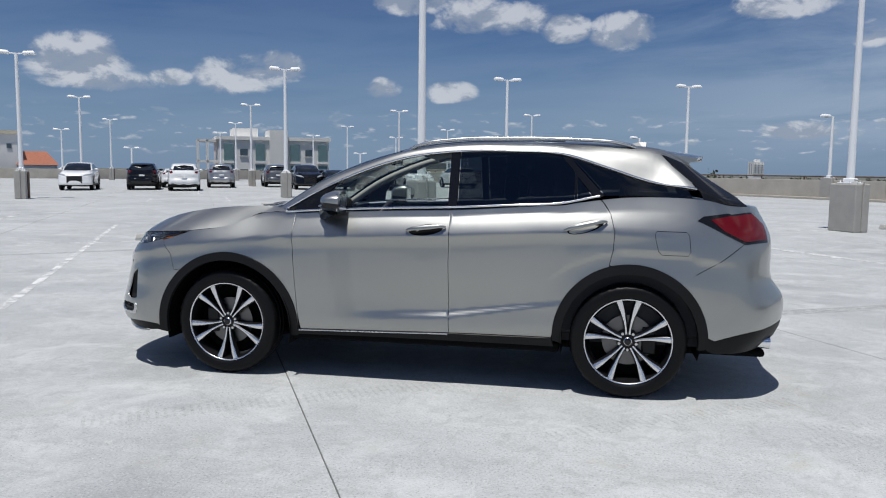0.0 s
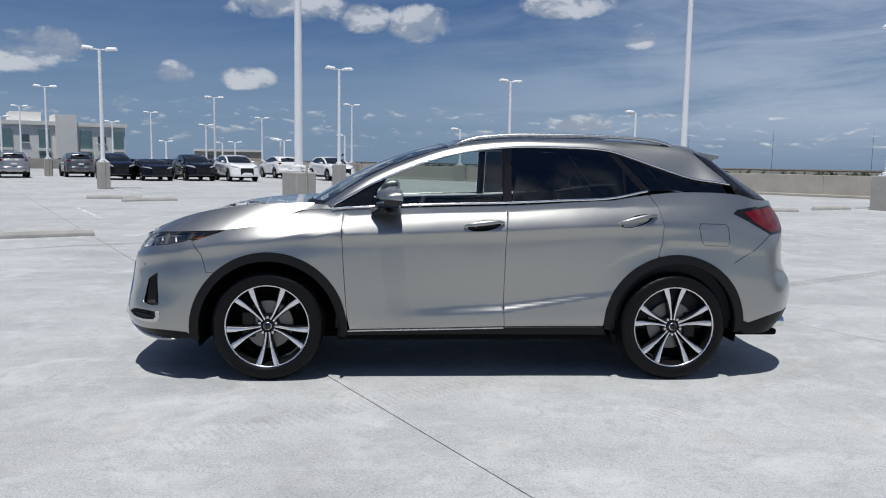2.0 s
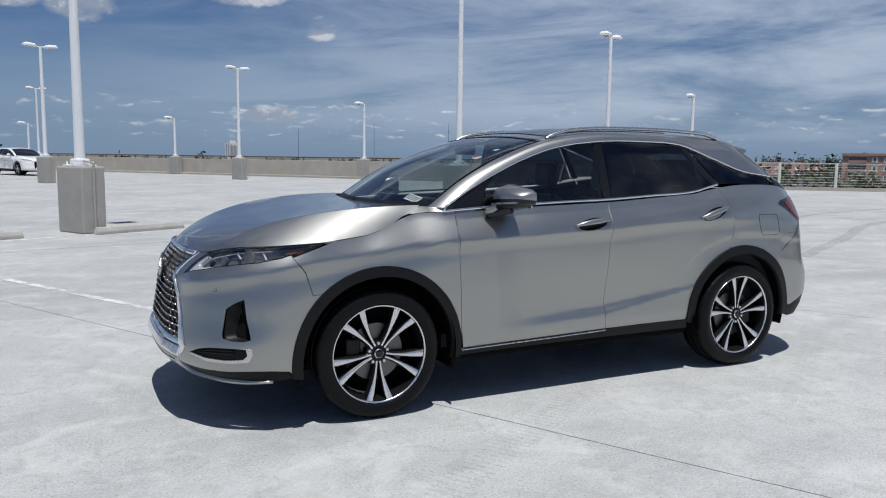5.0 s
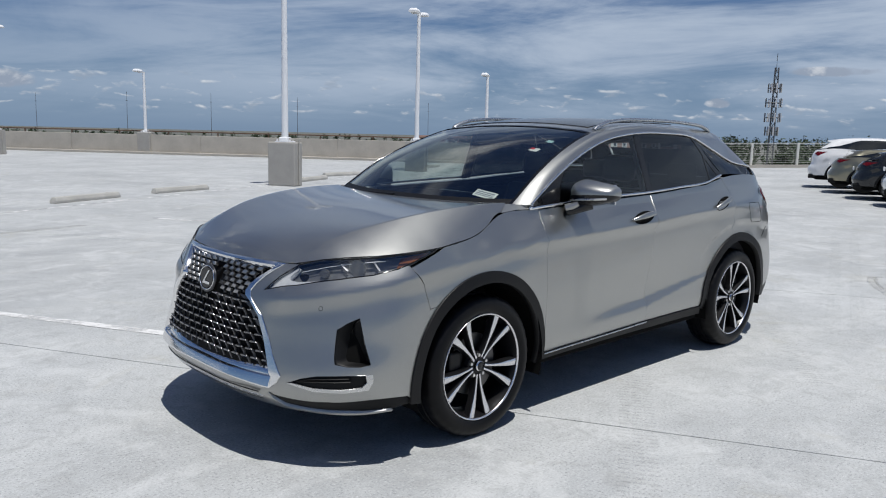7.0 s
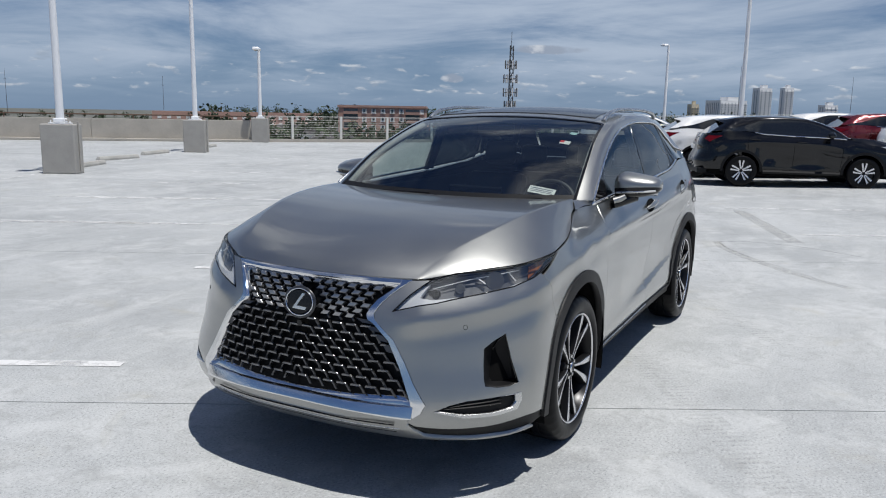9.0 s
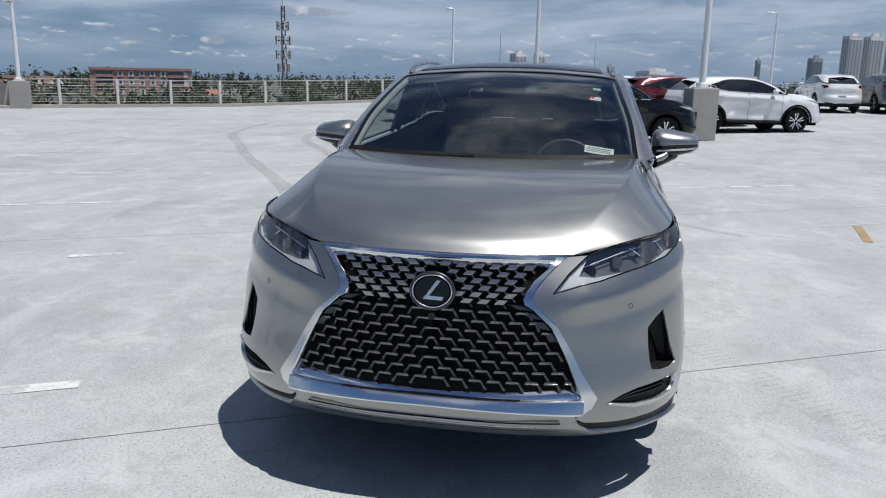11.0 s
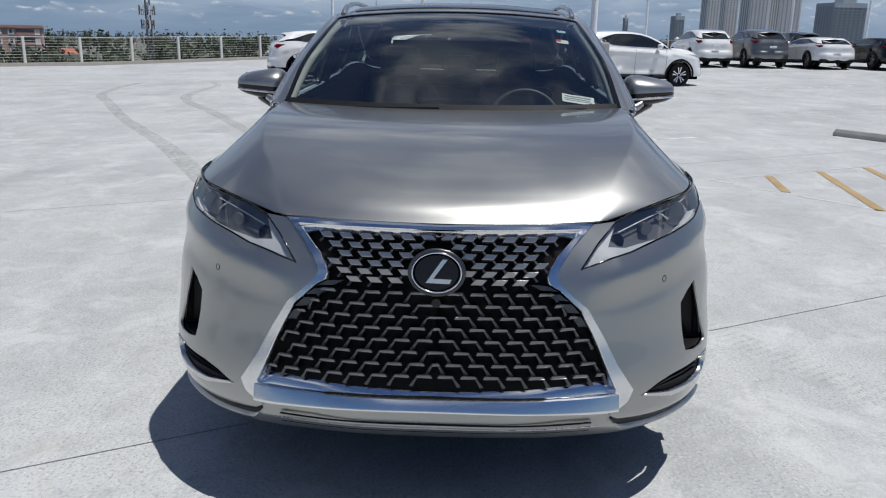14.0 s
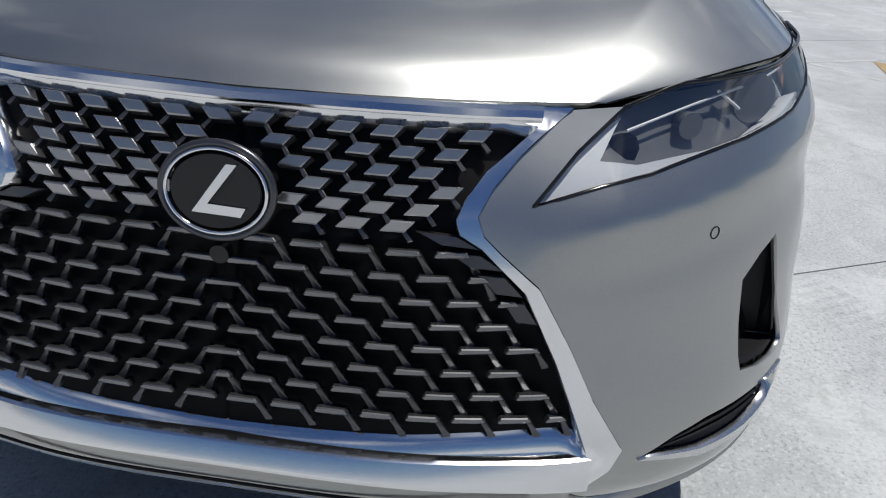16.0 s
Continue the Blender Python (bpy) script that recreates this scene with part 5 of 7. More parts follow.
for a, b in zip(lines, lines[1:]):
    for i in range(22):
        bm.faces.new((a[i], a[i + 1], b[i + 1], b[i]))
for i in (0, -1):
    bm.faces.new([l[i] for l in lines])
bmesh.ops.recalc_face_normals(bm, faces=bm.faces)
part("roof_spoiler", bm, SILVER, CAR, soft=30)
for s in (-1, 1):
    p, n = LOWER.at(side([(2.10, 1.02), (1.955, .913), (1.80, .825)]))
    part("panel_gap", tube((p + n * 0.0004) * (1, s, 1), 0.0022, 5), DARK, CAR)
    p = HOOD.p[:, 0] * (1, s, 1)
    part("panel_gap", tube(p[::6], 0.0017, 5), DARK, CAR)
bm = bmesh.new()
q = [bm.verts.new(v) for v in ((1.82, -.55, 1.48), (1.82, .55, 1.48), (2.12, .60, 1.25), (2.12, -.60, 1.25))]
bm.faces.new(q)
part("rear_window", bm, GLOSS_BLACK, CAR)
part("parcel_cover", box(1.85, 2.16, -.62, .62, 1.20, 1.24, 0.01), DARK, CAR)
for y in (-.62, .62):
    part("tailpipe", spin([(.040, -.06), (.046, .10), (.040, .10), (.034, -.05)], 24, "x"), CHROME, CAR, soft=50).matrix_local = Matrix.Translation((2.22, y, .36))

# handles and mirrors
for s in (-1, 1):
    for x0, z0, slope, owner in ((.056, 1.070, .014, 0), (1.105, 1.113, .030, 1)):
        door = doors[owner][0 if s < 0 else 1]
        p, n = LOWER.at(side([(x0 + .115 * math.cos(a), z0 + .036 * math.sin(a) + slope * math.cos(a)) for a in np.linspace(0, 2 * math.pi, 25)]))
        cup = bmesh.new()
        cup.faces.new([cup.verts.new(q) for q in ((p + n * 0.0015) * (1, s, 1))[:-1]])
        part("handle_cup", cup, DARK, door)
        xs = np.linspace(-.135, .135, 15)
        p, n = LOWER.at(side([(x0 + x, z0 + slope * x / .135 + .004) for x in xs])[:: max(1, 1)])
        k = np.linspace(-1, 1, len(p))
        part("door_handle", tube((p + n * (0.010 + 0.026 * (1 - k ** 4))[:, None]) * (1, s, 1), 0.008 + 0.010 * (1 - k ** 2), 10, normals=n * (1, s, 1), flat=0.6), SILVER, door, "body-coloured silver door handle", soft=70)
    mir = new("door_mirror")
    mir.parent = CAR
    mir.matrix_local = Matrix.Translation((-.575, s * .992, 1.248))
    for name, mat in (("mirror_cap", SILVER), ("mirror_base", GLOSS_BLACK)):
        bm = bmesh.new()
        bmesh.ops.create_uvsphere(bm, u_segments=36, v_segments=28, radius=1)
        for v in bm.verts:
            f = lambda c: math.copysign(abs(c) ** 0.55, c)
            x, y, z = (f(c) for c in v.co)
            out = y * s
            front = max(-x, 0)
            x = min(x, 0.62) * (0.090 - 0.012 * out) + 0.035 * max(out, 0)
            z = z * (0.070 - 0.024 * out) * (1 - 0.22 * front) + 0.004 * out - 0.010 * front
            v.co = (x, y * 0.128, z)
        bmesh.ops.bisect_plane(bm, geom=bm.verts[:] + bm.edges[:] + bm.faces[:], plane_co=(0, 0, -.012), plane_no=(.10, -.08 * s, 1), clear_inner="cap" in name, clear_outer="base" in name)
        part(name, bm, mat, mir, "silver mirror cap" if "cap" in name else "black mirror underside", soft=50)
    part("mirror_glass", box(.058, .064, -.10, .10, -.058, .055, 0.004), CHROME, mir)
    part("mirror_line", tube([(-.088, -s * .105, -.040), (-.090, -s * .03, -.032), (-.078, s * .05, -.026), (-.045, s * .11, -.020)], 0.0065, 6), SATIN, mir)
    part("mirror_stalk", tube([(-.105, -s * .118, -.108), (-.09, -s * .10, -.098), (-.05, -s * .06, -.078), (-.01, -s * .02, -.055)], [.030, .036, .040, .048], 12, flat=0.8), GLOSS_BLACK, mir, soft=60)
    part("stalk_trim", tube([(-.12, -s * .112, -.085), (-.098, -s * .08, -.075), (-.085, -s * .05, -.056)], [.020, .022, .016], 8), SILVER, mir, "silver mirror arm", soft=60)

# cabin
part("cabin_tub", box(-.95, 2.15, -.80, .80, .34, .42), CABIN, CAR)
for s in (-1, 1):
    part("door_card", box(-.90, 1.9, s * .80 - .03, s * .80 + .03, .40, 1.15, 0.02), CABIN, CAR)
part("dashboard", box(-1.02, -.55, -.74, .74, .75, 1.10, 0.06), CABIN, CAR)
part("instrument_hood", box(-.85, -.55, -.55, -.20, 1.08, 1.145, 0.03), CABIN, CAR)
part("centre_screen", box(-.70, -.66, -.18, .18, 1.09, 1.20, 0.01), GLOSS_BLACK, CAR)
wheel_ring = [(0, .185 * math.cos(a), .185 * math.sin(a)) for a in np.linspace(0, 2 * math.pi, 41)[:-1]]
sw = new("steering_wheel")
sw.parent = CAR
sw.matrix_local = pose(-.42, -.38, 1.06, 0, 28, 0)
part("wheel_rim", tube(wheel_ring, 0.016, 8, closed=True), LEATHER, sw, soft=70)
part("wheel_boss", box(-.03, .03, -.16, .16, -.06, .05, 0.02), LEATHER, sw)
for y in (-.38, .38):
    st = new("seat")
    st.parent = CAR
    st.matrix_local = pose(.10, y, .42)
    part("cushion", box(-.28, .26, -.25, .25, .10, .30, 0.06), LEATHER, st)
    part("backrest", box(.16, .32, -.25, .25, .22, .86, 0.06, pose(.0, 0, 0, 0, 14, 0)), LEATHER, st)
    part("headrest", box(.30, .40, -.13, .13, .86, 1.05, 0.045, pose(.06, 0, 0, 0, 4, 0)), LEATHER, st)
rs = new("rear_bench")
rs.parent = CAR
rs.matrix_local = pose(1.0, 0, .42)
part("cushion", box(-.25, .25, -.66, .66, .10, .30, 0.06), LEATHER, rs)
part("backrest", box(.16, .32, -.66, .66, .22, .82, 0.06, pose(0, 0, 0, 0, 16, 0)), LEATHER, rs)
for y in (-.42, 0, .42):
    part("headrest", box(.36, .45, -.12, .12, .80, .96, 0.04, Matrix.Translation((0, y, 0))), LEATHER, rs)
ceil = np.array([(a, K3 + .05) for a in np.linspace(ws_top, UPPER.a[-1] - .3, 20)] + [(a, ENDB) for a in np.linspace(UPPER.a[-1] - .3, ws_top, 20)])
piece("headliner", cut(UPPER, ceil, sides="both", gap=0, off=-0.05, step=0.1, flange=0), HEADLINER, CAR)
for s in (-1, 1):
    p, n = UPPER.at([(a, K3 - .01) for a in np.linspace(UPPER.a[0] + .02, ws_top, 14)])
    part("inner_pillar", tube((p - n * 0.035) * (1, s, 1), 0.028, 8), HEADLINER, CAR, soft=70)
    p, n = UPPER.at(UPPER.find("xz", dense([(.222, 1.24), (.222, 1.57)], .05), b=(0, K2)))
    part("inner_pillar", tube((p - n * 0.04) * (1, s, 1), 0.026, 8), CABIN, CAR, soft=70)
part("rear_view_mirror", box(-.40, -.36, -.13, .13, 1.50, 1.575, 0.015), GLOSS_BLACK, CAR)


def sticker(name, x, w, size, mat, parent, extra=()):
    """A flat label behind the glass, square to it."""
    p, n = UPPER.at(UPPER.find("xw", [(x, w)], b=(K3, 9)))
    n = Vector((n[0][0], -n[0][1], n[0][2]))
    at = Vector((p[0][0], -p[0][1], p[0][2])) - n * 0.009
    across = Vector((0, -1, 0))
    across = (across - n * across.dot(n)).normalized()
    up = n.cross(across)
    m = Matrix(((across.x, up.x, n.x, at.x), (across.y, up.y, n.y, at.y), (across.z, up.z, n.z, at.z), (0, 0, 0, 1)))
    ob = part(name, box(-size[0] / 2, size[0] / 2, -size[1] / 2, size[1] / 2, -.0005, .0005), mat, parent)
    ob.matrix_local = m
    for x0, x1, y0, y1, mm in extra:
        b = part("print", box(x0, x1, y0, y1, .0005, .0012), mm, ob)
    return ob


sticker("paper_label", -1.045, .575, (.150, .058), PAPER, CAR, [(-.065, .060, .010, .018, INK), (-.065, .055, -.004, .003, INK), (-.065, .062, -.016, -.010, INK)])
sticker("sticker", -.585, .54, (.062, .045), PAPER, CAR, [(-.031, -.006, -.005, .0225, RED_INK)])
sticker("sticker", -.445, .546, (.045, .035), PALE_BLUE, CAR)

# ---- the parking deck ----
AH, BH = Vector((0.878, 0.478, 0)), Vector((-0.478, 0.878, 0))
EDGE, ALONG = Vector((26.0, 25.2, 0)), Vector((0.769, -0.639, 0))
OUT = Vector((0.639, 0.769, 0))
WALL_WAY, WALL_OUT = Vector((0.613, -0.790, 0)), Vector((0.790, 0.613, 0))


def rise(x, y):
    """The deck lies level round the car and climbs slightly towards the far row."""
    return min(max((x - y) * 0.7071 - 11.0, 0.0), 26.0) * 0.0235


def drape(bm, m=Matrix()):
    for v in bm.verts:
        q = m @ v.co
        v.co.z += rise(q.x, q.y)
    return bm


def fold(bm):
    """Cuts faces where the deck's slope changes."""
    for far in (11.0, 37.0):
        bmesh.ops.bisect_plane(bm, geom=bm.verts[:] + bm.edges[:] + bm.faces[:], plane_co=(far * 0.7071, -far * 0.7071, 0), plane_no=(0.7071, -0.7071, 0))
    return bm


def deck_material():
    m, t, b = material("pale_coated_concrete")
    c = t.nodes.new("ShaderNodeTexCoord")
    v = c.outputs["Object"]
    mp = t.nodes.new("ShaderNodeMapping")
    mp.inputs["Rotation"].default_value = (0, 0, radians(-61.4))
    mp.inputs["Scale"].default_value = (0.35, 1.6, 1)
    t.links.new(v, mp.inputs[0])
    wide = noise_tex(t, v, 0.35, 5, 0.6)
    drag = noise_tex(t, mp.outputs[0], 1.1, 6, 0.62, 0.4)
    fine = noise_tex(t, v, 34, 4, 0.7)
    speck = noise_tex(t, v, 150, 2, 0.6)
    col = mix(t, ramp(t, wide, (0.35, 0.0), (0.68, 1.0)), (0.33, 0.342, 0.345), (0.47, 0.483, 0.483))
    col = mix(t, ramp(t, drag, (0.46, 0.0), (0.72, 0.75)), col, (0.50, 0.51, 0.505))
    col = mix(t, ramp(t, fine, (0.30, 0.30), (0.48, 0.0)), col, (0.26, 0.267, 0.267))
    blot = noise_tex(t, v, 0.9, 8, 0.7, 0.8)
    col = mix(t, ramp(t, blot, (0.60, 0.0), (0.74, 0.42)), col, (0.30, 0.302, 0.292))
    flake = noise_tex(t, v, 2.4, 9, 0.72)
    col = mix(t, ramp(t, flake, (0.665, 0.0), (0.69, 0.7)), col, (0.56, 0.55, 0.505))
    grit = noise_tex(t, v, 75, 4, 0.7)
    col = mix(t, ramp(t, grit, (0.34, 0.8), (0.47, 0.0)), col, (0.20, 0.205, 0.205))
    col = mix(t, ramp(t, grit, (0.56, 0.0), (0.68, 0.7)), col, (0.60, 0.61, 0.605))
    pale = noise_tex(t, v, 1.6, 9, 0.72, 0.6)
    col = mix(t, ramp(t, pale, (0.50, 0.0), (0.64, 0.5)), col, (0.56, 0.57, 0.565))
    tan = noise_tex(t, v, 1.15, 10, 0.75, 0.9)
    col = mix(t, ramp(t, tan, (0.57, 0.0), (0.70, 0.5)), col, (0.37, 0.355, 0.30))
    scuff = noise_tex(t, v, 5.5, 9, 0.75, 1.2)
    col = mix(t, ramp(t, scuff, (0.49, 0.0), (0.66, 0.50)), col, (0.275, 0.28, 0.275))
    t.links.new(col, b.inputs["Base Color"])
    t.links.new(ramp(t, drag, (0.3, 0.62), (0.7, 0.85)), b.inputs["Roughness"])
    b.inputs["Specular IOR Level"].default_value = 0.35
    bump(t, b, calc(t, "ADD", calc(t, "MULTIPLY", fine, 0.6), calc(t, "MULTIPLY", speck, 0.5)), 0.5, 0.005)
    return m


DECK = deck_material()
JOINT = plain("joint_sealant", (0.13, 0.13, 0.125), 0.8, vary=0.4)
CONCRETE = plain("parapet_concrete", (0.42, 0.39, 0.34), 0.85, vary=0.16, scale=1.2, grain=0.4, fine=60)
CONCRETE_GREY = plain("pedestal_concrete", (0.37, 0.355, 0.325), 0.8, vary=0.14, scale=2.0, grain=0.35, fine=70)
STOP_GREY = plain("wheel_stop_concrete", (0.40, 0.39, 0.36), 0.85, vary=0.2, scale=4, grain=0.5, fine=60)
WHITE_METAL = plain("white_painted_steel", (0.80, 0.81, 0.82), 0.4, vary=0.04)
FENCE_WHITE = plain("fence_cream_paint", (0.66, 0.65, 0.60), 0.5, vary=0.06)
CABLE_GREY = plain("fence_cable_grey", (0.36, 0.36, 0.35), 0.45, metal=0.3, vary=0.1)


def worn_line(name, colour, thin, thick):
    """Road paint rubbed through to the deck in patches."""
    m, t, b = material(name)
    n = noise_tex(t, coords(t), 3.0, 8, 0.72)
    tr, mx = t.nodes.new("ShaderNodeBsdfTransparent"), t.nodes.new("ShaderNodeMixShader")
    b.inputs["Base Color"].default_value, b.inputs["Roughness"].default_value = (*colour, 1), 0.75
    t.links.new(ramp(t, n, (0.40, thin), (0.56, thick)), mx.inputs[0])
    t.links.new(tr.outputs[0], mx.inputs[1])
    t.links.new(b.outputs[0], mx.inputs[2])
    t.links.new(mx.outputs[0], t.nodes["Material Output"].inputs[0])
    return m


LINE_WHITE = worn_line("worn_white_line", (0.70, 0.70, 0.69), 0.15, 0.92)
LINE_FAINT = worn_line("faded_white_line", (0.60, 0.60, 0.59), 0.05, 0.7)
LINE_YELLOW = plain("worn_yellow_line", (0.36, 0.25, 0.12), 0.7, vary=0.25, scale=7)
RUST = plain("rust_streaked_steel", (0.10, 0.06, 0.04), 0.7, vary=0.4, scale=5)

deck = thing("floor", pose(0, 0, 0), "pale grey coated concrete roof deck with joints and worn lines", "deck floor", kind="structure")
JOINT_AT = (-0.95, -0.9)
base_s = Vector((*JOINT_AT, 0)).dot(AH)
STRIP = 4.62
me_strips = []
for k in range(-14, 17):
    s0, s1 = base_s + k * STRIP + 0.0045, base_s + (k + 1) * STRIP - 0.0045
    bm = bmesh.new()
    cuts = [-62, -8, 14, 36, 58, 80]
    row0, row1 = ([bm.verts.new(AH * s + BH * q) for q in (-62, 90)] for s in (s0, s1))
    bm.faces.new((row0[0], row1[0], row1[1], row0[1]))
    bmesh.ops.bisect_plane(bm, geom=bm.verts[:] + bm.edges[:] + bm.faces[:], plane_co=EDGE + OUT * 0.3, plane_no=OUT)
    bmesh.ops.bisect_plane(bm, geom=bm.verts[:] + bm.edges[:] + bm.faces[:], plane_co=EDGE + WALL_OUT * 0.3, plane_no=WALL_OUT)
    beyond = [f for f in bm.faces if min((f.calc_center_median() - EDGE).dot(o) for o in (OUT, WALL_OUT)) > 0.3]
    bmesh.ops.delete(bm, geom=beyond, context="FACES")
    if not bm.faces:
        bm.free()
        continue
    drape(fold(bm))
    ext = bmesh.ops.extrude_face_region(bm, geom=bm.faces[:])
    bmesh.ops.translate(bm, verts=[g for g in ext["geom"] if isinstance(g, bmesh.types.BMVert)], vec=(0, 0, -0.05))
    bmesh.ops.recalc_face_normals(bm, faces=bm.faces)
    part("deck_strip", bm, DECK, deck)
bm = bmesh.new()
bm.faces.new([bm.verts.new(EDGE + ALONG * s + OUT * (0.28 - d) + Vector((0, 0, -0.006))) for s, d in ((-90, 0), (90, 0), (90, 130), (-90, 130))])
bm.faces.new([bm.verts.new(p + Vector((0, 0, -0.0065))) for p in (EDGE, EDGE - WALL_WAY * 90 + WALL_OUT * .28, EDGE - ALONG * 90)])
part("joint_bed", drape(fold(bm)), JOINT, deck)
part("edge_beam", box(0, 95, 0.20, 0.75, -1.2, -0.01, m=Matrix.Translation(EDGE) @ Matrix.Rotation(math.atan2(ALONG.y, ALONG.x), 4, "Z")), CONCRETE, deck)


def ribbon(pts, width, z=0.004, wobble=0.0):
    """A flat strip on the deck along pts."""
    p = smooth(pts, 6) if len(pts) > 2 else dense(pts, 0.6)
    t = np.gradient(p, axis=0)
    t /= np.linalg.norm(t, axis=1, keepdims=True)
    n = np.stack([-t[:, 1], t[:, 0]], 1)
    bm = bmesh.new()
    rows = []
    for i, (q, m) in enumerate(zip(p, n)):
        w = width / 2 * (1 + wobble * (random.random() - 0.5))
        rows.append((bm.verts.new((*(q - m * w), z)), bm.verts.new((*(q + m * w), z))))
    for a, b in zip(rows, rows[1:]):
        f = bm.faces.new((a[0], b[0], b[1], a[1]))
        if f.normal.z < 0:
            f.normal_flip()
    bmesh.ops.recalc_face_normals(bm, faces=bm.faces)
    for f in bm.faces:
        if f.normal.z < 0:
            f.normal_flip()
    return bm


def stripe(x, y, length, mat=LINE_WHITE, d=BH, width=0.10):
    e = Vector((x, y, 0)) + d * length
    ob = part("line_marking", drape(ribbon([(x, y), (e.x, e.y)], width, wobble=0.15)), mat, deck)
    return ob


for x, y, l in ((-1.76, 1.99, 5.4), (3.67, 5.07, 5.0), (6.53, 6.65, 5.0), (0.98, 3.52, 0.45), (-4.77, .83, 12.2), (-7.5, -0.7, 12.2), (4.4, 10.3, -2.6), (7.1, 11.9, -2.6), (9.9, 13.4, -2.6), (1.7, 8.8, -2.6), (7.1, -1.56, -2.6),
                (9.9, -.1, -2.6), (-13.3, 9.9, 5), (-7.6, 13.0, 5), (12.6, 14.8, -2.6), (15.4, 16.2, -2.6), (-11, 26, 5), (-8.3, 27.4, 5), (-14, 24.6, 5), (-17, 23.1, 5), (19, -8.2, -5), (23.6, -5.9, -5), (-5.6, 29, 5), (-3, 30.3, 5), (-20, 33, 5), (-24, 31, 5)):
    stripe(x, y, l)
part("line_marking", ribbon([(-9.5, 6.6), (-3, 10.1), (3.8, 13.8), (17, 20.9)], 0.09), LINE_WHITE, deck)
part("line_marking", ribbon([(4.15, -2.83), (2.58, -4.02), (1.2, -5.1)], 0.05), LINE_FAINT, deck)
part("line_marking", ribbon([(4.15, -2.83), (6.6, -7.3)], 0.05), LINE_FAINT, deck)
for a, b in (((4.50, -3.62), (3.49, -3.43)), ((4.94, -4.4), (2.63, -3.98)), ((5.35, -5.16), (2.0, -4.55)), ((5.76, -5.9), (2.2, -5.3))):
    part("hatch_marking", ribbon([a, b], 0.095, wobble=0.2), LINE_YELLOW, deck)


def skid_material(name, thick):
    m, t, b = material(name)
    n = noise_tex(t, coords(t, (1, 1, 1)), 14, 6, 0.7)
    tr, df, mx = t.nodes.new("ShaderNodeBsdfTransparent"), b, t.nodes.new("ShaderNodeMixShader")
    b.inputs["Base Color"].default_value, b.inputs["Roughness"].default_value = (0.12, 0.12, 0.12, 1), 0.8
    t.links.new(ramp(t, n, (0.34, 0.02), (0.70, thick)), mx.inputs[0])
    t.links.new(tr.outputs[0], mx.inputs[1])
    t.links.new(df.outputs[0], mx.inputs[2])
    t.links.new(mx.outputs[0], t.nodes["Material Output"].inputs[0])
    return m


SKID, TREAD = skid_material("tyre_mark", 0.44), skid_material("tread_print", 0.17)
for pts, w in (([(5.72, -.58), (5.3, -.72), (4.75, -1.03), (3.9, -1.66), (3.4, -2.2)], .12), ([(5.72, -.60), (5.2, -.80), (4.6, -1.2), (3.8, -1.85)], .03), ([(5.70, -.57), (5.95, -.95), (5.9, -1.56), (5.5, -2.3)], .045),
               ([(21.5, 8.6), (20.1, 7.95), (17.4, 7.55), (15.3, 7.2), (13.2, 6.4), (11.4, 5.36), (7.3, 3.24)], .24), ([(20.5, 10.6), (18.2, 10.2), (15.0, 9.3), (12.8, 8.1), (9.46, 6.27), (5.74, 4.01), (2.98, 2.5)], .24),
               ([(9.6, -.38), (7.65, -1.05), (6.2, -1.53)], .22), ([(-12, 3), (-9, 4.5), (-5, 7.5), (0, 9)], .2)):
    ob = part("tyre_mark", ribbon(pts, w, 0.0045, 0.3), SKID, deck)
    ob.visible_shadow = False
# tread prints: rows of short bars
for x0, y0, x1, y1, wide in ((10.03, 1.36, 2.36, -1.33, .13), (10.29, 1.16, 2.33, -1.55, .13), (0.35, -0.75, -1.75, -2.12, .20), (2.46, -0.74, 0.9, -1.8, .16)):
    a, b = Vector((x0, y0, .0045)), Vector((x1, y1, .0045))
    d = (b - a).normalized()
    c = Vector((-d.y, d.x, 0)) * wide / 2
    bm = bmesh.new()
    for k in range(int((b - a).length / 0.05)):
        m = a + d * k * 0.05
        for u0, u1 in ((-1, -.4), (-.3, .3), (.4, 1)):
            bm.faces.new([bm.verts.new(q) for q in (m + c * u0, m + d * .02 + c * u0, m + d * .02 + c * u1, m + c * u1)][::-1])
    part("tyre_mark", bm, TREAD, deck).visible_shadow = False

# parapet wall and cable fence along the edge
turn_edge = Matrix.Translation(EDGE) @ Matrix.Rotation(math.atan2(ALONG.y, ALONG.x), 4, "Z")
turn_wall = Matrix.Translation(EDGE) @ Matrix.Rotation(math.atan2(WALL_WAY.y, WALL_WAY.x), 4, "Z")
wall = thing("wall_parapet", turn_wall, "weathered tan concrete parapet wall with steel top rail", "parapet wall", kind="structure")
for k in range(11):
    part("wall_panel", box(-8 * k - 7.99, -8 * k, -0.02, 0.20, 0, 1.10, 0.015), CONCRETE, wall)
part("kerb", box(-88, 0.3, -0.32, -0.02, 0, 0.13, 0.02), CONCRETE, wall)
part("top_rail", tube([(-88, 0.1, 1.30), (0, 0.1, 1.30)], 0.035, 8), RUST, wall)
for k in range(30):
    part("rail_post", box(-3 * k - .03, -3 * k + .03, .07, .13, 1.08, 1.30), RUST, wall)
far_wall = thing("wall_far", Matrix.Translation(EDGE - WALL_WAY * 88) @ Matrix.Rotation(math.atan2(-WALL_WAY.x, WALL_WAY.y), 4, "Z"), "far tan concrete parapet wall of the deck", "parapet wall", kind="structure")
for k in range(11):
    part("wall_panel", box(8 * k, 8 * k + 7.99, -0.02, 0.20, 0, 1.10, 0.015), CONCRETE, far_wall)
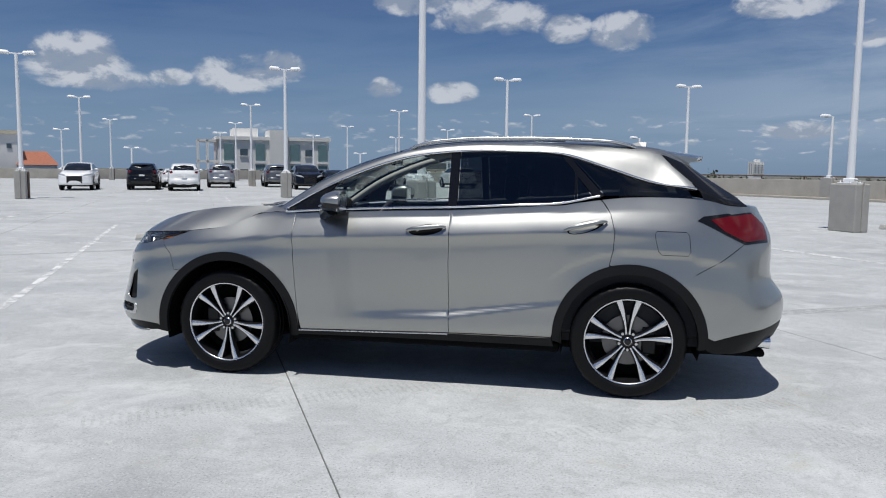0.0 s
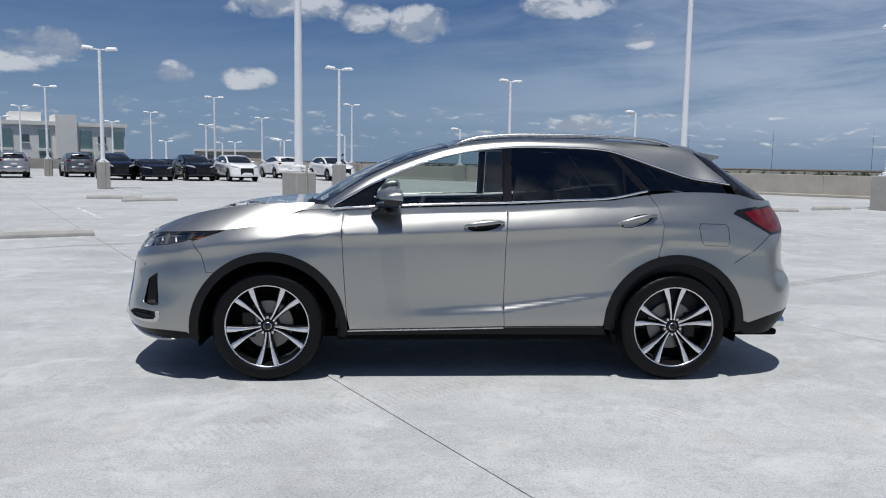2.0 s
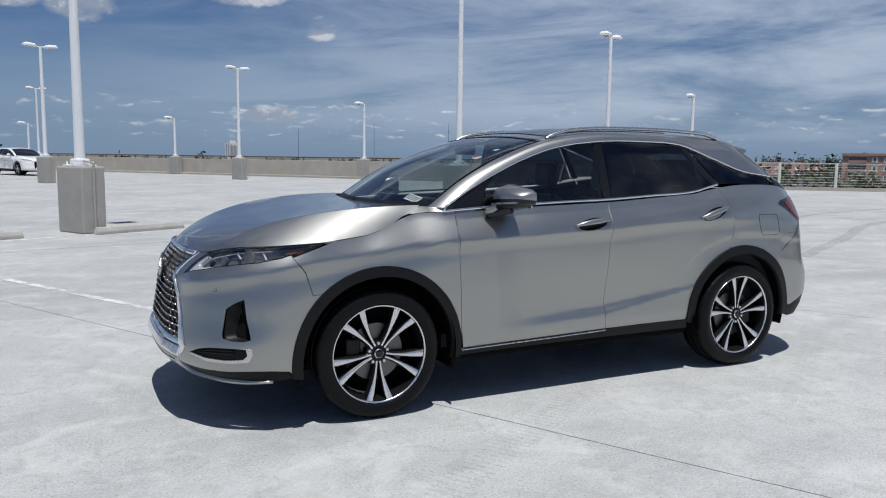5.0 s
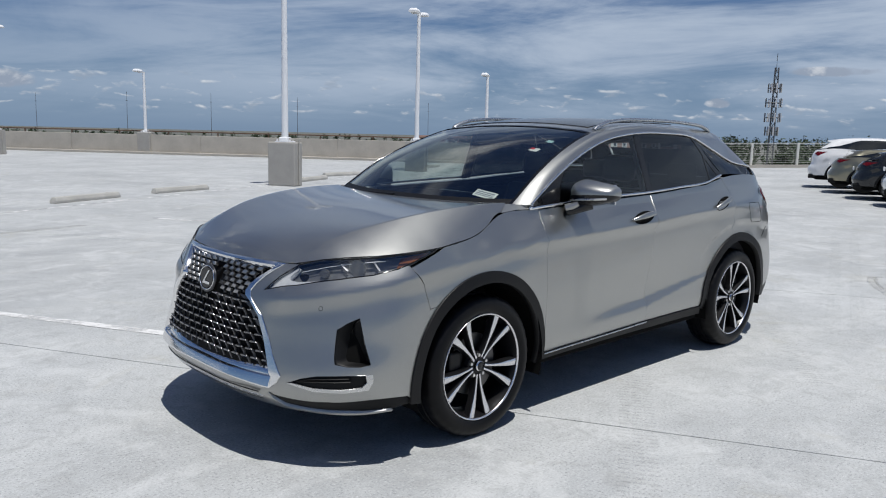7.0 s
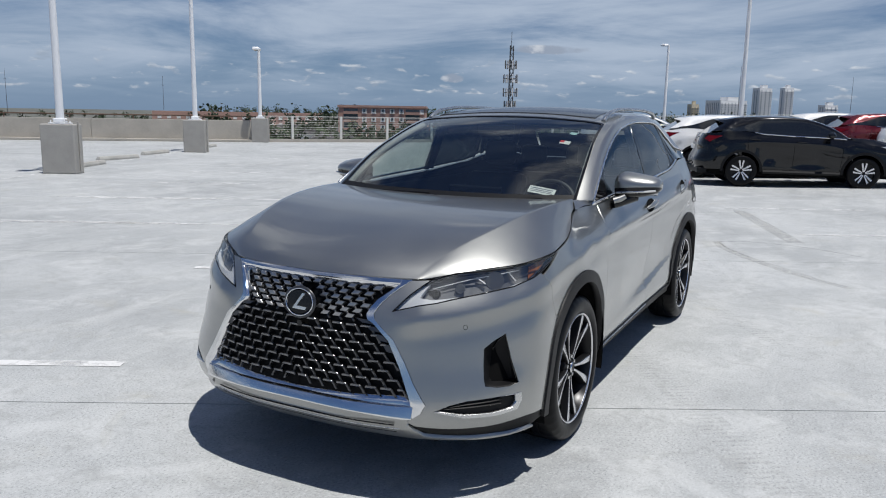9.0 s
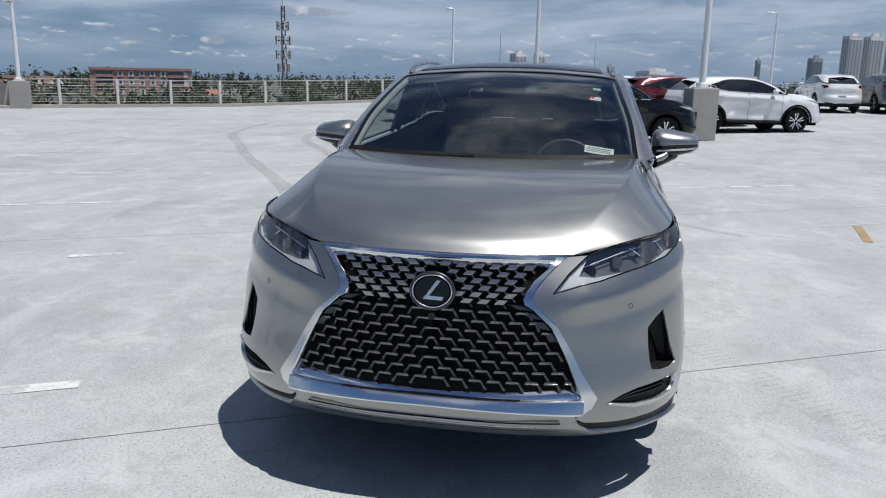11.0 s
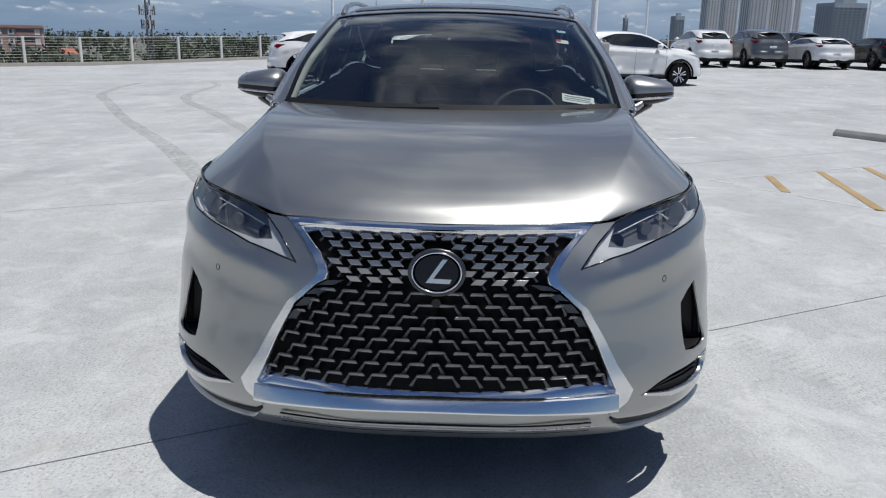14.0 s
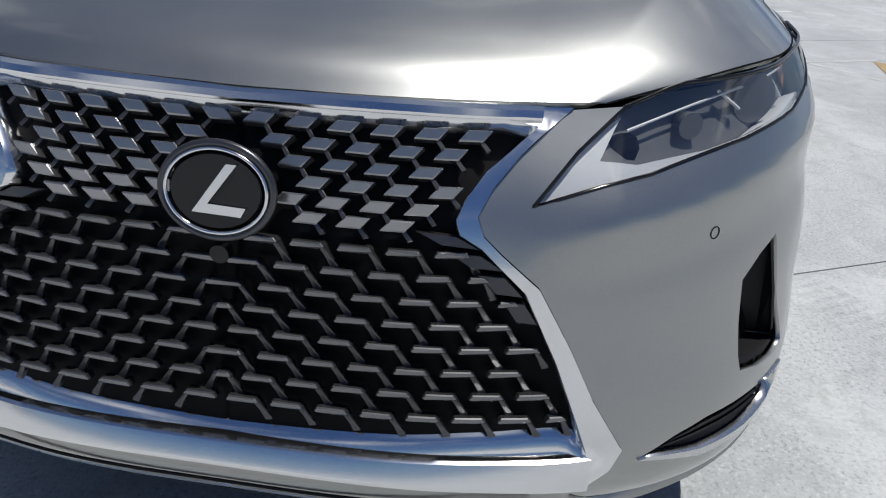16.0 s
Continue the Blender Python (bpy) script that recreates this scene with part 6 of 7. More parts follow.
fence = thing("cable_fence", turn_edge, "cream steel cable fence on a low deck kerb", "fence", kind="structure")
def run_of(x0, x1, y0, y1, z0, z1):
    """A long bar beside the fence in short lengths that follow the deck."""
    bm = bmesh.new()
    edges = np.linspace(x0, x1, 31)
    rows = [[bm.verts.new((x, y, z)) for y, z in ((y0, z0), (y1, z0), (y1, z1), (y0, z1))] for x in edges]
    for a, b in zip(rows, rows[1:]):
        for k in range(4):
            bm.faces.new((a[k], b[k], b[(k + 1) % 4], a[(k + 1) % 4]))
    bm.faces.new(rows[0])
    bm.faces.new(rows[-1][::-1])
    bmesh.ops.recalc_face_normals(bm, faces=bm.faces)
    return drape(bm, turn_edge)


part("kerb", run_of(0.4, 80, -0.12, 0.25, 0, 0.16), CONCRETE, fence)
for k in range(30):
    x = 1.9 + 2.62 * k
    part("fence_post", drape(box(x - .06, x + .06, .0, .10, .10, 1.36, 0.01), turn_edge), FENCE_WHITE, fence)
for k in range(9):
    line = [Vector((x, 0.05, .28 + k * .125)) for x in np.linspace(0.4, 79, 31)]
    part("fence_cable", drape(tube([tuple(p) for p in line], 0.007, 5), turn_edge), CABLE_GREY, fence)
part("fence_rail", run_of(0.4, 79, .035, .065, 1.325, 1.355), FENCE_WHITE, fence)


# ---- lamp posts ----
def head_mesh():
    bm = bmesh.new()
    add_box(bm, -.27, .27, -.19, .19, -.07, .08, bevel=0.05)
    for v in bm.verts:
        if v.co.z > 0:
            v.co.x *= 0.82
            v.co.y *= 0.82
    return bm


def lamp_post(x, y, top, heads, turn, ped=True, tall=1.22):
    lp = thing("street_lamp", pose(x, y, rise(x, y), 0, 0, turn), "white steel %s-head lamp post on a concrete pedestal" % ("double" if heads == 2 else "single"), "street lamp", "deck lamp posts")
    h = tall if ped else 0.0
    if ped:
        part("pedestal", box(-.23, .23, -.42, .42, 0, h, 0.03), CONCRETE_GREY, lp, "grey concrete pedestal")
        part("conduit", tube([(.0, -.44, .05), (.0, -.44, h + .06), (.0, -.12, h + .10)], 0.022, 8), CONCRETE_GREY, lp)
        part("junction_box", box(.21, .28, -.10, .20, .02, h - .06, 0.01), RUST, lp, "rust-streaked steel cover")
    plate = part("base_plate", box(-.21, .21, -.21, .21, h, h + .03, 0.008), WHITE_METAL, lp)
    part("base_cover", box(-.13, .13, -.13, .13, h + .03, h + .14, 0.03), WHITE_METAL, plate)
    for a, b in ((1, 1), (1, -1), (-1, 1), (-1, -1)):
        part("anchor_bolt", tube([(a * .16, b * .16, h + .03), (a * .16, b * .16, h + .09)], 0.016, 6), WHITE_METAL, plate)
    part("pole", tube([(0, 0, h + .05), (0, 0, 3), (0, 0, top)], [.095, .085, .068], 14), WHITE_METAL, lp, soft=60)
    for s in ((-1, 1) if heads == 2 else (-1,)):
        arm = part("arm", tube([(0, 0, top - .04), (s * .35, 0, top)], 0.03, 8), WHITE_METAL, lp)
        hd = part("lamp_head", head_mesh(), WHITE_METAL, lp, soft=50)
        hd.matrix_local = pose(s * .50, 0, top + .02, 0, -s * 4, 0)
        part("lens", box(-.15, .15, -.12, .12, -.075, -.062, 0.004), LAMP_LENS, hd)
    return lp


GRID = math.degrees(math.atan2(AH.y, AH.x))
near = lamp_post(7.6, 15.3, 6.28, 2, GRID)
for x, y in ((-2.6, 10.9), (16.9, 20.2), (-13.8, 30.3), (-23.4, 23.8), (-3.45, 35.9), (6.4, 40.2), (-25.0, 50.6), (-34.5, 43.2), (-14.9, 57.6), (-4.2, 63.1), (-37.5, 73.7), (-26.9, 80.6), (-48.4, 67.2), (27.6, 1.9), (45.5, -19.7)):
    copy_thing(near, pose(x, y, rise(x, y), 0, 0, GRID))
lamp_post(17.4, -3.4, 6.28, 2, GRID, tall=1.42)
# further posts, lower as the deck falls away
for x, y, h in ((-14.2, 76.1, 5.66), (-20.5, 78.4, 4.94), (-30.0, 77.7, 5.1), (-40.0, 75.0, 5.3), (-44.4, 64.7, 3.3), (-17.9, 80.6, 3.2), (-11.4, 72.4, 3.3), (-25.4, 80.8, 3.2), (-51.0, 63.0, 5.05)):
    lamp_post(x, y, h, 2, GRID)
single = lamp_post(14.2, 40.6, 4.62, 1, GRID)
copy_thing(single, pose(26.0, 24.9, 0, 0, 0, GRID))
for x, y, h in ((4.5, 52.4, 3.9), (-4.9, 64.4, 3.66), (-11.8, 72.6, 3.4), (-20.0, 84.0, 3.2)):
    lamp_post(x, y, h, 1, GRID)
tall_single = lamp_post(46.2, 8.8, 5.8, 1, -140, ped=False)
for x, y in ((51.7, -12.2), (52.0, -27.5)):
    copy_thing(tall_single, pose(x, y, rise(x, y), 0, 0, -130))


# ---- wheel stops ----
def wheel_stop(x, y, turn):
    bm = bmesh.new()
    pr = [(-.085, 0), (-.085, .055), (-.055, .125), (.055, .125), (.085, .055), (.085, 0)]
    ends = [[bm.verts.new((s * (.915 - .03 * (z > .1)), u, z)) for u, z in pr] for s in (-1, 1)]
    bm.faces.new(ends[0])
    bm.faces.new(ends[1][::-1])
    for i in range(6):
        bm.faces.new((ends[0][i], ends[1][i], ends[1][(i + 1) % 6], ends[0][(i + 1) % 6]))
    bmesh.ops.recalc_face_normals(bm, faces=bm.faces)
    bmesh.ops.bevel(bm, geom=bm.edges[:], offset=0.008, segments=1, affect="EDGES")
    st = thing("wheel_stop", pose(x, y, 0, 0, 0, turn), "weathered grey concrete wheel stop on the deck", "wheel stop", "wheel stops")
    part("stop_block", bm, STOP_GREY, st)
    for s in (-.6, .6):
        part("steel_pin", tube([(s, 0, .12), (s, 0, .131)], 0.014, 8), RUST, st)
    return st


stop = wheel_stop(1.5, 13.25, GRID)
for x, y, t in ((-7.0, 8.4, 0), (-4.4, 9.75, -3), (-1.6, 10.75, 0), (4.2, 14.6, -6), (12.1, 18.75, -18), (15.0, 20.3, -8), (8.3, -6.9, 0), (-10.4, 21.9, -20), (-8.75, 20.58, 6), (6.2, -8.4, 0), (9.6, 16.9, 0), (20, 22.6, 0)):
    copy_thing(stop, pose(x, y, 0, 0, 0, GRID + t))

# ---- the other parked cars ----
GLASS_DARK = plain("dark_car_glass", (0.012, 0.014, 0.016), 0.06, coat=0.6)
PAINTS = {k: car_paint(k + "_car_paint", c, m, r, 0.05 if c[0] > 0.1 else 0.004) for k, c, m, r in (("white", (0.78, 0.78, 0.77), 0.0, 0.3), ("black", (0.004, 0.004, 0.005), 0.0, 0.2), ("grey", (0.16, 0.165, 0.17), 0.7, 0.3), ("bronze", (0.26, 0.24, 0.17), 0.75, 0.3), ("red", (0.13, 0.006, 0.01), 0.4, 0.25), ("charcoal", (0.02, 0.021, 0.023), 0.4, 0.25), ("silver", (0.42, 0.42, 0.42), 0.75, 0.3))}


class Shaped:
    """A surface of the silver car, bent to another body style."""

    def __init__(self, surface, low):
        self.surface, self.low = surface, low

    def at(self, ab):
        p, n = self.surface.at(ab)
        p = p.copy()
        if self.low:
            roof = np.clip((p[:, 2] - 0.9) / 0.8, 0, 1)
            p[:, 2] = p[:, 2] * 0.90 - 0.17 * roof
            p[:, 0] += np.where(p[:, 0] > 1.0, -0.10 * roof * (p[:, 0] - 1.0), 0)
        return p, n


def whole(surface, u0=0.0, u1=1.0, v0=0.0, v1=1.0):
    a0, a1 = (surface.a[0] + (surface.a[-1] - surface.a[0]) * k for k in (u0, u1))
    b0, b1 = (surface.b[0] + (surface.b[-1] - surface.b[0]) * k for k in (v0, v1))
    return dense([(a0, b0), (a1, b0), (a1, b1), (a0, b1), (a0, b0)], 0.15)[:-1]


def parked_car(kind, colour, x, y, heading, label):
    low = kind == "sedan"
    car = thing(kind if kind != "suv" else "crossover", pose(x, y, rise(x, y), 0, 0, heading + 180), label, "car", "parked cars")
    paint = PAINTS[colour]
    lo, up, hd = (Shaped(s, low) for s in (LOWER, UPPER, HOOD))
    sd = lambda pts: LOWER.find("xz", dense(pts, 0.12), a=(1.25, 5.7))
    end_b = LOWER.b[-1]
    shell = np.concatenate([[(a, 0.06) for a in np.arange(LOWER.a[0], 1.45, 0.15)], sd(ring_of(*FA, .45, 184, -4, 14)), sd([(-.80, .345), (.80, .355)]), sd(ring_of(*RA, .45, 184, -4, 14)),
                            [(a, 0.08) for a in np.arange(5.35, LOWER.a[-1], 0.15)], [(LOWER.a[-1], b) for b in np.linspace(.08, end_b, 5)], [(a, end_b) for a in np.arange(LOWER.a[-1], LOWER.a[0], -0.15)],
                            [(LOWER.a[0], b) for b in np.linspace(end_b, .06, 5)]])
    piece("body", cut(lo, shell, sides="both", gap=0, step=0.09, flange=0.03), paint, car)
    piece("hood", cut(hd, whole(HOOD), sides="both", gap=0, step=0.12, flange=0.02), paint, car)
    piece("roof", cut(up, np.array([(a, UPPER.kb[2]) for a in np.linspace(UPPER.a[0], UPPER.a[-1], 26)] + [(a, UPPER.kb[3] + .02) for a in np.linspace(UPPER.a[-1], UPPER.a[0], 26)]), sides="both", gap=0, step=0.1, flange=0.02), paint, car)
    piece("roof_panel", cut(up, np.array([(a, UPPER.kb[3] + .02) for a in np.linspace(UPPER.a[0] + .98, UPPER.a[-1], 20)] + [(a, UPPER.b[-1]) for a in np.linspace(UPPER.a[-1], UPPER.a[0] + .98, 20)]), sides="both", gap=0, step=0.12, flange=0.01), paint, car)
    piece("windshield", cut(up, np.array([(a, UPPER.kb[3] + .03) for a in np.linspace(UPPER.a[0], UPPER.a[0] + .97, 14)] + [(a, UPPER.b[-1]) for a in np.linspace(UPPER.a[0] + .97, UPPER.a[0], 12)]), sides="both", gap=0, step=0.12, off=-.004, flange=0), GLASS_DARK, car)
    for s in "LR":
        piece("side_glass", cut(up, np.array([(a, 0.0) for a in np.linspace(UPPER.a[0], UPPER.a[-1] - .2, 20)] + [(a, UPPER.kb[2]) for a in np.linspace(UPPER.a[-1] - .2, UPPER.a[0], 20)]), sides=s, gap=0, step=0.1, off=-.004, flange=0), GLASS_DARK, car)
        m = -1 if s == "L" else 1
        for box_pts, nm, mt in ((lamp, "headlamp", CLEAR_FAR), ([(1.85, .80, 1.18), (2.03, .79, 1.2), (2.16, .66, 1.205), (2.22, .60, 1.10), (2.13, .76, 1.04), (1.85, .80, 1.18)], "tail_lamp", TAIL_RED)):
            piece(nm, cut(lo, on(LOWER, box_pts)[:-1], sides=s, gap=0, step=0.08, off=0.006, flange=0.01), mt, car)
        for (cx, cz), r_in, r_out in ((FA, .452, .515), (RA, .430, .49)):
            piece("arch_cladding", cut(lo, np.concatenate([sd(ring_of(cx, cz, r_out, 184, -4, 18)), sd(ring_of(cx, cz, r_in, -4, 184, 18))]), sides=s, gap=0, step=0.1, off=.008, flange=0.02), BLACK_TRIM, car)
        for seam in ([(-.893, 1.15), (-.88, .66), (-.849, .36)], [(.214, 1.2), (.206, .8), (.212, .38)], [(1.195, 1.29), (1.290, 1.083), (1.262, .872)]):
            p, n = lo.at(sd(seam))
            part("door_seam", tube((p + n * .001) * (1, m, 1), 0.004, 4), DARK, car)
        for hx0, hz0 in ((.056, 1.070), (1.105, 1.113)):
            p, n = lo.at(sd([(hx0 - .11, hz0), (hx0 + .11, hz0 + .01)]))
            part("door_handle", tube((p + n * .02) * (1, m, 1), 0.014, 6), paint, car)
        p, _ = lo.at(sd([(-.86, .34), (.9, .36)]))
        part("sill", tube(p * (1, m, 1), 0.05, 6), BLACK_TRIM, car)
        p, n = up.at([(a, 0.0) for a in np.linspace(UPPER.a[0], UPPER.a[-1] - .9, 20)])
        part("window_trim", tube((p + n * .004) * (1, m, 1), 0.012, 6), CHROME, car)
        bm = bmesh.new()
        bmesh.ops.create_uvsphere(bm, u_segments=12, v_segments=8, radius=1, matrix=Matrix.Translation((-.58, m * 1.0, 1.10 if low else 1.25)) @ Matrix.Diagonal((.09, .12, .075, 1)))
        part("door_mirror", bm, paint, car, soft=60)
    z = 0.90 if low else 1.0
    bm = bmesh.new()
    rear_top, rear_low = up.at([(UPPER.a[-1], UPPER.kb[3])])[0][0], up.at([(UPPER.a[-1], 0.0)])[0][0]
    bm.faces.new([bm.verts.new(v) for v in ((rear_top[0], -rear_top[1], rear_top[2]), (rear_top[0], rear_top[1], rear_top[2]), (rear_low[0], rear_low[1], rear_low[2]), (rear_low[0], -rear_low[1], rear_low[2]))])
    part("rear_window", bm, GLASS_DARK, car)
    deck_z = lo.at([(LOWER.a[-1], end_b)])[0][0]
    part("tail_deck", box(rear_low[0] - .15, deck_z[0] - .01, -.60, .60, rear_low[2] - .06, rear_low[2], 0.02), paint, car)
    part("grille", box(-2.47, -2.40, -.42, .42, .42 * z, .86 * z, 0.02), GLOSS_BLACK, car)
    part("number_plate", box(2.39, 2.43, -.16, .16, .86 * z, .96 * z, 0.01), PAPER, car)
    part("underbody", box(-2.2, 2.2, -.75, .75, .24, .42, 0.03), DARK, car)
    part("lower_bumper", box(2.1, 2.40, -.75, .75, .28, .42, 0.03), BLACK_TRIM, car)
    for wx in (-1.395, 1.395):
        for m in (-1, 1):
            w = new("wheel")
            w.parent = car
            w.matrix_local = Matrix.Translation((wx, m * .83, .372)) @ (Matrix() if m < 0 else pose(0, 0, 0, 0, 0, 180))
            for nm, me in FAR_WHEEL.items():
                o = new(nm, me)
                o.parent = w
    return car


CLEAR_FAR = plain("far_headlamp", (0.32, 0.34, 0.36), 0.1, coat=1.0)


def far_wheel():
    out = {}
    t = spin([(.25, -.10), (.30, -.118), (.35, -.112), (.372, -.085), (.372, .085), (.35, .112), (.25, .10)], 32)
    d = spin([(.0, -.03), (.255, -.05), (.262, -.10)], 32)
    s = bmesh.new()
    for k in range(5):
        for sg in (-1, 1):
            a = radians(90 + 72 * k)
            c, n = math.cos(a), math.sin(a)
            pts = [(.04, sg * .012 - .012), (.25, sg * .05 - .022), (.25, sg * .05 + .022), (.04, sg * .012 + .012)]
            vs = [s.verts.new((r * c - o * n, -.085 - .012 * (r > .1), r * n + o * c)) for r, o in pts]
            lowv = [s.verts.new((v.co.x, v.co.y + .03, v.co.z)) for v in vs]
            s.faces.new(vs)
            for i in range(4):
                s.faces.new((vs[i], vs[(i + 1) % 4], lowv[(i + 1) % 4], lowv[i]))
    bmesh.ops.recalc_face_normals(s, faces=s.faces)
    for nm, bm, mt in (("tyre", t, RUBBER), ("rim", d, ALLOY_DARK), ("spokes", s, MACHINED)):
        me = bpy.data.meshes.new(nm)
        for f in bm.faces:
            f.smooth = nm == "tyre"
        bm.to_mesh(me)
        bm.free()
        me.materials.append(mt)
        out[nm] = me
    return out


FAR_WHEEL = far_wheel()
SIDE = math.degrees(math.atan2(-.945, .33))
AWAY = math.degrees(math.atan2(BH.y, BH.x))
made = {}


def place_car(kind, colour, x, y, heading, label):
    """x, y: the middle of the car on the deck."""
    key = kind, colour
    if key in made:
        c = tagged(copy_thing(made[key], pose(x, y, rise(x, y), 0, 0, heading + 180)), label)
    else:
        c = made[key] = parked_car(kind, colour, x, y, heading, label)
    return c


hx, hy = math.cos(radians(SIDE)), math.sin(radians(SIDE))
for i, (kind, colour, label) in enumerate((("suv", "black", "glossy black crossover parked beside the deck aisle"), ("suv", "white", "white crossover parked beside a black one"), ("sedan", "charcoal", "charcoal sedan parked in the row"), ("sedan", "bronze", "bronze-green sedan parked in the row"), ("suv", "white", "white crossover parked at the end of the row"))):
    x, y = 15.75 + i * 2.15, .55 + i * 1.45
    place_car(kind, colour, x + hx * 1.395, y + hy * 1.395, SIDE, label)
for i, (kind, colour, label) in enumerate((("suv", "white", "white crossover with dark alloy wheels beside a lamp pedestal"), ("suv", "red", "dark red crossover parked behind a white one"), ("suv", "white", "white crossover parked beyond the red one"))):
    x, y = 20.6 + i * 2.3, -3.75 + i * 1.6
    place_car(kind, colour, x + hx * 1.395, y + hy * 1.395, SIDE, label)
for kind, colour, x, y, label in (("suv", "white", 34.9, -11.3, "white crossover seen from behind in the angled row"), ("suv", "grey", 34.2, -13.6, "grey compact crossover parked facing away"), ("sedan", "white", 33.2, -16.1, "white sedan parked facing away"), ("sedan", "black", 32.2, -18.5, "black sedan parked facing away"), ("suv", "charcoal", 43.0, -19.0, "charcoal crossover in the second row"), ("suv", "black", 31.4, -20.9, "black crossover at the end of the row")):
    place_car(kind, colour, x, y, 2, label)
for kind, colour, x, y, back, label in (
        ("suv", "white", -30.0, 36.8, 1, "white crossover parked nose out far across the deck"), ("suv", "black", -27.3, 39.5, 0, "black crossover parked facing away"), ("suv", "white", -24.2, 39.0, 0, "large white crossover parked facing away"), ("suv", "silver", -25.8, 47.0, 0, "silver crossover parked facing away"),
        ("sedan", "white", -28.6, 45.6, 0, "white sedan in the far row"), ("sedan", "charcoal", -42.0, 42.0, 0, "charcoal sedan at the far side"), ("suv", "charcoal", -46.5, 45.5, 1, "charcoal crossover at the far side"), ("suv", "grey", -23.0, 50.5, 0, "grey crossover in the far row"), ("suv", "black", -18.6, 45.5, 1, "black crossover parked nose out"),
        ("sedan", "black", -16.0, 44.6, 1, "black sedan parked nose out"), ("suv", "white", -10.9, 45.6, 1, "white off-road vehicle parked nose out"), ("suv", "black", -13.7, 45.9, 1, "black crossover beside a white one"), ("sedan", "black", -17.4, 54.0, 1, "black sedan in the last row"), ("sedan", "silver", -20.2, 53.0, 1, "silver sedan in the last row"),
        ("suv", "white", -9.4, 55.0, 0, "white compact crossover facing away"), ("suv", "white", -5.0, 50.0, 1, "white crossover beside a lamp pedestal"), ("sedan", "charcoal", -14.6, 55.6, 1, "charcoal sedan in the last row")):
    place_car(kind, colour, x, y, AWAY + 180 * back, label)

# ---- the town below and the horizon ----
GROUND_Z = -13.0


def town_ground():
    m, t, b = material("town_ground")
    v = coords(t)
    a = noise_tex(t, v, 0.02, 6, 0.6)
    c = mix(t, ramp(t, a, (0.42, 0.0), (0.55, 1.0)), (0.045, 0.06, 0.035), (0.13, 0.13, 0.12))
    t.links.new(mix(t, ramp(t, noise_tex(t, v, 0.3, 4), (0.4, 0.0), (0.7, 0.4)), c, (0.2, 0.19, 0.17)), b.inputs["Base Color"])
    b.inputs["Roughness"].default_value = 0.9
    return m


LEAVES = plain("far_foliage", (0.035, 0.055, 0.025), 0.8, vary=0.45, scale=0.2)
STUCCO = plain("white_stucco", (0.78, 0.77, 0.74), 0.85, vary=0.07, scale=0.6)
PINK = plain("pink_stucco", (0.50, 0.31, 0.25), 0.85, vary=0.08, scale=0.5)
TAN = plain("tan_stucco", (0.58, 0.52, 0.40), 0.85, vary=0.08, scale=0.5)
TILE = plain("red_roof_tile", (0.33, 0.12, 0.07), 0.8, vary=0.25, scale=5)
# far window glass, paled and blued: distance haze is mixed into its colour
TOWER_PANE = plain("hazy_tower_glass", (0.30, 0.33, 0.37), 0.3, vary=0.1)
PANE = plain("building_glass", (0.06, 0.09, 0.11), 0.12, coat=0.5)
TEAL = plain("teal_glass", (0.13, 0.22, 0.23), 0.15, coat=0.5)
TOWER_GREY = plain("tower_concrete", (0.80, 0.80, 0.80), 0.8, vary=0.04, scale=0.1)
# dark cladding lightened towards blue-grey, the air's haze put into the base colour
HAZED_DARK_TOWER = plain("hazed_dark_tower", (0.40, 0.44, 0.48), 0.5, vary=0.1, scale=0.1)
STEEL = plain("mast_steel", (0.13, 0.135, 0.14), 0.6, metal=0.4, vary=0.2)
ASPHALT = plain("road_asphalt", (0.055, 0.055, 0.056), 0.9, vary=0.15)

g = thing("ground", pose(0, 0, GROUND_Z), "flat town ground with lots and greenery below the deck", "ground", kind="structure")
bm = bmesh.new()
bmesh.ops.create_grid(bm, x_segments=8, y_segments=8, size=4500)
part("land", bm, town_ground(), g)
part("road", box(-500, 500, -9, 9, 0.02, 0.06, m=Matrix.Translation(EDGE + OUT * 55 - Vector((0, 0, 0))) @ Matrix.Rotation(math.atan2(ALONG.y, ALONG.x), 4, "Z")), ASPHALT, g)
part("road", box(-500, 500, -5, 5, 0.03, 0.07, m=Matrix.Translation(EDGE + OUT * 160) @ Matrix.Rotation(math.atan2(ALONG.y, ALONG.x) + .2, 4, "Z")), ASPHALT, g)
# the deck's own building under it
garage = thing("garage_block", turn_edge, "tan concrete parking structure below the deck", "building", kind="structure")
part("garage_wall", box(0, 95, -0.15, .35, GROUND_Z, -1.2), CONCRETE, garage)
part("garage_wall", box(-88, 0, -0.2, .28, GROUND_Z, -0.06, m=turn_edge.inverted() @ turn_wall), CONCRETE, garage)


def at_bearing(az, d):
    return d * math.cos(radians(az)) - 3, d * math.sin(radians(az)) - 1


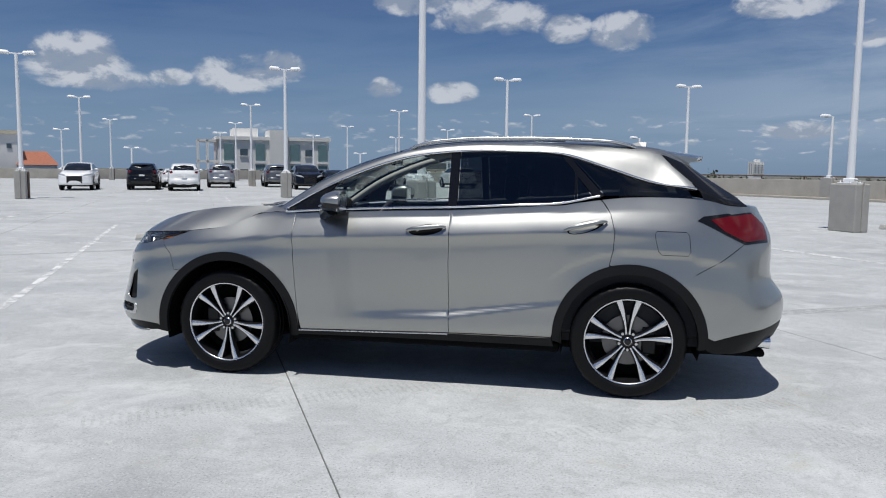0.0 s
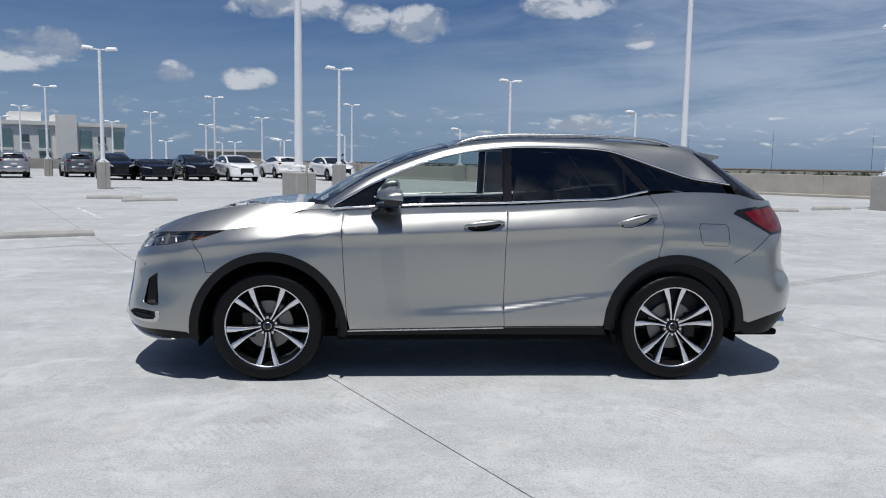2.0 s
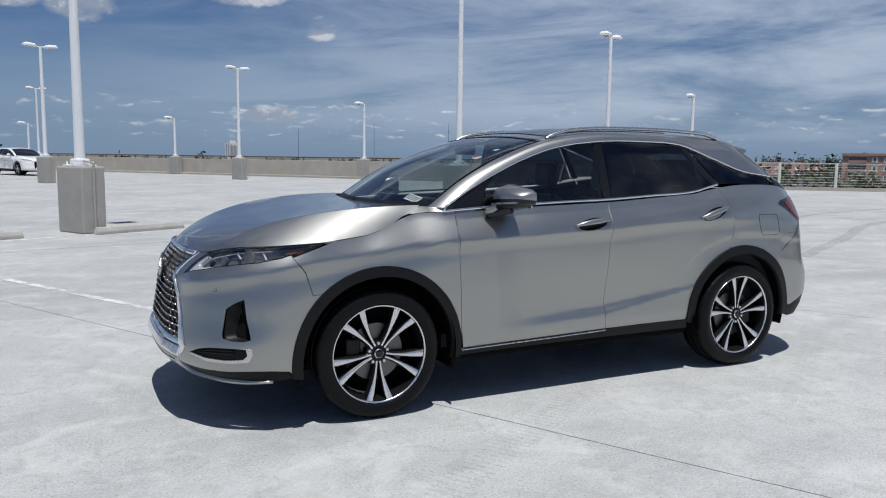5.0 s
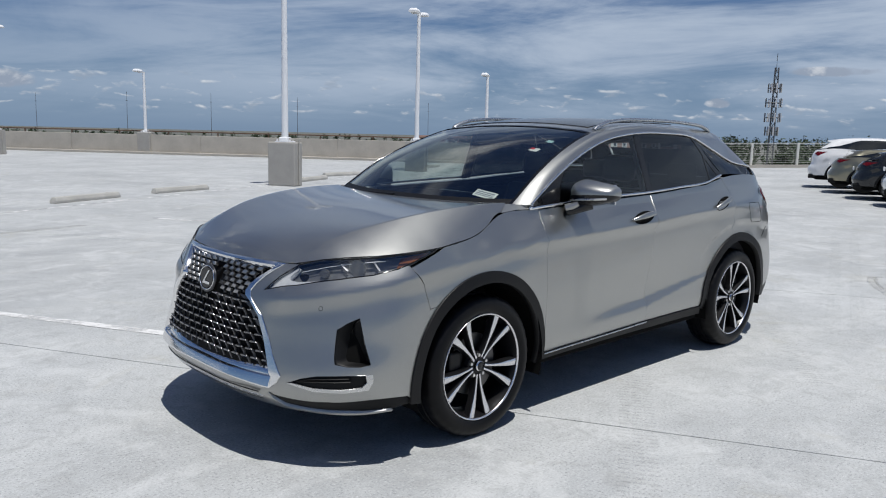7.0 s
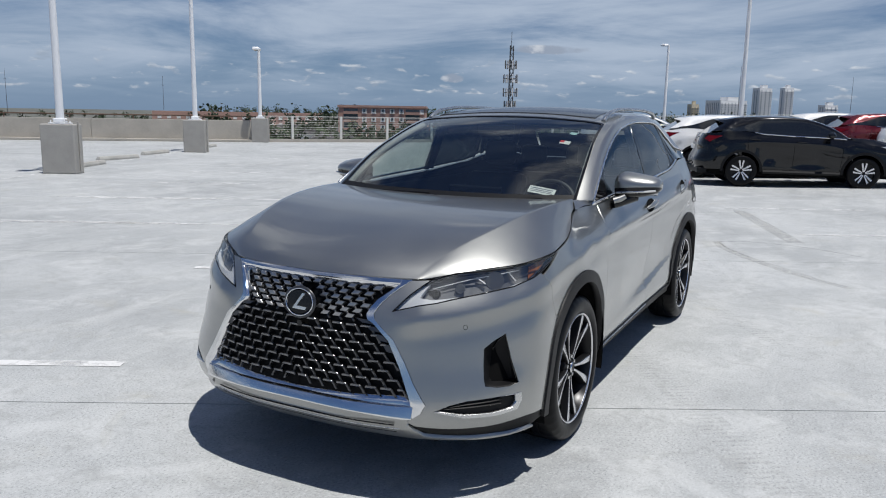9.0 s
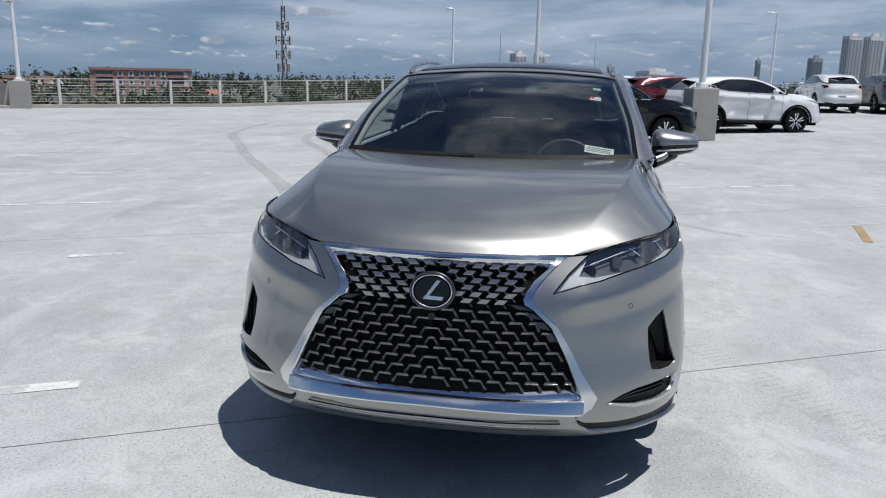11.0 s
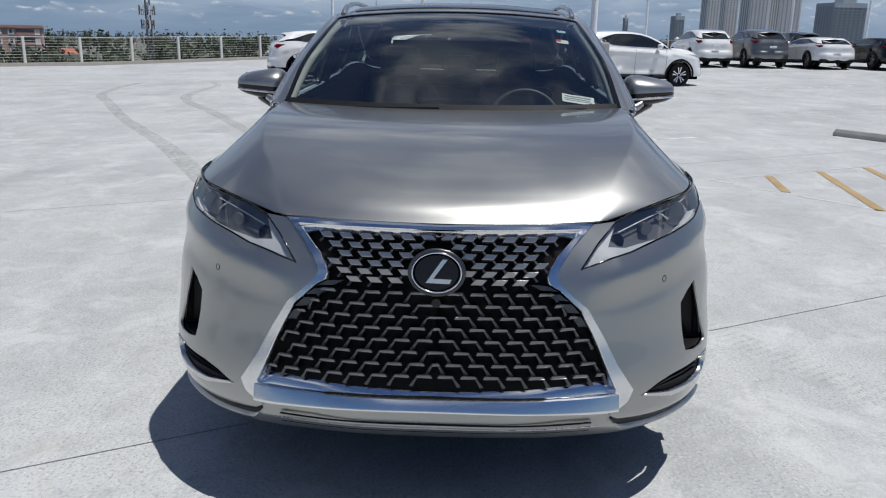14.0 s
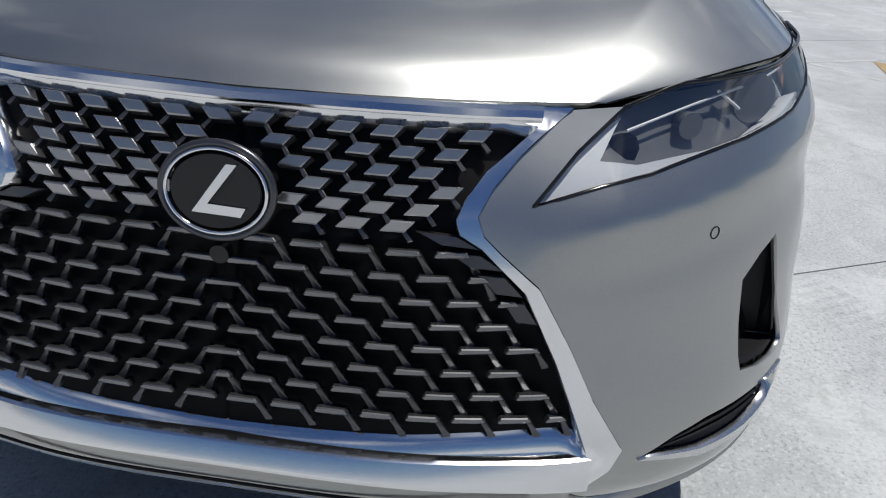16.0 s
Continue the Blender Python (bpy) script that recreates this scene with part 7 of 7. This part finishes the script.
def windows(parent, w, z0, rows, cols, step_z, h, ww, mat, y, x0=None, gap=None):
    """Rows of recessed panes with sills on a face at y."""
    gap = gap or w / cols
    x0 = x0 if x0 is not None else -w / 2 + gap / 2
    pane_me = mesh_of("pane", cube_data(ww, .12, h), mat)
    sill_me = mesh_of("sill", cube_data(ww * 1.12, .22, .12), STUCCO)
    for r in range(rows):
        for c in range(cols):
            o = new("pane", pane_me)
            o.parent = parent
            o.matrix_local = Matrix.Translation((x0 + c * gap, y, z0 + r * step_z))
            o2 = new("sill", sill_me)
            o2.parent = parent
            o2.matrix_local = Matrix.Translation((x0 + c * gap, y - .06, z0 + r * step_z - h / 2 - .05))


def cube_data(x, y, z):
    v = [(a * x / 2, b * y / 2, c * z / 2) for a in (-1, 1) for b in (-1, 1) for c in (-1, 1)]
    return v, [(0, 1, 3, 2), (4, 6, 7, 5), (0, 4, 5, 1), (2, 3, 7, 6), (0, 2, 6, 4), (1, 5, 7, 3)]


def building(name, az, d, label, turn=0.0):
    x, y = at_bearing(az, d)
    return thing(name, pose(x, y, GROUND_Z, 0, 0, az - 90 + turn), label, "building")


# white four-storey block
b = building("apartment_building", 112.3, 125, "white stuccoed block with teal glass bays and flat roof", 8)
part("wall", box(-9, 9, 0, 14, 0, 19.2), STUCCO, b)
part("parapet", box(-9.3, 9.3, -.3, 14.3, 18.9, 19.5), STUCCO, b)
part("stair_tower", box(-.9, 2.0, -.8, 6, 0, 20.6), STUCCO, b)
part("roof_room", box(-6.5, -2.5, 2, 9, 19.2, 20.9), STUCCO, b)
for x in (-7.4, -2.4, 3.3, 7.9):
    for z in range(5):
        bay = part("bay_glass", box(x - .75, x + .75, -.25, .05, 1.5 + z * 3.5, 4.3 + z * 3.5, 0.03), TEAL, b)
        part("bay_slab", box(x - .85, x + .85, -.4, .05, 1.1 + z * 3.5, 1.5 + z * 3.5), STUCCO, bay)
windows(b, 16, 10.3, 3, 2, 3.3, 1.1, 1.2, PANE, -.02, x0=-5.0, gap=10.6)
for z in range(4):
    part("open_landing", box(-12.2, -9.0, 2, 7, 8.4 + z * 3.4, 8.8 + z * 3.4), STUCCO, b)
for x in (-12.1, -10.6):
    part("landing_column", box(x - .2, x + .2, 2, 2.4, 0, 19.0), STUCCO, b)
# small white tower with a tiled roof
b = building("stair_house", 130.5, 95, "white stair tower beside a red tiled roof")
part("wall", box(-1.4, 1.4, 0, 3, 0, 18.2), STUCCO, b)
part("cap", box(-1.6, 1.6, -.2, 3.2, 18.0, 18.4), TAN, b)
part("vent", box(.3, .8, -.08, .02, 16.4, 16.9), PANE, b)
bm = bmesh.new()
q = [bm.verts.new(v) for v in ((1.2, -.5, 14.5), (5.6, -.5, 14.5), (5.6, 4, 14.5), (1.2, 4, 14.5), (2.0, 1.7, 16.1), (4.4, 1.7, 16.1))]
for f in ((0, 1, 5, 4), (1, 2, 5), (2, 3, 4, 5), (3, 0, 4)):
    bm.faces.new([q[i] for i in f])
part("roof", bm, TILE, b)
part("roof_wall", box(1.4, 5.4, -.3, 3.8, 0, 14.5), STUCCO, b)
# tan low block behind the far row
b = building("tan_block", 101.0, 100, "low tan rendered block with a flat roof")
part("wall", box(-4.2, 4.2, 0, 8, 0, 15.4), TAN, b)
part("coping", box(-4.4, 4.4, -.2, 8.2, 15.3, 15.6), STUCCO, b)
part("louvre", box(-2.6, -2.0, -.06, .02, 14.3, 14.8), PANE, b)
# pink apartments
b = building("apartment_building", 32.1, 250, "pink rendered apartment block with recessed balconies", -6)
part("wall", box(-15.0, 13.0, 0, 12, 0, 16.2), PINK, b)
part("parapet", box(-15.3, 13.3, -.3, 12.3, 16.0, 16.7), PINK, b)
for x in (-11, 9):
    part("balcony_recess", box(x - 2.3, x + 2.3, -.05, .05, 1, 15.6), PANE, b)
    for z in range(6):
        part("balcony", box(x - 2.3, x + 2.3, -.8, .0, .9 + z * 2.6, 1.7 + z * 2.6), PINK, b)
windows(b, 14, 1.9, 6, 5, 2.6, 1.4, 1.5, STUCCO, -.02, x0=-6.6, gap=3.0)
windows(b, 14, 2.0, 6, 5, 2.6, 1.0, .7, PANE, -.10, x0=-6.6, gap=3.0)
windows(b, 4, 1.9, 6, 1, 2.6, 1.4, 1.3, STUCCO, -.02, x0=11.9, gap=2.0)
b = building("apartment_building", 42.5, 330, "long low pink apartment block far away")
part("wall", box(-34, 34, 0, 10, 0, 13.6), PINK, b)
windows(b, 66, 6.0, 3, 18, 2.7, 1.2, 1.5, STUCCO, -.03)


def tower(az0, az1, d, top_el, mat, label, floors, bays):
    az, w = (az0 + az1) / 2, d * math.radians(abs(az1 - az0)) * 0.84
    h = 1.5 + d * math.tan(math.radians(top_el)) - GROUND_Z
    b = building("apartment_tower", az, d, label, 40)
    part("wall", box(-w / 2, w / 2, 0, w * .7, 0, h), mat, b)
    part("roof_plant", box(-w / 5, w / 5, 2, w * .4, h, h + 4), mat, b)
    step = (h - 14) / floors
    for k in range(bays):
        x = -w / 2 + (k + .5) * w / bays
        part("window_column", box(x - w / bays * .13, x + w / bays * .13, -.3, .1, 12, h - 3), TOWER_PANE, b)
        if k < bays - 1:
            part("window_column", box(-w / 2 - .3, -w / 2 + .1, (k + .87) * w * .7 / bays, (k + 1.13) * w * .7 / bays, 12, h - 3), TOWER_PANE, b)
    for f in range(floors):
        part("balcony_slab", box(-w / 2 - .2, w / 2 + .2, -1.2, 0.2, 12 + f * step, 12 + f * step + .9), mat, b)


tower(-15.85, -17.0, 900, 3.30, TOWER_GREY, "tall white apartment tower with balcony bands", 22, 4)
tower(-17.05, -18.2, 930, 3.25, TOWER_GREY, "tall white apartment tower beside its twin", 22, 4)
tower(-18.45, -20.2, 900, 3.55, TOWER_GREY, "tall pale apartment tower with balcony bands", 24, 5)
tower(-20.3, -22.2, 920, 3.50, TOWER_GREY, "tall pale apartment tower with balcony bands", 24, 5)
tower(-23.3, -26.2, 800, 2.75, HAZED_DARK_TOWER, "dark glass apartment slab beside pale towers", 16, 7)
tower(-13.9, -14.8, 1200, 1.9, HAZED_DARK_TOWER, "distant dark glass tower", 12, 3)
tower(-10.6, -10.95, 1300, 1.75, HAZED_DARK_TOWER, "slim dark tower in the distance", 12, 2)
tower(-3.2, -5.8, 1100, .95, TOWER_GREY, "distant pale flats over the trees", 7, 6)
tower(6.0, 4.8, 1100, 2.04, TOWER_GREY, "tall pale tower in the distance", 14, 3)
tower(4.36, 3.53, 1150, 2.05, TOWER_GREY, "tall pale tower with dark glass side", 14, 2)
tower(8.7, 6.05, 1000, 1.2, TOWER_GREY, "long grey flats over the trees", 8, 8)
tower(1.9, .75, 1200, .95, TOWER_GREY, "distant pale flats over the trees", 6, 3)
tower(10.26, 9.5, 1000, .92, TAN, "distant tan block over the trees", 6, 3)
tower(-8.3, -12.5, 420, .15, STUCCO, "long white parking block far away", 4, 12)
tower(78, 79, 1500, .75, STUCCO, "distant white flats over the trees", 6, 3)

# lattice mast with aerials
mx, my = at_bearing(22.86, 150)
mast = thing("telecom_mast", pose(mx, my, GROUND_Z, 0, 0, 20), "grey steel lattice telecom mast with panel aerials", "mast")
H = 27.6
corner = lambda z, i: ((.75 - .38 * z / H) * math.cos(.5 + 2.094 * i), (.75 - .38 * z / H) * math.sin(.5 + 2.094 * i), z)
for i in range(3):
    part("leg", tube([corner(0, i), corner(H, i)], .11, 6), STEEL, mast)
    for k in range(23):
        z = k * 1.2
        part("brace", tube([corner(z, i), corner(z + 1.2, (i + 1) % 3)], .05, 4), STEEL, mast)
for z, r in ((24.0, 1.15), (21.4, 1.4), (18.8, 1.4), (16.4, 1.15)):
    ring_p = part("platform", tube([(r * .8 * math.cos(a), r * .8 * math.sin(a), z) for a in np.linspace(0, 2 * math.pi, 13)[:-1]], .07, 5, closed=True), STEEL, mast)
    for k in range(9):
        a = 2 * math.pi * k / 9
        pn = part("panel_aerial", box(-.06, .06, -.11, .11, -.80, .80, 0.02), TOWER_GREY if k % 3 else STEEL, ring_p)
        pn.matrix_local = Matrix.Translation((r * math.cos(a), r * math.sin(a), z)) @ Matrix.Rotation(a, 4, "Z")
part("lightning_rod", tube([(0, 0, H - 1), (0, 0, H + 2.5)], .05, 5), STEEL, mast)
for az, d, top in ((7.0, 420, 27), (0.2, 900, 45), (57, 900, 38), (63, 950, 42), (68.5, 1000, 42), (47.5, 900, 36), (74, 1100, 40)):
    x, y = at_bearing(az, d)
    t = thing("radio_mast", pose(x, y, GROUND_Z), "thin distant steel radio mast", "mast")
    part("shaft", tube([(0, 0, 0), (0, 0, top - GROUND_Z)], [.22 * d / 900 + .1, .08 * d / 900 + .05], 5), STEEL, t)
    part("cross_arms", box(-1.2, 1.2, -.1, .1, (top - GROUND_Z) * .8, (top - GROUND_Z) * .8 + .4), STEEL, t)

# low houses and sheds
rng = random.Random(11)
made_house = {}
for k in range(70):
    az, d = rng.uniform(-32, 128), rng.choice((130, 170, 210, 270, 340, 420)) * rng.uniform(.9, 1.1)
    if 18 < az < 27 and d < 200:
        continue
    w, dp, h = rng.uniform(9, 26), rng.uniform(8, 12), rng.choice((4, 5, 7, 9))
    x, y = at_bearing(az, d)
    hs = thing("house", pose(x, y, GROUND_Z, 0, 0, az - 90 + rng.uniform(-25, 25)), rng.choice(("small pale house among the trees", "low white shed among the trees")), "house", "far houses")
    part("wall", box(-w / 2, w / 2, -dp / 2, dp / 2, 0, h), rng.choice((TAN, TAN, STUCCO, PINK)), hs)
    bm = bmesh.new()
    e = [bm.verts.new(v) for v in ((-w / 2 - .5, -dp / 2 - .5, h), (w / 2 + .5, -dp / 2 - .5, h), (w / 2 + .5, dp / 2 + .5, h), (-w / 2 - .5, dp / 2 + .5, h), (-w / 2 + 2, 0, h + 2), (w / 2 - 2, 0, h + 2))]
    for f in ((0, 1, 5, 4), (1, 2, 5), (2, 3, 4, 5), (3, 0, 4)):
        bm.faces.new([e[i] for i in f])
    part("roof", bm, rng.choice((TILE, TAN, ASPHALT, TOWER_GREY)), hs)
    for c in range(int(w // 4)):
        part("window", box(-w / 2 + 1.5 + c * 4, -w / 2 + 3 + c * 4, -dp / 2 - .08, -dp / 2 + .02, h * .4, h * .75), PANE, hs)


def wood(name, count, az0, az1, d0, d1, hmin, hmax, seed):
    """Far trees: many leaf tufts in uneven crowns over short trunks, as one object."""
    r = np.random.RandomState(seed)
    verts, faces = [], []
    for _ in range(count):
        az, d = r.uniform(az0, az1), d0 + (d1 - d0) * r.rand() ** 0.8
        x, y = at_bearing(az, d)
        h, w = r.uniform(hmin, hmax), r.uniform(2.2, 5.0)
        for a in range(4):
            k = len(verts)
            an = a * 1.57
            verts += [(x + .25 * math.cos(an), y + .25 * math.sin(an), GROUND_Z), (x + .25 * math.cos(an + 1.57), y + .25 * math.sin(an + 1.57), GROUND_Z), (x, y, GROUND_Z + h * .6)]
            faces.append((k, k + 1, k + 2))
        lobes = r.normal(0, .5, (5, 3)) * (w * .6, w * .6, h * .16)
        for _ in range(54):
            c = lobes[r.randint(5)] + r.normal(0, 1, 3) * (w * .26, w * .26, h * .11)
            c = np.array((x, y, GROUND_Z + h * .66)) + c
            c[2] = min(c[2], GROUND_Z + h)
            u, v = r.normal(0, 1, 3), r.normal(0, 1, 3)
            s = r.uniform(.45, 1.0)
            u, v = u / np.linalg.norm(u) * s, v / np.linalg.norm(v) * s
            k = len(verts)
            verts += [tuple(c - u), tuple(c + v), tuple(c + u), tuple(c - v)]
            faces.append((k, k + 1, k + 2, k + 3))
    ob = new(name, mesh_of(name, (verts, faces), LEAVES))
    return tagged(ob, "distant belt of dark green broadleaf trees", "trees", kind="stuff")


wood("woods", 300, -34, 45, 90, 260, 9.0, 13.0, 1)
wood("woods", 420, -34, 45, 260, 520, 13.5, 17.0, 2)
wood("woods", 420, -34, 45, 520, 1100, 16.5, 20.5, 3)
wood("woods", 200, 45, 135, 90, 260, 7.0, 10.5, 4)
wood("woods", 300, 45, 140, 260, 1000, 9.0, 12.0, 5)
wood("woods", 7, 40, 100, 240, 330, 14.5, 16.5, 6)
